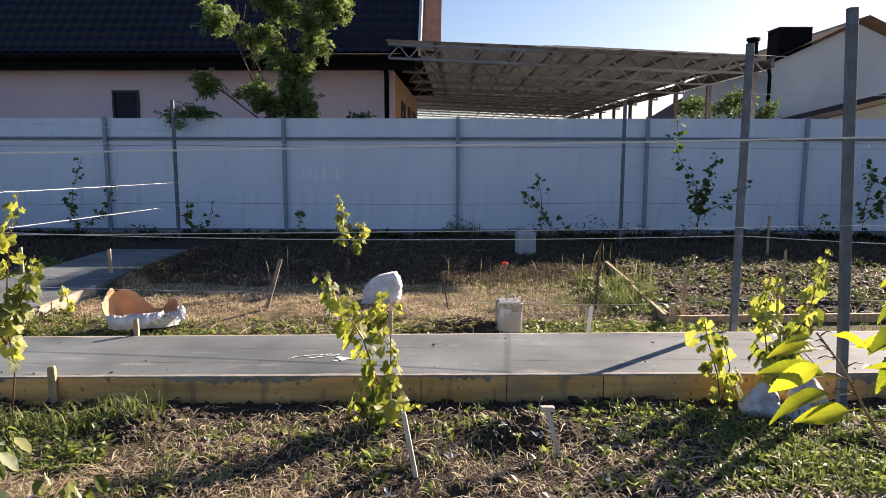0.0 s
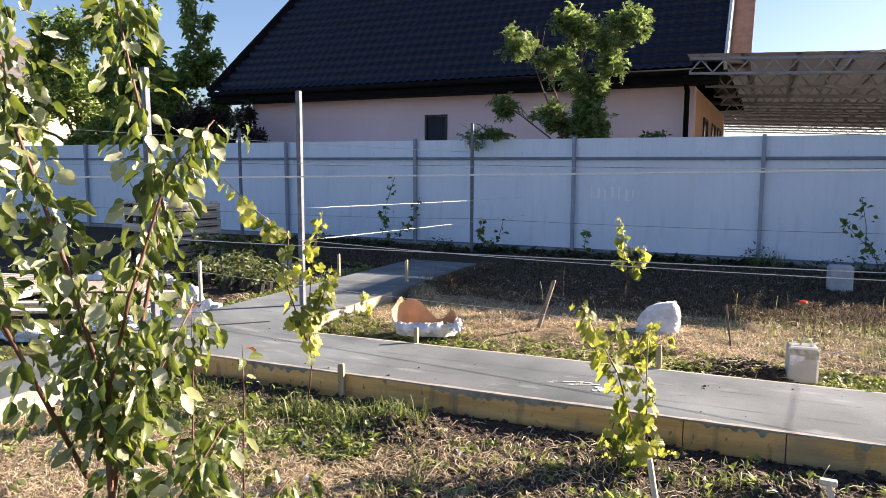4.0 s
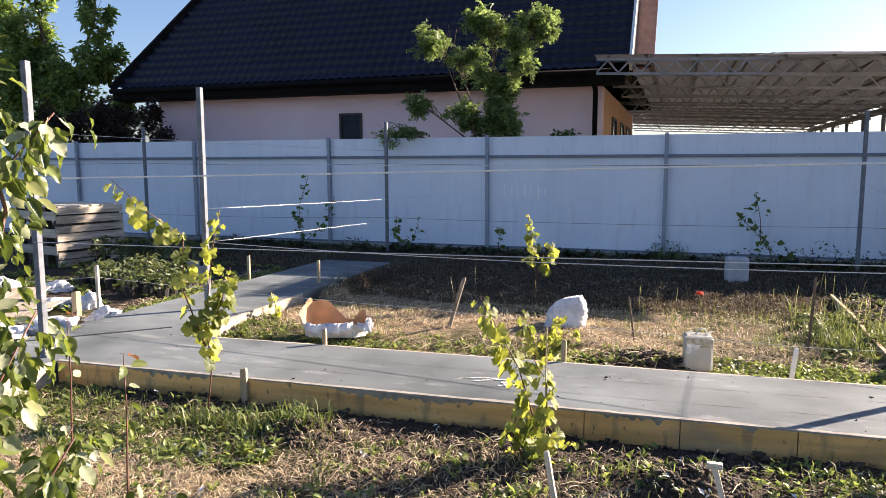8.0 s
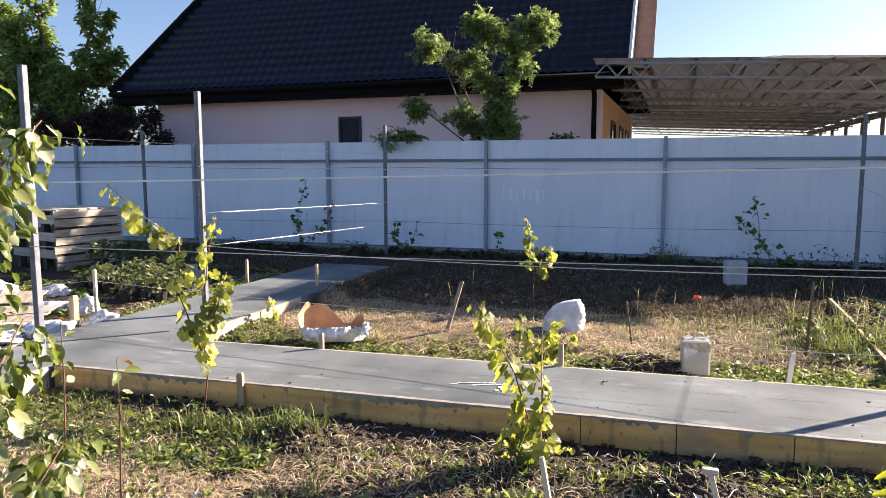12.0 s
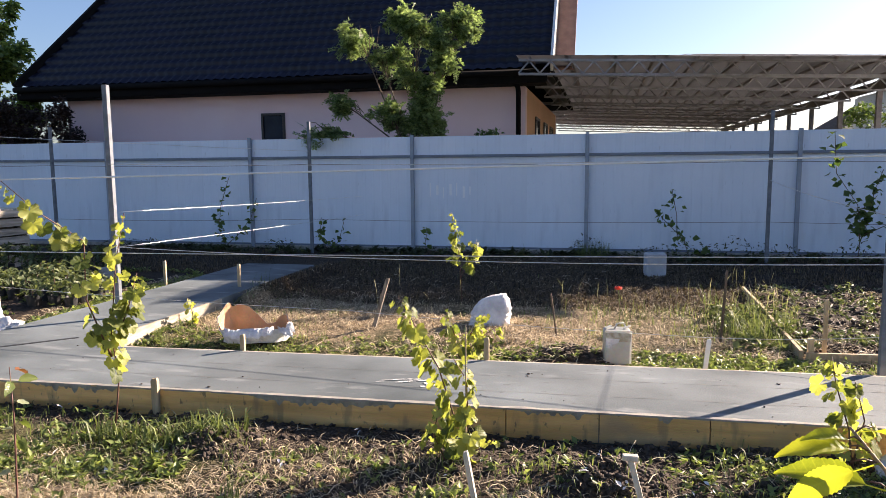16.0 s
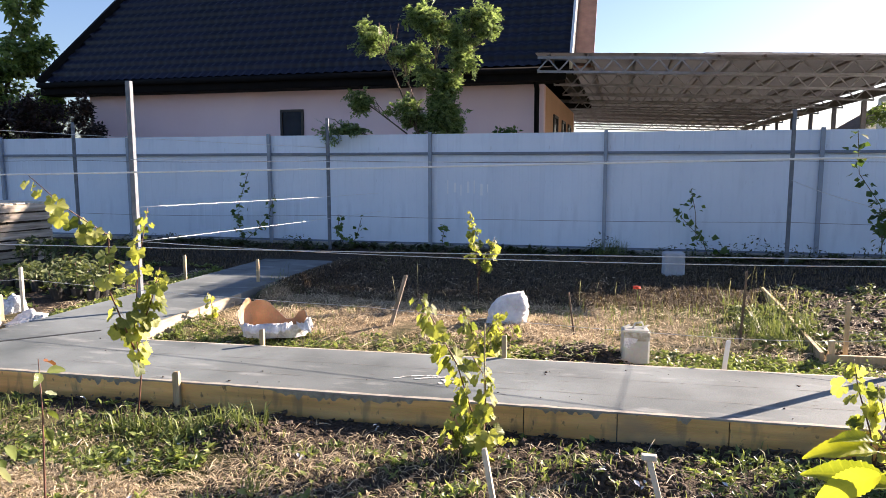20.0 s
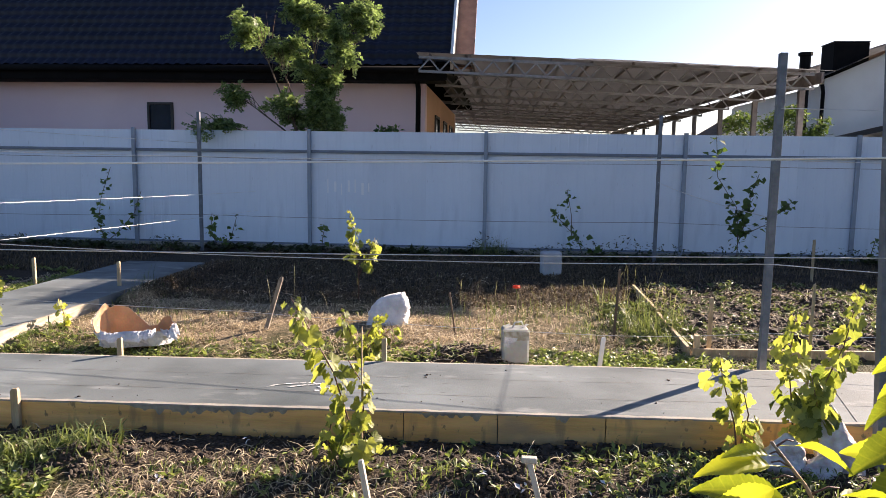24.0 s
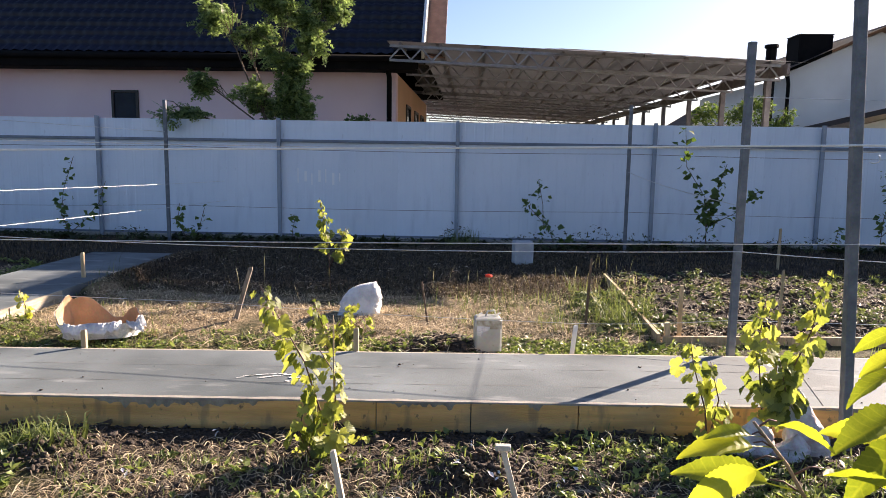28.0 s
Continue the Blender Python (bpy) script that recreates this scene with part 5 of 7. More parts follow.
def leaf_cloud(pos, size, rng, up=0.5, narrow=0.45, droop=0.25):
    """Folded pointed leaves at pos: two halves each, random turn, tips drooping."""
    n = len(pos)
    d = rng.normal(size=(n, 3))
    d[:, 2] = d[:, 2] * 0.6 - droop
    d = unit(d)
    nrm = rng.normal(size=(n, 3)) * 0.7
    nrm[:, 2] += up * 2
    side = unit(np.cross(d, nrm))
    nrm = unit(np.cross(side, d))
    L = (size * rng.uniform(0.6, 1.25, n))[:, None]
    w = L * narrow
    base, tip = pos, pos + d * L - nrm * L * 0.12
    a = pos + d * L * 0.45 + side * w * 0.5 + nrm * L * 0.1
    b = pos + d * L * 0.45 - side * w * 0.5 + nrm * L * 0.1
    mid = pos + d * L * 0.5
    v = np.stack([base, a, tip, b, mid], 1).reshape(-1, 3)
    k = np.arange(n)[:, None] * 5
    t = np.concatenate([k + [0, 1, 4], k + [1, 2, 4], k + [2, 3, 4], k + [3, 0, 4]], 1).reshape(-1, 3)
    return v, t


def pinnate_cloud(pos, length, rng, pairs=8, leaflet=0.05):
    """Feather-like compound leaves."""
    n = len(pos)
    d = rng.normal(size=(n, 3))
    d[:, 2] = d[:, 2] * 0.5 - 0.1
    d = unit(d)
    side = unit(np.cross(d, rng.normal(size=(n, 3)) * 0.5 + [0, 0, 1.0]))
    nrm = unit(np.cross(side, d))
    L = (length * rng.uniform(0.55, 1.3, n))[:, None]
    bend = rng.normal(size=(n, 1))
    vs = []
    for k in range(pairs):
        f = (k + 1) / pairs
        for s in (-1, 1):
            root = pos + d * L * f - nrm * L * (0.25 + 0.25 * bend) * f * f
            out = unit(side * s + d * 0.45 + rng.normal(size=(n, 3)) * 0.28)
            w = unit(np.cross(out, nrm)) * leaflet * 0.34
            vs.append(np.stack([root, root + out * leaflet * 0.5 + w, root + out * leaflet, root + out * leaflet * 0.5 - w], 1))
    v = np.stack(vs, 1).reshape(-1, 3)
    k = np.arange(len(v) // 4)[:, None] * 4
    t = np.concatenate([k + [0, 1, 2], k + [0, 2, 3]], 1).reshape(-1, 3)
    return v, t


def clump_points(clumps, per, rng, hollow=0.45):
    """Random points in ellipsoid clumps (x, y, z, rx, ry, rz), denser near the skin, with gaps."""
    out = []
    for x, y, z, rx, ry, rz in clumps:
        n = int(per * (rx * ry * rz) ** (2 / 3) * 10)
        d = unit(rng.normal(size=(n, 3)))
        r = (hollow + (1 - hollow) * rng.random((n, 1)) ** 0.6) * rng.uniform(0.75, 1.2, (n, 1))
        out.append(d * r * [rx, ry, rz] + [x, y, z])
    p = np.concatenate(out)
    keep = np.array([noise.noise(Vector(q) * 2.1) > -0.1 for q in p])
    return p[keep]


def tree(name, base, clumps, per, leaf, mat, label, seed, trunk=0.1, pinnate=False, fork=0.35, bark="bark"):
    """A tapered trunk, a limb to every clump, twigs, and a crown of many leaves."""
    rng, rs = np.random.default_rng(seed), random.Random(seed)
    t = thing(name, pose(*base), label, "tree" if name != "shrub" else "shrub")
    b = Vector(base)
    rel = [(c[0] - b.x, c[1] - b.y, c[2] - b.z, *c[3:]) for c in clumps]
    bunches = []
    for c in rel:
        bunches.append((*c[:3], *((0.62 if pinnate else 0.72) * q for q in c[3:])))
        for k in range(9 if pinnate else 5):
            w = Vector((rs.gauss(0, 1), rs.gauss(0, 1), rs.gauss(0, 1))).normalized() * rs.uniform(0.4, 1.05)
            bunches.append((c[0] + w.x * c[3], c[1] + w.y * c[4], c[2] + w.z * c[5], *(rs.uniform(0.28, 0.48) * q for q in c[3:])))
    top = max(c[2] for c in rel)
    fk = Vector((0.03, 0.02, top * fork))
    part("trunk", tube([(0, 0, -0.1), (0.02, 0.01, fk.z * 0.5), fk], [trunk * 1.25, trunk, trunk * 0.85], 8), M[bark], t, smooth=True)
    for c in rel:
        e = Vector(c[:3])
        m1 = fk.lerp(e, 0.4) + Vector((rs.uniform(-0.1, 0.1), rs.uniform(-0.1, 0.1), 0.15))
        bm = tube([fk - Vector((0, 0, 0.05)), m1, e, e + Vector((0, 0, c[5] * 0.6))], [trunk * 0.55, trunk * 0.35, trunk * 0.2, 0.006], 6)
        limb = part("limb", bm, M[bark], t, smooth=True)
        for k in range(6):
            q = Vector((rs.uniform(-1, 1) * c[3], rs.uniform(-1, 1) * c[4], rs.uniform(-0.6, 0.9) * c[5])) * 0.8
            s = m1.lerp(e, rs.uniform(0.3, 1.0))
            part("twig", tube([s, s.lerp(e + q, 0.55) + Vector((0, 0, 0.05)), e + q], [trunk * 0.12, 0.008, 0.004], 4), M[bark], limb, smooth=True)
    p = clump_points(bunches, per, rng)
    v, f = pinnate_cloud(p, leaf, rng) if pinnate else leaf_cloud(p, leaf, rng)
    sheet_object("crown", v, f, M[mat], "", "", parent=t)
    return t


# ---- trees behind the fence ----
tree("acacia", (-3.02, 12.05, 0.05), [(-3.97, 11.99, 3.86, 0.48, 0.43, 0.37), (-3.55, 11.95, 3.42, 0.32, 0.3, 0.3), (-2.87, 11.99, 3.91, 0.48, 0.43, 0.43), (-2.15, 11.99, 4.05, 0.38, 0.34, 0.34),
                                      (-2.34, 11.99, 3.52, 0.38, 0.38, 0.34), (-2.97, 11.95, 3.23, 0.43, 0.38, 0.38), (-2.73, 11.90, 2.66, 0.31, 0.29, 0.43), (-4.26, 11.85, 2.70, 0.36, 0.26, 0.17),
                                      (-4.60, 11.66, 2.22, 0.38, 0.34, 0.21), (-3.35, 11.90, 2.42, 0.34, 0.29, 0.38), (-3.01, 11.99, 2.13, 0.38, 0.29, 0.38), (-2.62, 11.95, 2.3, 0.3, 0.28, 0.4), (-2.6, 11.95, 3.0, 0.3, 0.28, 0.36)],
     180, 0.15, "acacia_leaf", "young acacia with feathery green leaves behind the fence", 11, trunk=0.042, pinnate=True)
tree("shrub", (-1.7, 12.2, 0), [(-1.7, 12.2, 2.1, 0.34, 0.24, 0.12), (-1.55, 12.2, 1.8, 0.3, 0.2, 0.25)],
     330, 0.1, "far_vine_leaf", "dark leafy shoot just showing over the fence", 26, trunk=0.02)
tree("walnut_tree", (-16.5, 15.2, 0), [(-14.5, 14.8, 5.6, 0.4, 0.5, 1.1), (-14.45, 14.8, 4.3, 0.6, 0.7, 0.9), (-15.3, 14.7, 3.5, 0.9, 0.9, 1.0), (-17.0, 14.8, 5.2, 0.75, 0.8, 1.2), (-16.5, 14.9, 3.9, 0.8, 0.8, 0.9), (-17.8, 15.0, 4.0, 1.0, 1.0, 1.3),
                                       (-16.9, 15.0, 6.9, 0.5, 0.6, 0.9), (-18.6, 15.2, 5.8, 0.7, 0.8, 1.0), (-14.4, 14.5, 2.6, 0.9, 0.7, 0.7), (-13.5, 14.4, 2.7, 0.8, 0.6, 0.6), (-16.3, 14.5, 2.5, 1.0, 0.7, 0.7)],
     430, 0.19, "tree_leaf", "tall leafy walnut tree behind the fence", 21, trunk=0.16)
tree("walnut_tree", (-20.3, 15.5, 0), [(-19.8, 15.2, 3.6, 1.1, 1.0, 1.2), (-21.3, 15.4, 4.3, 1.2, 1.0, 1.2), (-20.4, 15.3, 5.6, 0.9, 0.9, 1.0), (-22.8, 15.3, 3.0, 1.2, 1.0, 1.0), (-18.6, 14.8, 2.4, 1.0, 0.7, 0.8)],
     420, 0.19, "tree_leaf", "leafy walnut tree beside a neighbouring house", 22, trunk=0.15)
tree("walnut_tree", (-14.6, 21.0, 0), [(-14.4, 20.8, 7.4, 0.7, 0.7, 0.6), (-15.0, 20.8, 8.2, 0.6, 0.6, 0.6), (-13.9, 20.6, 8.6, 0.6, 0.6, 0.6), (-14.9, 20.8, 6.4, 0.5, 0.5, 0.5)],
     330, 0.18, "tree_leaf", "dark treetop rising behind the house roof", 23, trunk=0.14, fork=0.7)
tree("shrub", (-12.6, 13.0, 0), [(-11.9, 13.1, 2.4, 0.6, 0.45, 0.55), (-12.7, 13.2, 2.8, 0.7, 0.5, 0.55), (-13.5, 13.2, 2.5, 0.7, 0.5, 0.7), (-11.1, 13.0, 2.3, 0.4, 0.3, 0.4), (-12.6, 13.0, 1.8, 1.0, 0.4, 0.8), (-14.2, 13.3, 2.2, 0.7, 0.5, 0.7), (-11.4, 13.0, 2.75, 0.3, 0.3, 0.3)],
     620, 0.1, "shrub_leaf", "dark purple-leaved shrub at the corner of the house", 24, trunk=0.05)
tree("shrub", (7.3, 18.0, 0), [(6.5, 18, 2.5, 0.6, 0.5, 0.5), (7.4, 18, 2.7, 0.7, 0.5, 0.5), (8.1, 18, 2.5, 0.55, 0.5, 0.5), (7.2, 17.8, 1.7, 1.0, 0.6, 0.8)],
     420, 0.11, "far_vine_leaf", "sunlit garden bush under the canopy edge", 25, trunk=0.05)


# ---- leaves as single pieces ----
def grape_leaf_mesh(wave=0.0):
    """A broad leaf with five shallow lobes and a toothed edge, 1 unit long, cupped and wavy."""
    n = 46
    rim = []
    for i in range(n + 1):
        q = -2.78 + 5.56 * i / n
        r = 0.56 * (0.76 + 0.24 * abs(math.cos(math.pi * q / 1.14)) ** 0.8) * (1.04 - 0.13 * (q / 2.78) ** 2) * (1.05 if i % 2 else 0.955)
        rim.append((math.sin(q) * r * 1.08, math.cos(q) * r + 0.3))
    verts, faces = [(0, 0.3, 0.0)], []
    for k in (0.55, 1.0):
        for x, y in rim:
            x, y = x * k, 0.3 + (y - 0.3) * k
            verts.append((x, y, 0.28 * x * x - 0.3 * max(0, y - 0.35) ** 2 + (0.035 + wave) * k * math.sin(7 * x + 5 * y + 9 * wave) + 0.03 * k * math.cos(11 * math.atan2(x, y))))
    m = n + 1
    for i in range(n):
        faces.append((0, 2 + i, 1 + i))
        faces.append((1 + i, 2 + i, m + 2 + i, m + 1 + i))
    s = 0.012
    k = len(verts)
    verts += [(-s, -0.45, -0.1), (s, -0.45, -0.1), (0.6 * s, 0.3, -0.01), (-0.6 * s, 0.3, -0.01)]
    faces.append((k, k + 1, k + 2, k + 3))
    return verts, faces


def oval_leaf_mesh(width, fold, curl, teeth=0):
    """A pointed oval leaf, 1 unit long, folded along its midrib and curling to the tip."""
    n = 9 + 20 * teeth
    verts, faces = [], []
    for i in range(n):
        f = i / (n - 1)
        w = width * (math.sin(math.pi * f ** 0.8) ** 0.85) * 0.5 + 0.004
        w *= 1 + (teeth * (0.06 if i % 2 else -0.04))
        z = -curl * f * f
        y = f - 0.25 * curl * f * f
        wave = (0.012 if teeth else 0.035) * math.sin(f * 17)
        verts += [(-w, y, z + fold * w + wave), (-w * 0.5, y, z + fold * w * 0.35), (0, y, z), (w * 0.5, y, z + fold * w * 0.35), (w, y, z + fold * w - wave)]
    for i in range(n - 1):
        for j in range(4):
            a = i * 5 + j
            faces.append((a, a + 1, a + 6, a + 5))
    k = len(verts)
    verts += [(-0.012, -0.35, 0.03), (0.012, -0.35, 0.03), (0.008, 0.02, 0.0), (-0.008, 0.02, 0.0)]
    faces.append((k, k + 1, k + 2, k + 3))
    return verts, faces


GRAPE = [mesh_from("leaf", *grape_leaf_mesh(w), M["vine_leaf"], True) for w in (0.0, 0.04, -0.05)]
PEAR = [mesh_from("leaf", *oval_leaf_mesh(0.54, f, c), M["pear_leaf"], True) for f, c in ((0.45, 0.3), (0.7, 0.12), (0.25, 0.5))]
PEAR_PALE = mesh_from("leaf", *oval_leaf_mesh(0.66, 0.3, -0.15), M["pale_leaf"], True)
PEAR_RED = mesh_from("leaf", *oval_leaf_mesh(0.6, 0.5, 0.3), M["red_leaf"], True)
CHERRY = [mesh_from("leaf", *oval_leaf_mesh(0.36, f, c, 1), M["cherry_leaf"], True) for f, c in ((0.4, 0.4), (0.6, 0.25), (0.3, 0.55))]


def leaf_place(at, direction, size, roll, droop=0.0):
    d = Vector(direction).normalized()
    d.z -= droop
    return Matrix.Translation(at) @ d.to_track_quat("Y", "Z").to_matrix().to_4x4() @ pose(0, 0, 0, 0, roll, 0) @ Matrix.Translation((0, 0.35 * size, 0)) @ Matrix.Diagonal((size, size, size, 1))


def leaf_arrays(verts, faces):
    """Corners and triangles of a leaf outline."""
    return np.array(verts), np.array([(f[0], f[i], f[i + 1]) for f in faces for i in range(1, len(f) - 1)])


PEAR_SHAPES = [leaf_arrays(*oval_leaf_mesh(0.54, f, c)) for f, c in ((0.45, 0.3), (0.7, 0.12), (0.25, 0.5))]
PALE_SHAPE = leaf_arrays(*oval_leaf_mesh(0.66, 0.3, -0.15))


def hang_leaf(parent, me, at, direction, size, roll, droop=0.0):
    """A leaf at a point of its plant, pointing along direction."""
    d = Vector(direction).normalized()
    d.z -= droop
    q = d.to_track_quat("Y", "Z")
    o = part("leaf", me, None, parent)
    o.matrix_local = Matrix.Translation(at) @ q.to_matrix().to_4x4() @ pose(0, 0, 0, 0, roll, 0) @ Matrix.Translation((0, 0.35 * size, 0)) @ Matrix.Diagonal((size, size, size, 1))
    return o


def along(points, f):
    pts = [Vector(p) for p in points]
    k = min(int(f * (len(pts) - 1)), len(pts) - 2)
    g = f * (len(pts) - 1) - k
    return pts[k].lerp(pts[k + 1], g), (pts[k + 1] - pts[k]).normalized()


def vine(base, canes, seed, label, size=0.085):
    """A grape vine: woody canes and separate lobed leaves. canes: points from the base, leaves, and where on the cane they begin."""
    rs = random.Random(seed)
    v = thing("grape_vine", pose(*base), label, "vine", "young grape vines")
    for pts, leaves, begin in canes:
        mid = [Vector(p) + Vector((rs.uniform(-0.012, 0.012), rs.uniform(-0.012, 0.012), 0)) for p in pts]
        part("cane", tube(mid, [0.0055 - 0.0035 * i / max(1, len(mid) - 1) for i in range(len(mid))], 6), M["red_bark"], v, smooth=True)
        leaves = int(leaves * 2.0)
        for k in range(leaves):
            f = begin + (1 - begin) * (k + rs.random()) / leaves
            p, d = along(mid, f)
            q = rs.uniform(0, 2 * math.pi)
            s = size * 1.08 * (0.4 + 0.78 * rs.random() ** 1.3) * (1.0 if f < 0.85 else 0.6)
            off = Vector((math.cos(q), math.sin(q), 0)) * rs.uniform(0, 0.035)
            hang_leaf(v, GRAPE[k % 3], p + off, (math.cos(q), math.sin(q), rs.uniform(-0.4, 0.4)), s, rs.uniform(-60, 60), droop=rs.uniform(0.5, 2.4))
    return v


vine((-0.38, 3.0, 0.0), [([(0, 0, 0), (0.02, 0.02, 0.25), (-0.06, 0.06, 0.5), (-0.22, 0.1, 0.74), (-0.3, 0.12, 0.86)], 30, 0.1), ([(0.02, 0, 0), (0.1, 0.0, 0.22), (0.08, 0.04, 0.45), (0.0, 0.05, 0.56)], 20, 0.1),
                         ([(-0.02, 0, 0), (-0.08, 0.0, 0.15), (-0.05, 0, 0.32)], 10, 0.1), ([(0.05, 0, 0.05), (0.2, -0.02, 0.12), (0.24, -0.02, 0.16)], 2, 0.85)], 31, "young grape vine with bright yellow-green leaves tied to a cane")
vine((-2.45, 3.08, 0.0), [([(0, 0, -0.02), (0.03, 0.0, 0.3), (0.0, 0.0, 0.6), (0.04, 0.04, 1.0), (0.07, 0.08, 1.3)], 19, 0.3), ([(0.0, 0, 0.45), (-0.1, -0.05, 0.8), (-0.06, -0.1, 1.15), (-0.17, -0.28, 1.32), (-0.27, -0.43, 1.5)], 19, 0.1),
                          ([(0.0, 0, 0.5), (0.1, 0.05, 0.75), (0.16, 0.05, 0.95)], 14, 0.15), ([(0.0, 0, 0.45), (-0.08, 0.02, 0.6), (-0.14, 0.02, 0.62)], 6, 0.2)], 32, "young grape vine climbing a string, arching to one side")
vine((1.64, 3.33, 0.0), [([(0, 0, -0.02), (-0.02, 0.05, 0.2), (-0.07, 0.1, 0.42), (-0.1, 0.12, 0.56)], 14, 0.2), ([(0.0, 0, 0.0), (0.05, 0.05, 0.25), (0.02, 0.08, 0.45)], 7, 0.2)], 33, "young grape vine with yellow-green leaves beside the path")
vine((1.93, 3.33, 0.0), [([(0, 0, -0.02), (-0.03, 0.02, 0.3), (-0.06, 0.05, 0.55), (-0.02, 0.08, 0.82)], 30, 0.2), ([(0.0, 0, 0.1), (0.1, 0.0, 0.4), (0.2, 0.0, 0.65), (0.26, 0.0, 0.98)], 24, 0.25),
                         ([(0, 0, 0.05), (0.08, -0.03, 0.3), (0.05, -0.03, 0.5)], 16, 0.2)], 34, "young grape vine with yellow-green leaves tied to a cane")
vine((-0.72, 4.9, 0.04), [([(0, 0, 0), (-0.05, 0, 0.2), (-0.12, 0.02, 0.4)], 7, 0.3), ([(0.02, 0, 0), (0.1, 0, 0.2), (0.2, 0.02, 0.36)], 14, 0.2), ([(0.02, 0, 0), (0.15, 0, 0.15), (0.3, 0.02, 0.26)], 12, 0.2)], 35, "small grape vine at the far edge of the path")
vine((-1.12, 7.0, 0.04), [([(0, 0, 0), (-0.02, 0, 0.35), (-0.05, 0, 0.65), (-0.1, 0, 1.02)], 20, 0.5), ([(0, 0, 0.3), (0.1, 0, 0.5), (0.18, 0, 0.72)], 14, 0.3)], 36, "grape vine seedling in the mown grass", size=0.09)
vine((-3.4, 5.4, 0.04), [([(0, 0, 0), (-0.02, 0.02, 0.15), (-0.06, 0.02, 0.3)], 8, 0.2)], 37, "small vine shoot by the bleached board", size=0.08)


def sapling():
    """A young pear tree close to the camera: red-brown stems, many oval leaves."""
    t = thing("pear_sapling", pose(-1.05, 0.42, 0.0), "young pear sapling with glossy pale-backed leaves", "sapling")
    rs = random.Random(41)
    stems = [([(0, 0, -0.05), (0.03, -0.02, 0.5), (0.02, -0.02, 0.97), (-0.02, 0.0, 1.14), (-0.09, -0.02, 1.4), (-0.14, -0.08, 1.69), (-0.14, -0.12, 2.02)], 0.011, 110, 0.35),
             ([(0.02, -0.02, 0.85), (-0.02, 0.1, 1.15), (-0.02, 0.2, 1.48), (-0.04, 0.14, 1.8), (-0.05, 0.1, 2.02)], 0.008, 70, 0.1),
             ([(0.02, -0.02, 0.9), (0.09, 0.02, 1.08), (0.14, 0.12, 1.28)], 0.006, 34, 0.15),
             ([(0.0, -0.02, 1.0), (0.08, 0.0, 1.3), (0.12, 0.08, 1.56), (0.2, 0.14, 1.68)], 0.006, 38, 0.15),
             ([(-0.05, -0.02, 0.9), (-0.02, -0.2, 1.28), (-0.05, -0.22, 1.5), (-0.05, -0.24, 1.7)], 0.007, 42, 0.15),
             ([(0.02, 0, 0.6), (0.14, 0.05, 0.85), (0.22, 0.12, 1.02)], 0.006, 40, 0.15),
             ([(0.02, 0, 0.5), (0.1, -0.1, 0.75), (0.16, -0.12, 0.95)], 0.006, 36, 0.15),
             ([(0.02, 0, 0.45), (0.2, 0.14, 0.7), (0.3, 0.25, 0.86)], 0.006, 40, 0.15),
             ([(0.02, 0, 0.4), (-0.06, 0.14, 0.7), (0.02, 0.3, 0.95)], 0.006, 34, 0.2),
             ([(0.02, 0, 0.35), (0.24, 0.2, 0.55), (0.4, 0.38, 0.68)], 0.005, 30, 0.2), ([(0.02, 0, 0.3), (0.12, 0.1, 0.5), (0.2, 0.2, 0.62)], 0.005, 26, 0.2),
             ([(0.02, 0, 0.35), (-0.14, 0.1, 0.6), (-0.22, 0.22, 0.85)], 0.006, 38, 0.2)]
    spare = {"pear_leaf_many": [], "pale_leaf_many": []}
    count = 0
    for pts, r, leaves, begin in stems:
        leaves = int(leaves * 4.3)
        part("stem", tube(pts, [r * 0.8 * (1 - 0.65 * i / (len(pts) - 1)) for i in range(len(pts))], 7), M["red_bark"], t, smooth=True)
        for k in range(leaves):
            f = begin + (1 - begin) * (k + rs.random()) / leaves
            p, d = along(pts, f)
            q = rs.uniform(0, 2 * math.pi)
            kind = "red" if (f > 0.95 and rs.random() < 0.08) else ("pale" if rs.random() < 0.27 else "green")
            off = Vector((math.cos(q), math.sin(q), 0)) * rs.uniform(0.0, 0.07)
            way, size = (math.cos(q), math.sin(q), rs.uniform(-0.3, 0.7)), 0.044 * rs.uniform(0.55, 1.3)
            turn, droop = rs.uniform(-80, 80), rs.uniform(0.1, 2.8)
            if rs.random() < 300 / 1900:
                hang_leaf(t, {"red": PEAR_RED, "pale": PEAR_PALE, "green": PEAR[k % 3]}[kind], p + off, way, size, turn, droop)
            else:
                spare["pale_leaf_many" if kind == "pale" else "pear_leaf_many"].append((k % 3, leaf_place(p + off, way, size, turn, droop)))
    for name, places in spare.items():
        vs, ts, base = [], [], 0
        for shape, m in places:
            co, tri = (PALE_SHAPE if name == "pale_leaf_many" else PEAR_SHAPES[shape])
            vs.append(co @ np.array(m.to_3x3()).T + np.array(m.translation))
            ts.append(tri + base)
            base += len(co)
        sheet_object("foliage", np.concatenate(vs), np.concatenate(ts), M[name], "dense small leaves", "", parent=t)
    return t


sapling()


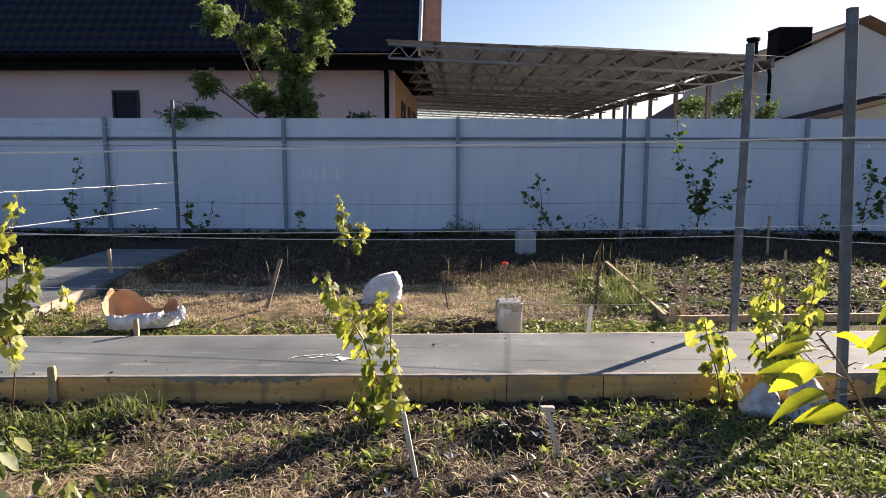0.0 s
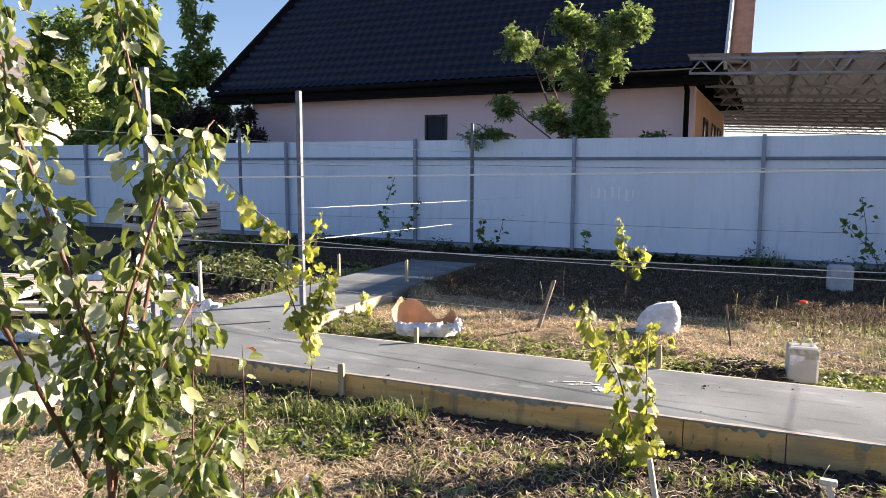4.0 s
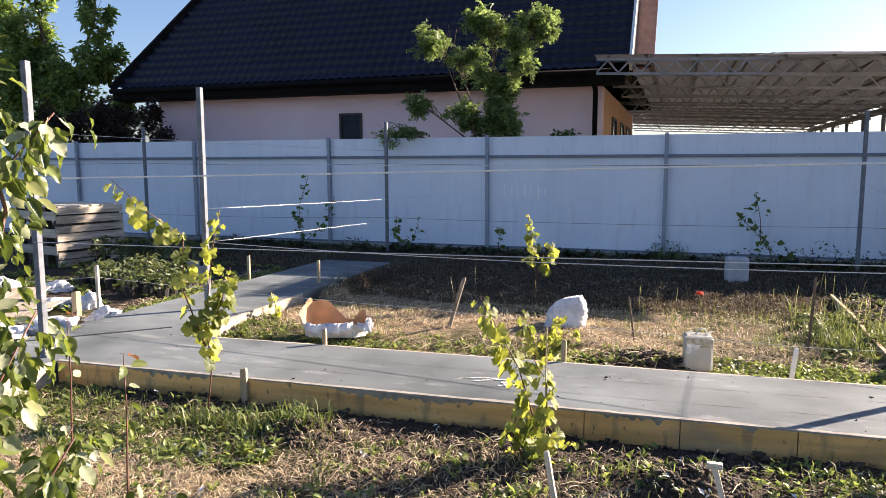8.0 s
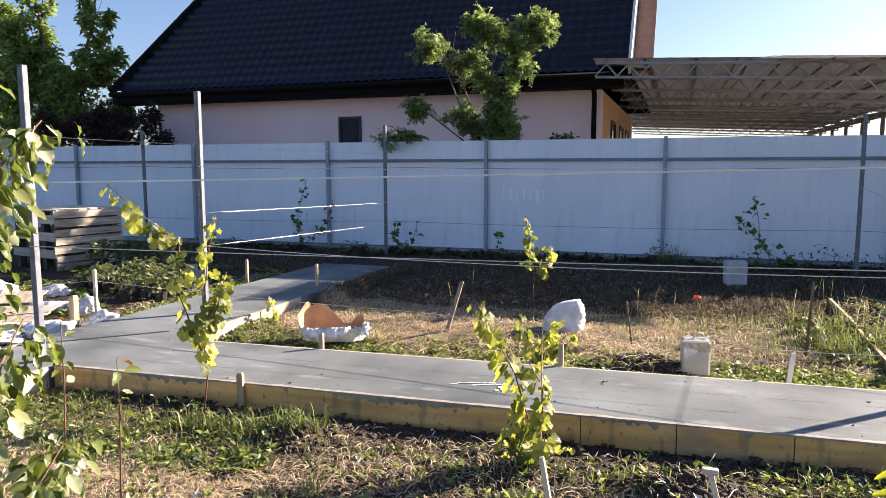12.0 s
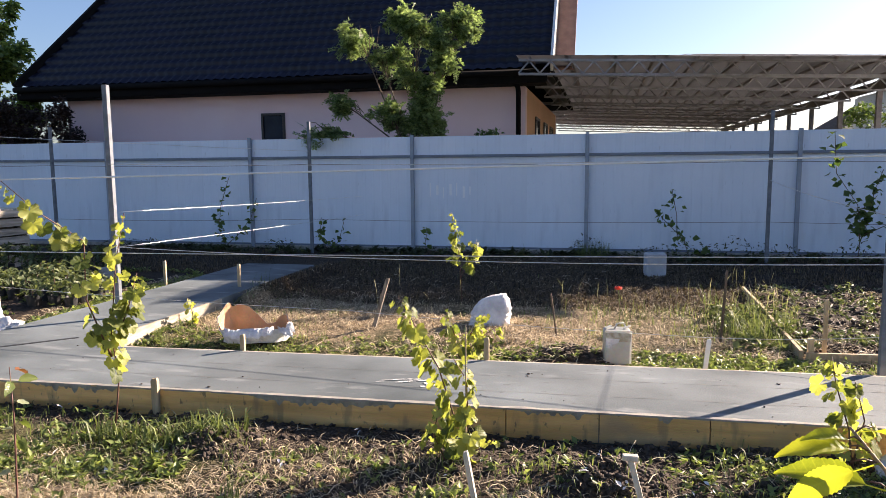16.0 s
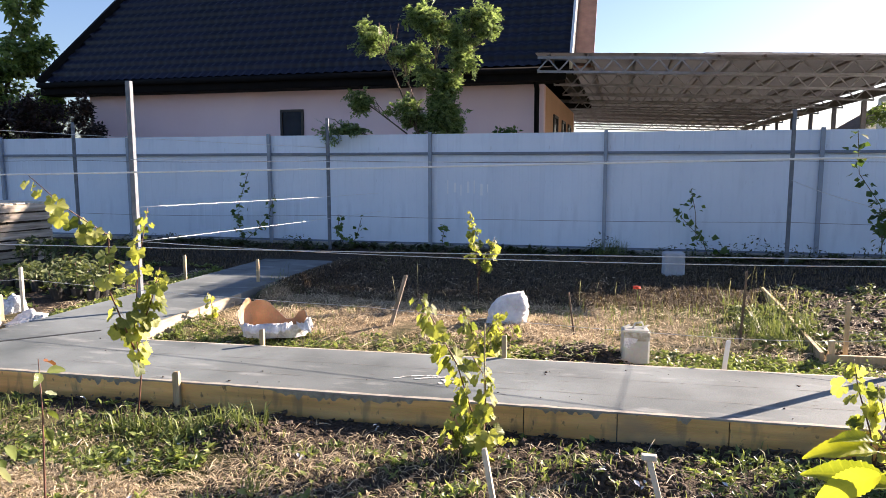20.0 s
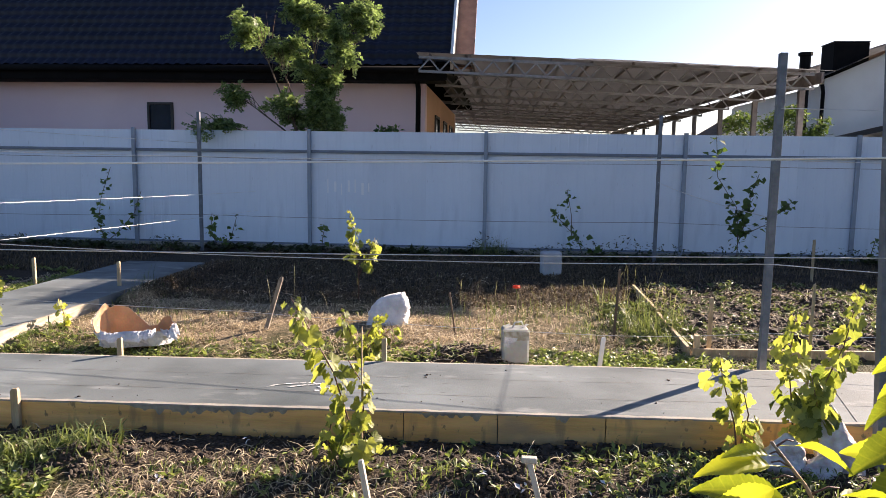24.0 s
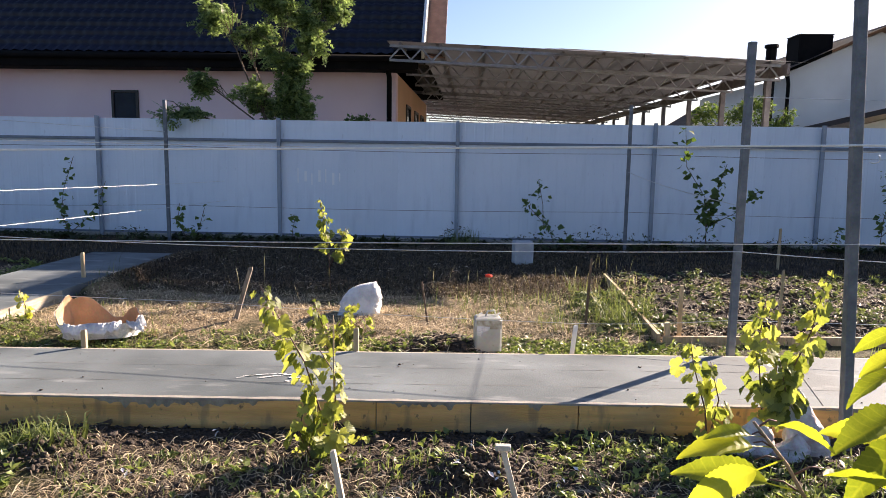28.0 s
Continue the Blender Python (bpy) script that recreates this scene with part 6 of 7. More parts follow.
def shoot(x, y, height, lean, seed):
    """A thin young shoot with a few leaves, reddish at the tip."""
    t = thing("young_shoot", pose(x, y, 0.0), "thin young fruit tree shoot with reddish tip leaves", "sapling", "young shoots")
    rs = random.Random(seed)
    pts = [(0, 0, -0.05), (lean * 0.3, 0, height * 0.4), (lean * 0.6, 0.01, height * 0.75), (lean, 0.0, height)]
    part("stem", tube(pts, [0.005, 0.004, 0.003, 0.0015], 6), M["red_bark"], t, smooth=True)
    for k in range(13):
        f = 0.45 + 0.55 * (k + rs.random()) / 13
        p, d = along(pts, f)
        q = rs.uniform(0, 2 * math.pi)
        me = PEAR_RED if k > 11 else (PEAR_PALE if k % 4 == 0 else PEAR[k % 3])
        hang_leaf(t, me, p, (math.cos(q), math.sin(q), rs.uniform(-0.2, 0.6)), 0.055 * rs.uniform(0.7, 1.3), rs.uniform(-60, 60), droop=rs.uniform(-0.3, 1.2))
    return t


shoot(-1.72, 1.6, 0.85, 0.02, 61)
shoot(-2.0, 1.6, 0.98, 0.03, 62)


def cherry():
    """A young cherry near the camera: two upright shoots with long toothed leaves."""
    t = thing("cherry_sapling", pose(1.05, 0.55, -0.04), "young cherry shoots with long glossy yellow-green leaves", "sapling")
    rs = random.Random(43)
    shoots = [([(0, 0, -0.05), (-0.02, 0.0, 0.6), (-0.16, 0.0, 0.98), (-0.23, 0.0, 1.09), (-0.29, 0.0, 1.19), (-0.335, 0.0, 1.245)], 0.007, 9, 0.55),
              ([(-0.01, 0.0, 0.55), (-0.01, 0.03, 0.95), (-0.05, 0.05, 1.12), (-0.085, 0.05, 1.24), (-0.125, 0.05, 1.37)], 0.007, 12, 0.4),
              ([(0.0, 0.0, 0.6), (0.07, 0.05, 0.95), (0.09, 0.08, 1.13)], 0.007, 8, 0.55)]
    for pts, r, leaves, begin in shoots:
        part("stem", tube(pts, [r * 0.62 * (1 - 0.55 * i / (len(pts) - 1)) for i in range(len(pts))], 8), M["cherry_bark"], t, smooth=True)
        for k in range(leaves):
            f = begin + (1 - begin) * (k + 0.5) / leaves
            p, d = along(pts, f)
            q = math.pi + rs.uniform(-0.6, 0.6) if k % 4 else rs.uniform(-0.7, 0.7)
            size = 0.112 * rs.uniform(0.75, 1.15) * (1.0 if f < 0.9 else 0.6)
            way = Vector((math.cos(q), math.sin(q) * 0.7, rs.uniform(0.05, 0.45)))
            petiole = way.normalized() * 0.35 * size
            part("petiole", tube([p, p + petiole * 0.6 + Vector((0, 0, 0.004)), p + petiole + Vector((0, 0, -0.002))], [0.0016, 0.0012, 0.001], 5), M["red_bark"], t, smooth=True)
            hang_leaf(t, CHERRY[k % 3], p, way, size, rs.uniform(-55, 0), droop=rs.uniform(0.15, 0.5))
    return t


cherry()


# ---- seedling pots ----
def seedling_pot(x, y, height, leaf, seed):
    """A small black pot with a bushy seedling."""
    r = np.random.default_rng(seed)
    p = thing("seedling_pot", pose(x, y, 0.04), "black plastic pot with a leafy green seedling", "pot", "seedling pots")
    bm = bmesh.new()
    bmesh.ops.create_cone(bm, cap_ends=True, segments=12, radius1=0.055, radius2=0.075, depth=0.13, matrix=Matrix.Translation((0, 0, 0.065)))
    top = [f for f in bm.faces if f.normal.z > 0.9]
    bmesh.ops.inset_region(bm, faces=top, thickness=0.006)
    bmesh.ops.translate(bm, verts=top[0].verts[:], vec=(0, 0, -0.02))
    part("body", bm, M["tray"], p)
    part("stem", tube([(0, 0, 0.09), (0.01, 0, 0.13 + height * 0.5), (0, 0.01, 0.13 + height)], [0.005, 0.004, 0.002], 5), M["red_bark"], p)
    n = 46
    f = r.random(n) ** 0.7
    q = r.uniform(0, 6.28, n)
    reach = 0.13 * np.sqrt(r.random(n)) * (1.1 - 0.5 * f)
    v, t = leaf_cloud(np.stack([reach * np.cos(q), reach * np.sin(q), 0.12 + height * f], -1), leaf, r, up=0.6, narrow=0.5)
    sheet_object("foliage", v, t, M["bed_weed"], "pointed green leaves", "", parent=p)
    return p


pot_rng = random.Random(77)
pot_kinds = [seedling_pot(-5.3, 6.05, 0.14, 0.075, 1), seedling_pot(-5.55, 6.1, 0.2, 0.085, 2), seedling_pot(-5.8, 6.05, 0.1, 0.065, 3), seedling_pot(-7.4, 7.7, 0.3, 0.11, 4)]
for row in range(6):
    for k in range(9):
        x, y = -5.32 - 0.2 * k - 0.04 * row, 6.3 + 0.19 * row + 0.02 * k
        if row > 2 and k < 4 or pot_rng.random() < 0.15:
            continue
        copy_thing(pot_kinds[pot_rng.randrange(3)], pose(x + pot_rng.uniform(-0.05, 0.05), y + pot_rng.uniform(-0.05, 0.05), 0.04, 0, 0, pot_rng.uniform(0, 360)))
for k in range(10):
    copy_thing(pot_kinds[3], pose(-6.35 - 0.2 * k, 7.95 + pot_rng.uniform(-0.2, 0.2), 0.04, 0, 0, pot_rng.uniform(0, 360)))


# ---- vines and weeds by the fence ----
def far_vine(base, stems, seed, label, per=16, size=0.11):
    rng = np.random.default_rng(seed)
    v = thing("fence_vine", pose(*base), label, "vine", "vines by the fence")
    pos = []
    for pts, n in stems:
        part("cane", tube(pts, [0.008, *[0.005] * (len(pts) - 1)], 5), M["bark"], v, smooth=True)
        for k in range(n):
            p, d = along(pts, rng.uniform(0.15, 1))
            pos.append(np.array(p) + rng.normal(size=3) * 0.045)
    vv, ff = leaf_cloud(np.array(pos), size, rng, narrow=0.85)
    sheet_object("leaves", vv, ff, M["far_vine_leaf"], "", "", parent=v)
    return v


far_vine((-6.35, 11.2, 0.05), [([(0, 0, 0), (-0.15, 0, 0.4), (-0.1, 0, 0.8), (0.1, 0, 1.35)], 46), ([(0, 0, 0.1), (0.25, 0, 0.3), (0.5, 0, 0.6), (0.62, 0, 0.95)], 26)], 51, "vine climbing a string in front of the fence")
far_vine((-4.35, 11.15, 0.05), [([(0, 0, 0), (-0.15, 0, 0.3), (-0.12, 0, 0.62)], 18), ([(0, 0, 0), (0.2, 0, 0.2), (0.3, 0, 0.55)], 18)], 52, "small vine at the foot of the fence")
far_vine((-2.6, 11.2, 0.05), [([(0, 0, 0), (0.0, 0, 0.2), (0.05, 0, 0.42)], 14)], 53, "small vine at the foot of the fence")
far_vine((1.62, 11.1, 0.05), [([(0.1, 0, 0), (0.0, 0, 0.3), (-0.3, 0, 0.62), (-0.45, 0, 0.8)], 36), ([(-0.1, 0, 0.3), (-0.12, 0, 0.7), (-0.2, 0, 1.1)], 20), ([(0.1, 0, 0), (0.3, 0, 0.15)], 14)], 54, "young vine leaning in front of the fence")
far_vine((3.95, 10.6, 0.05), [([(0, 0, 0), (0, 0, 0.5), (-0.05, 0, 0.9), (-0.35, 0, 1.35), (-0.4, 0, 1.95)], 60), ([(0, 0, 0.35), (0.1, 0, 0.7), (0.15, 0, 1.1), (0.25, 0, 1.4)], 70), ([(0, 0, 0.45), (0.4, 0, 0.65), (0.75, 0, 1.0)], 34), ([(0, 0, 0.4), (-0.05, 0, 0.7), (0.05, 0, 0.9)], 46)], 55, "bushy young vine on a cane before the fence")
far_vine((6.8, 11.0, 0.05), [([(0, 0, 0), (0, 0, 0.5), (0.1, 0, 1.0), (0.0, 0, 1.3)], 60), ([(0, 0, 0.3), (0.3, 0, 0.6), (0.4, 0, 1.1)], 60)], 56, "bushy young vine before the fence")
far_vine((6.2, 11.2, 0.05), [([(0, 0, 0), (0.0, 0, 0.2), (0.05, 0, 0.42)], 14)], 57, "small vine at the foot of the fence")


# ---- grass, weeds, straw and clods ----
def blades(pos, height, width, rng, lean=0.5):
    """Bent grass blades: a base, a knee and a tip."""
    n = len(pos)
    q = rng.uniform(0, 2 * np.pi, n)
    d = np.stack([np.cos(q), np.sin(q), np.zeros(n)], -1)
    s = np.stack([-np.sin(q), np.cos(q), np.zeros(n)], -1)
    h = (height * rng.uniform(0.5, 1.4, n))[:, None]
    w = (width * rng.uniform(0.7, 1.4, n))[:, None]
    ln = rng.uniform(0.1, 1, n)[:, None] * lean
    up = np.array([0, 0, 1.0])
    knee = pos + up * h * 0.6 + d * h * ln * 0.35
    tip = pos + up * h * (1 - 0.45 * ln) + d * h * ln
    v = np.stack([pos - s * w, pos + s * w, knee + s * w * 0.8, knee - s * w * 0.8, tip], 1).reshape(-1, 3)
    k = np.arange(n)[:, None] * 5
    t = np.concatenate([k + [0, 1, 2], k + [0, 2, 3], k + [3, 2, 4]], 1).reshape(-1, 3)
    return v, t


def straws(pos, length, width, rng):
    n = len(pos)
    q = rng.uniform(0, 2 * np.pi, n)
    d = np.stack([np.cos(q), np.sin(q), rng.uniform(-0.12, 0.28, n)], -1)
    s = np.stack([-np.sin(q), np.cos(q), rng.uniform(-0.5, 0.5, n)], -1)
    L = (length * rng.uniform(0.4, 1.6, n))[:, None]
    w = (width * rng.uniform(0.6, 1.5, n))[:, None]
    mid = pos + d * L * 0.5 + [0, 0, 0.012]
    end = pos + d * L
    v = np.stack([pos - s * w, pos + s * w, mid + s * w, mid - s * w, end + s * w * 0.5, end - s * w * 0.5], 1).reshape(-1, 3)
    k = np.arange(n)[:, None] * 6
    t = np.concatenate([k + [0, 1, 2], k + [0, 2, 3], k + [3, 2, 4], k + [3, 4, 5]], 1).reshape(-1, 3)
    return v, t


def scatter(n, x0, x1, y0, y1, density, rng, lift=0.0):
    """Points on the soil where density(x, y), 0 to 1, lets them stand; none on the path."""
    x, y = rng.uniform(x0, x1, n), rng.uniform(y0, y1, n)
    keep = (rng.random(n) < density(x, y)) & ~on_path(x, y, 0.03)
    x, y = x[keep], y[keep]
    return np.stack([x, y, ground_height(x, y) + lift], -1)


def patch(seed, scale, lo=0.4, hi=0.6):
    return lambda x, y: np.clip((fractal(x, y, seed, scale) - lo) / (hi - lo), 0, 1)


def rosettes(p, leaves, size, rng):
    """Low broad-leaved weeds: leaves spreading from one root."""
    q = np.repeat(p, leaves, axis=0) + rng.normal(size=(len(p) * leaves, 3)) * [0.015, 0.015, 0.008] + [0, 0, 0.01]
    n = len(q)
    a = rng.uniform(0, 2 * np.pi, n)
    d = unit(np.stack([np.cos(a), np.sin(a), rng.uniform(0.15, 1.3, n)], -1))
    side = unit(np.cross(d, np.array([0, 0, 1.0]) + rng.normal(size=(n, 3)) * 0.3))
    nrm = np.cross(side, d)
    L = (size * rng.uniform(0.5, 1.4, n))[:, None]
    w = L * rng.uniform(0.15, 0.32, (n, 1))
    v = np.stack([q, q + d * L * 0.5 + side * w + nrm * L * 0.05, q + d * L - nrm * L * 0.15, q + d * L * 0.5 - side * w + nrm * L * 0.05], 1).reshape(-1, 3)
    k = np.arange(n)[:, None] * 4
    return v, np.concatenate([k + [0, 1, 2], k + [0, 2, 3]], 1).reshape(-1, 3)


rng = np.random.default_rng(7)
pa, pb, pc = patch(61, 1.2), patch(62, 2.2), patch(63, 0.9, 0.35, 0.65)
pd, pe = patch(64, 4.5, 0.38, 0.62), patch(65, 2.6, 0.35, 0.65)


def stuff(name, parts_, mat, label, category):
    vs, ts, k = [], [], 0
    for v, t in parts_:
        vs.append(v)
        ts.append(t + k)
        k += len(v)
    return sheet_object(name, np.concatenate(vs), np.concatenate(ts), M[mat], label, category, kind="stuff")


front_green = lambda x, y: (0.1 + 0.9 * pa(x, y) ** 1.3 * pe(x, y)) * np.clip(1.25 - soil_zone(x, y) * 0.7, 0, 1) * np.clip((x + 3.2) / 3.0, 0.6, 1.1)
foot = lambda x, y: np.clip((near_edge(x) - 0.12 - y) / 0.3, 0.04, 1)
stuff("grass", [
    blades(scatter(52000, -6.5, 4.5, 0.3, 3.6, lambda x, y: 0.55 * foot(x, y) * pb(x, y) * (1 - 0.55 * soil_zone(x, y)) * np.clip(1.1 - dry_zone(x, y) * 0.5, 0, 1), rng), 0.055, 0.0024, rng, 1.0),
    blades(scatter(6000, -3.9, -1.9, 2.3, 3.4, lambda x, y: 0.7 * foot(x, y) * pa(x, y) * (0.2 + 0.8 * pd(x, y)), rng), 0.065, 0.0034, rng, 1.3),
    blades(scatter(420, -2.5, -1.6, 2.85, 3.15, lambda x, y: 0.8 * foot(x, y) * (0.2 + 0.8 * pd(x, y)), rng), 0.13, 0.0048, rng, 1.7),
    blades(scatter(6000, 0.9, 3.2, 2.3, 3.5, lambda x, y: 0.7 * foot(x, y) * pc(x, y), rng), 0.09, 0.0032, rng, 1.0),
    blades(scatter(40000, -3.6, 4.5, 4.5, 11.4, lambda x, y: np.where(y < 5.4, 0.35, np.where(y < 7.4, 0.14, 0.05)) * pa(x, y) * (1 - 0.7 * soil_zone(x, y)), rng), 0.07, 0.0026, rng, 0.8),
    blades(scatter(26000, -6.0, 5.0, -3.0, 1.0, lambda x, y: 0.3 + 0.6 * pb(x, y), rng), 0.06, 0.003, rng, 1.0),
], "grass", "green grass growing through soil and straw", "grass")
# Blades in the shade-darkened colour cover the far ground.
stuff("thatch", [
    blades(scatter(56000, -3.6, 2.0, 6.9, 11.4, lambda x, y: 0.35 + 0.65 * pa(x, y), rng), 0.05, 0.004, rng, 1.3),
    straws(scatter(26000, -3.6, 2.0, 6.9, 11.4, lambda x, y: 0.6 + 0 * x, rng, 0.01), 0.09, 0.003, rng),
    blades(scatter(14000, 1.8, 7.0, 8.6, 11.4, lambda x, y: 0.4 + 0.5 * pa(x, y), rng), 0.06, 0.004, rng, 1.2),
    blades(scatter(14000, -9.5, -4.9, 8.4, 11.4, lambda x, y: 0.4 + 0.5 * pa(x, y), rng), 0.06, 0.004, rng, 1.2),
], "thatch", "dead grass, its colour darkened for the shade it lies in", "grass")


def tufts(centres, count, height, rng, width=0.0024):
    """Grass tufts: blades that fan out from one root, some bent over."""
    out = []
    for x, y in centres:
        n = int(count * rng.uniform(0.5, 1.5))
        p = np.stack([x + rng.normal(size=n) * 0.04, y + rng.normal(size=n) * 0.04, np.zeros(n)], -1)
        p[:, 2] = ground_height(p[:, 0], p[:, 1])
        out.append(blades(p, height * rng.uniform(0.6, 1.2), width, rng, 1.1))
    return out


def spots(n, x0, x1, y0, y1):
    return [(rng.uniform(x0, x1), rng.uniform(y0, y1)) for _ in range(n)]


stuff("tall_grass", [
    *tufts(spots(12, 1.5, 2.0, 5.6, 6.8), 12, 0.27, rng, 0.0024), *tufts(spots(26, 0.2, 1.9, 5.4, 6.9), 10, 0.12, rng, 0.0026), *tufts(spots(10, -3.75, -3.6, 7.1, 7.5), 14, 0.34, rng),
    *tufts(spots(20, -0.2, 1.8, 5.9, 6.8), 7, 0.18, rng, 0.002), *tufts(spots(22, 1.45, 2.1, 5.6, 7.3), 12, 0.22, rng, 0.0022), *tufts(spots(60, -3.4, 1.8, 4.7, 6.6), 10, 0.09, rng),
    *tufts(spots(14, -0.1, 0.5, 11.1, 11.4), 14, 0.3, rng), *tufts(spots(60, -8.0, 7.0, 11.05, 11.45), 10, 0.16, rng), *tufts(spots(50, -6.0, 3.5, 0.9, 3.2), 12, 0.11, rng),
    *tufts(spots(16, -3.9, -1.8, 2.7, 3.2), 12, 0.1, rng),
], "grass", "tall seeding grass tufts and weeds", "grass")


def seeding_stems(centres, rng):
    """Arching pale stems that end in narrow drooping ears."""
    out = []
    for x, y in centres:
        h, q = rng.uniform(0.22, 0.48), rng.uniform(0, 6.28)
        d = np.array([math.cos(q), math.sin(q) * 0.6, 0])
        z = float(ground_height(np.array([x]), np.array([y]))[0])
        base = np.array([x, y, z])
        pts = [base, base + d * 0.02 + [0, 0, h * 0.55], base + d * 0.045 + [0, 0, h * 0.8], base + d * 0.07 + [0, 0, h * 0.92], base + d * 0.1 + [0, 0, h * 1.03]]
        wid = (0.0011, 0.001, 0.0022, 0.0042, 0.0006)
        side = np.array([-d[1], d[0], 0.3])
        v = np.array([p + side * w * s for p, w in zip(pts, wid) for s in (-1, 1)])
        t = np.array([(2 * i, 2 * i + 1, 2 * i + 3) for i in range(4)] + [(2 * i, 2 * i + 3, 2 * i + 2) for i in range(4)])
        out.append((v, t))
    return out


def bushes(centres, leaves, height, leaf, rng):
    """Low leafy weeds: small domes of pointed leaves."""
    c = np.repeat(np.array(centres), leaves, axis=0)
    n = len(c)
    f, q = rng.random(n) ** 0.8, rng.uniform(0, 6.28, n)
    reach = height * 0.6 * np.sqrt(rng.random(n)) * (1.1 - 0.6 * f)
    tall = np.repeat(rng.uniform(0.4, 1.1, len(centres)), leaves) * height
    x, y = c[:, 0] + reach * np.cos(q), c[:, 1] + reach * np.sin(q)
    return leaf_cloud(np.stack([x, y, ground_height(c[:, 0], c[:, 1]) + 0.01 + tall * f], -1), leaf, rng, up=0.6, narrow=0.36)


stuff("seed_heads", [*seeding_stems(spots(28, -0.2, 2.0, 6.1, 7.0), rng), *seeding_stems(spots(30, 1.4, 2.1, 5.7, 7.2), rng), *seeding_stems(spots(5, -3.0, -0.4, 5.6, 6.8), rng)], "seed", "pale seeding grass stems", "grass")
stuff("weeds", [
    rosettes(scatter(8200, -6.0, 4.0, 0.6, 3.4, lambda x, y: foot(x, y) * front_green(x, y) * 0.8, rng), 7, 0.046, rng),
    rosettes(scatter(2600, 0.7, 3.4, 2.3, 3.35, lambda x, y: foot(x, y) * (0.1 + 0.9 * pc(x, y)), rng), 8, 0.04, rng),
    rosettes(scatter(2900, -3.6, 1.9, 4.6, 5.5, lambda x, y: 0.9 * (0.3 + 0.7 * pb(x, y)) * np.clip((5.5 - y) / 0.5, 0, 1) * (1 - 0.9 * np.exp(-(((x - 0.15) / 0.45) ** 2))), rng), 7, 0.04, rng),
    rosettes(scatter(1000, 0.65, 2.2, 4.65, 5.3, lambda x, y: 0.2 + 0.8 * pc(x, y), rng), 8, 0.042, rng),
    rosettes(scatter(650, -3.9, -1.7, 2.4, 3.3, lambda x, y: foot(x, y) * (0.2 + 0.8 * pc(x, y)), rng), 9, 0.05, rng),
    rosettes(scatter(1100, -5.2, -4.86, 4.9, 8.2, lambda x, y: 0.25 + 0.5 * pc(x, y), rng), 6, 0.045, rng),
    bushes(spots(50, 0.7, 2.6, 4.72, 5.25), 14, 0.1, 0.045, rng),
    rosettes(scatter(900, -9, -5, 4.9, 8.6, lambda x, y: 0.6 * pb(x, y), rng), 10, 0.08, rng),
], "weed", "low broad-leaved green weeds", "weeds")
# Bed plants use the dimmed copy of the weed colour.
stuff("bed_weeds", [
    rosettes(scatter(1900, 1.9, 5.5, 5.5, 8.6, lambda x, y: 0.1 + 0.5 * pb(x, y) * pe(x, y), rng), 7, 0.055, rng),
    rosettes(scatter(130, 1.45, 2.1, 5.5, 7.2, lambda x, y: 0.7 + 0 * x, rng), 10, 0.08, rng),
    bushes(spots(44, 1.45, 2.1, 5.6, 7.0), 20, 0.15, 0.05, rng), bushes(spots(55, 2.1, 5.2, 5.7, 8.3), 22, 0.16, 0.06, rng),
], "bed_weed", "green weeds and seedlings in the dug bed, dimmed in colour", "weeds")
weed_x = rng.uniform(-9, 8, 5200)
weed_h = np.clip(fractal(weed_x, weed_x * 0 + 3.0, 71, 1.7) - 0.38, 0, 1) * 1.1 + 0.1 + 0.5 * np.exp(-((weed_x - 0.1) / 0.25) ** 2)
weed_z = rng.random(5200) ** 2.4
# Fence-foot weeds carry their shade as a darker leaf colour.
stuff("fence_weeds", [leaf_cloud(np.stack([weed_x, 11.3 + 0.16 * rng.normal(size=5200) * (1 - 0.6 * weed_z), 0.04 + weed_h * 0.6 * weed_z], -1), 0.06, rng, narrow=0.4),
    rosettes(scatter(900, -8, 7, 10.7, 11.5, lambda x, y: 0.5 * pa(x, y), rng), 10, 0.12, rng)], "fence_shade_weed", "ragged weeds along the foot of the fence, shade in their colour", "weeds")
stuff("paper_scraps", [rosettes(scatter(60, -3.2, 2.8, 1.8, 3.3, lambda x, y: 0.5 + 0 * x, rng, 0.02), 3, 0.035, rng)], "sack", "small white scraps lying in the weeds", "litter")
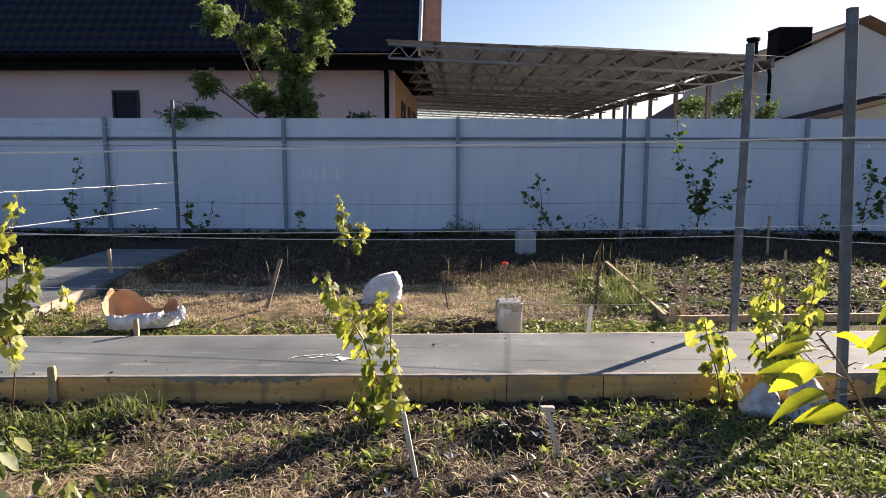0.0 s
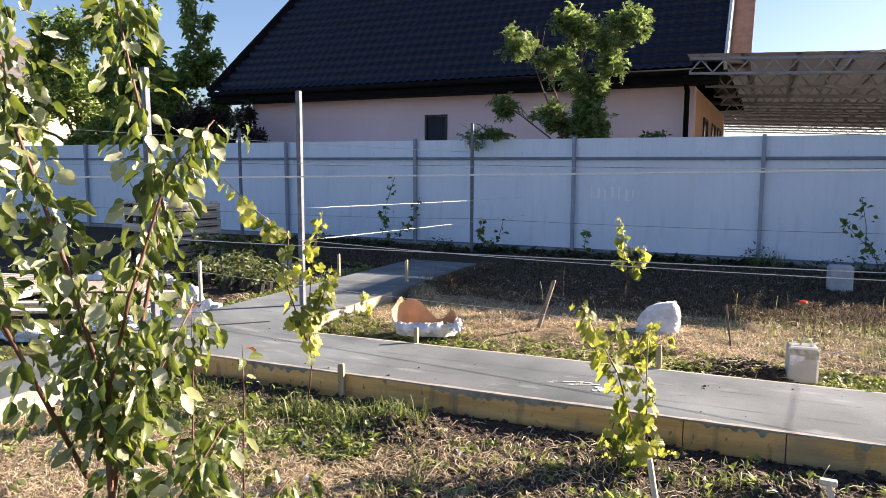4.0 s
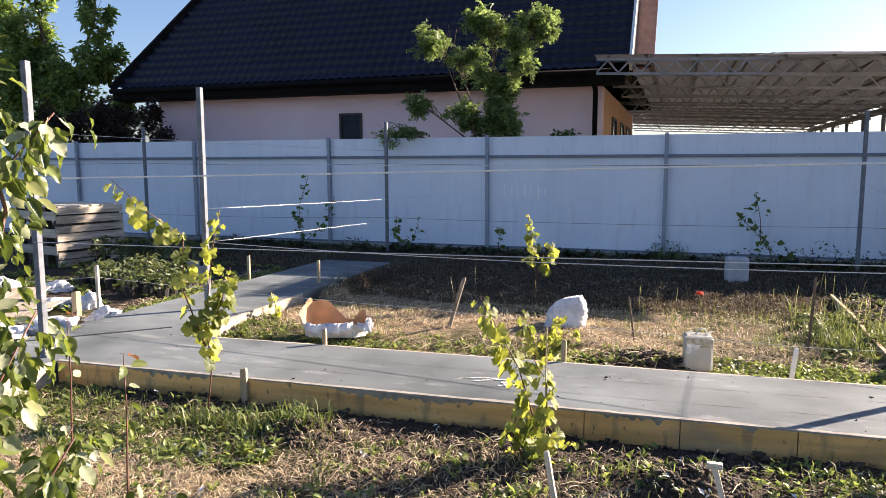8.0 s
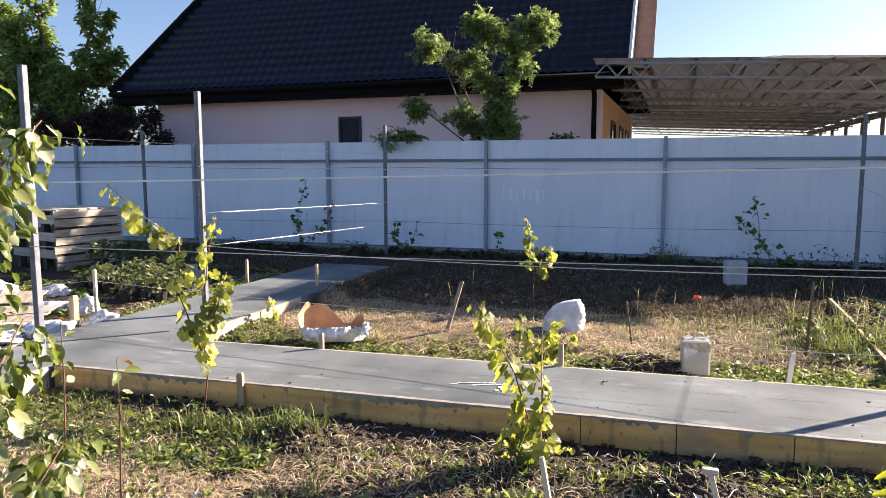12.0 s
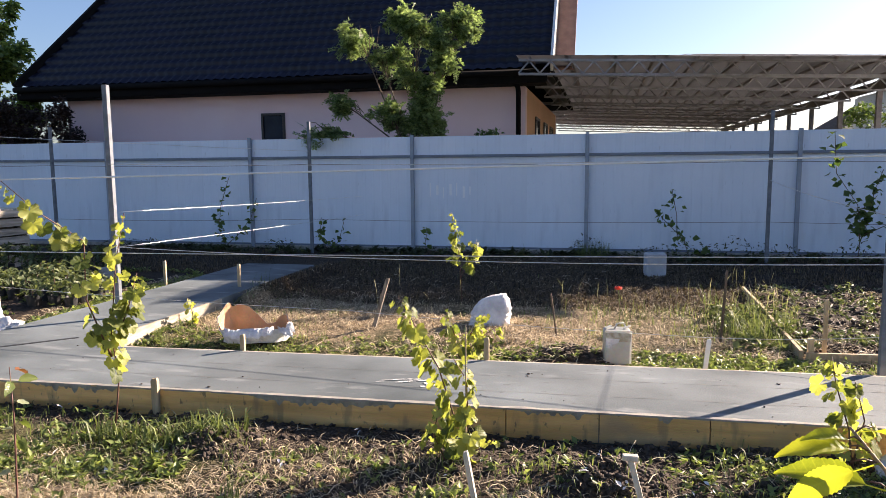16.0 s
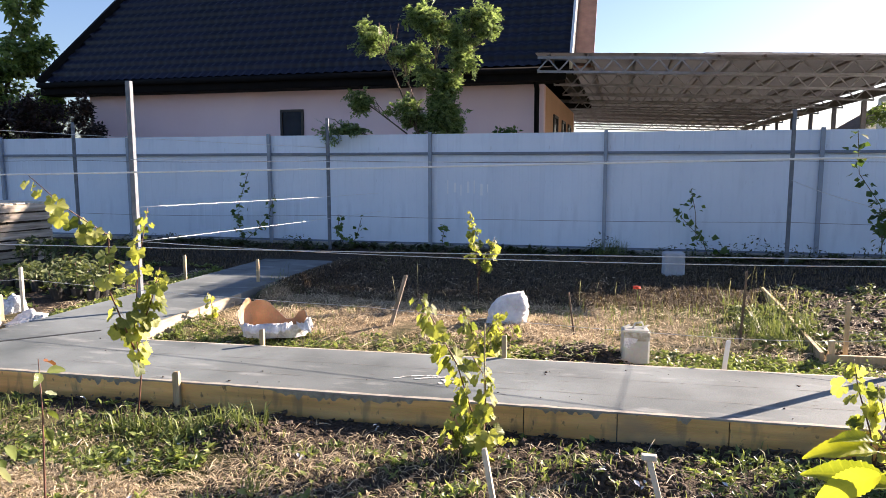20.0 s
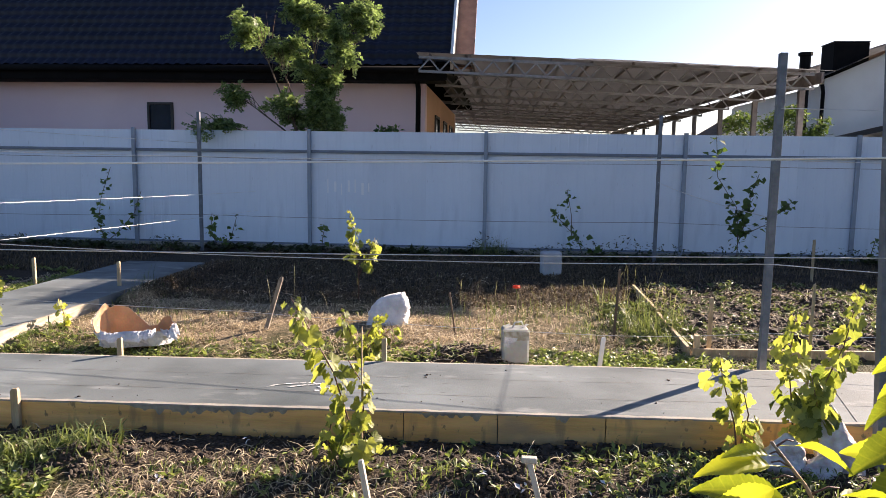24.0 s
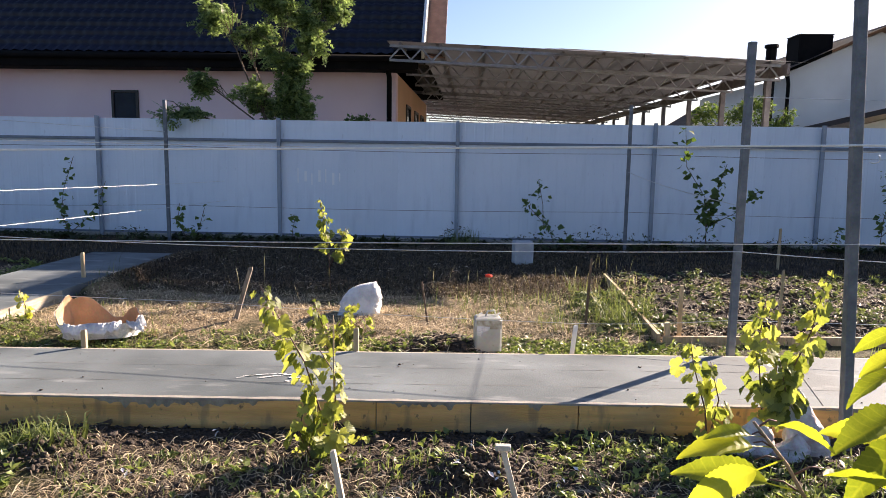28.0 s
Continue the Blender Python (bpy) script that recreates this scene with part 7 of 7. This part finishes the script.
stuff("straw", [
    straws(scatter(150000, -6.0, 3.0, 0.9, 2.8, lambda x, y: (0.15 + 0.85 * pd(x, y)) * (0.15 + 0.85 * dry_zone(x, y)), rng, 0.01), 0.07, 0.0019, rng),
    straws(scatter(40000, -4.0, 4.0, 1.8, 3.4, lambda x, y: foot(x, y) * (0.1 + 0.45 * pc(x, y)), rng, 0.008), 0.06, 0.0017, rng),
    straws(scatter(7000, 0.6, 2.4, 4.6, 5.9, lambda x, y: 0.3 + 0.5 * pa(x, y), rng, 0.012), 0.08, 0.0022, rng),
    straws(scatter(5000, 1.95, 5.5, 5.5, 8.6, lambda x, y: 0.2 + 0.6 * pd(x, y), rng, 0.02), 0.09, 0.0026, rng),
    straws(scatter(150, -4.0, 3.0, 1.2, 3.2, lambda x, y: 0.6 + 0 * x, rng, 0.015), 0.16, 0.0022, rng),
    blades(scatter(30000, -5.5, 3.0, 0.8, 2.75, lambda x, y: 0.7 * dry_zone(x, y), rng), 0.05, 0.0018, rng, 1.2),
    # Pale straw is thinned past y 7.2, keeping the shaded ground dark.
    straws(scatter(70000, -3.6, 2.0, 4.6, 11.0, lambda x, y: (0.06 + 0.94 * pd(x, y) * (0.35 + 0.65 * pe(x, y))) * (np.where(y < 7.2, 0.22, 0.03) + 0.75 * dry_zone(x, y)), rng, 0.008), 0.09, 0.0026, rng),
    blades(scatter(60000, -3.6, 2.0, 5.0, 11.0, lambda x, y: (0.05 + 0.95 * pd(x, y)) * (np.where(y < 7.2, 0.16, 0.0) + 0.5 * dry_zone(x, y) ** 1.5), rng), 0.045, 0.0026, rng, 1.3),
    straws(scatter(2600, -5.4, -4.86, 4.6, 8.2, lambda x, y: 0.7 + 0 * x, rng, 0.01), 0.08, 0.0024, rng),
    straws(scatter(500, -2.0, 1.0, 4.6, 5.1, lambda x, y: 0.7 + 0 * x, rng, 0.02), 0.16, 0.003, rng),
], "straw", "dry cut grass and straw lying on the ground", "straw")


def clods(p, size, rng):
    """Rough lumps of soil."""
    ico = bmesh.new()
    bmesh.ops.create_icosphere(ico, subdivisions=1, radius=1.0)
    ico.verts.ensure_lookup_table()
    bv = np.array([v.co for v in ico.verts])
    bf = np.array([[v.index for v in f.verts] for f in ico.faces])
    ico.free()
    n = len(p)
    s = size * (0.22 + 0.95 * rng.random(n) ** 3)
    v = bv[None] * np.clip(1 + 0.45 * rng.normal(size=(n, len(bv), 1)), 0.3, 2) * s[:, None, None] * np.array([1, 1, 0.75]) + p[:, None]
    t = bf[None] + (np.arange(n) * len(bv))[:, None, None]
    return v.reshape(-1, 3), t.reshape(-1, 3)


stuff("soil_clods", [
    clods(scatter(4200, -3.8, 4.0, 1.4, 3.5, lambda x, y: soil_zone(x, y) ** 2, rng), 0.026, rng),
    clods(scatter(2500, -0.35, 0.6, 4.8, 5.35, lambda x, y: soil_zone(x, y), rng), 0.026, rng),
    clods(scatter(5000, 1.9, 5.5, 5.4, 9.0, lambda x, y: soil_zone(x, y), rng), 0.032, rng),
    clods(scatter(1500, 0.2, 0.7, 2.75, 3.15, lambda x, y: 0.9 + 0 * x, rng), 0.02, rng),
    clods(scatter(4500, -3.6, 3.4, 3.0, 3.5, lambda x, y: 0.8 * np.clip((y - near_edge(x) + 0.4) / 0.15, 0, 1), rng), 0.016, rng),
    clods(scatter(1000, -2.0, -1.5, 2.75, 3.15, lambda x, y: 0.9 + 0 * x, rng), 0.018, rng),
], "clod", "crumbly dark soil clods", "soil")

crumb_x = np.concatenate([rng.uniform(-4.6, 3.5, 70), rng.uniform(-4.7, -3.7, 20)])
crumb_y = np.concatenate([near_edge(crumb_x[:70]) + rng.uniform(0.04, 0.96, 70), rng.uniform(1.0, 8.0, 20)])
stuff("crumbs", [clods(np.stack([crumb_x, crumb_y, np.full(90, 0.152)], -1), 0.008, rng)], "clod", "crumbs of soil scattered on the path", "soil")
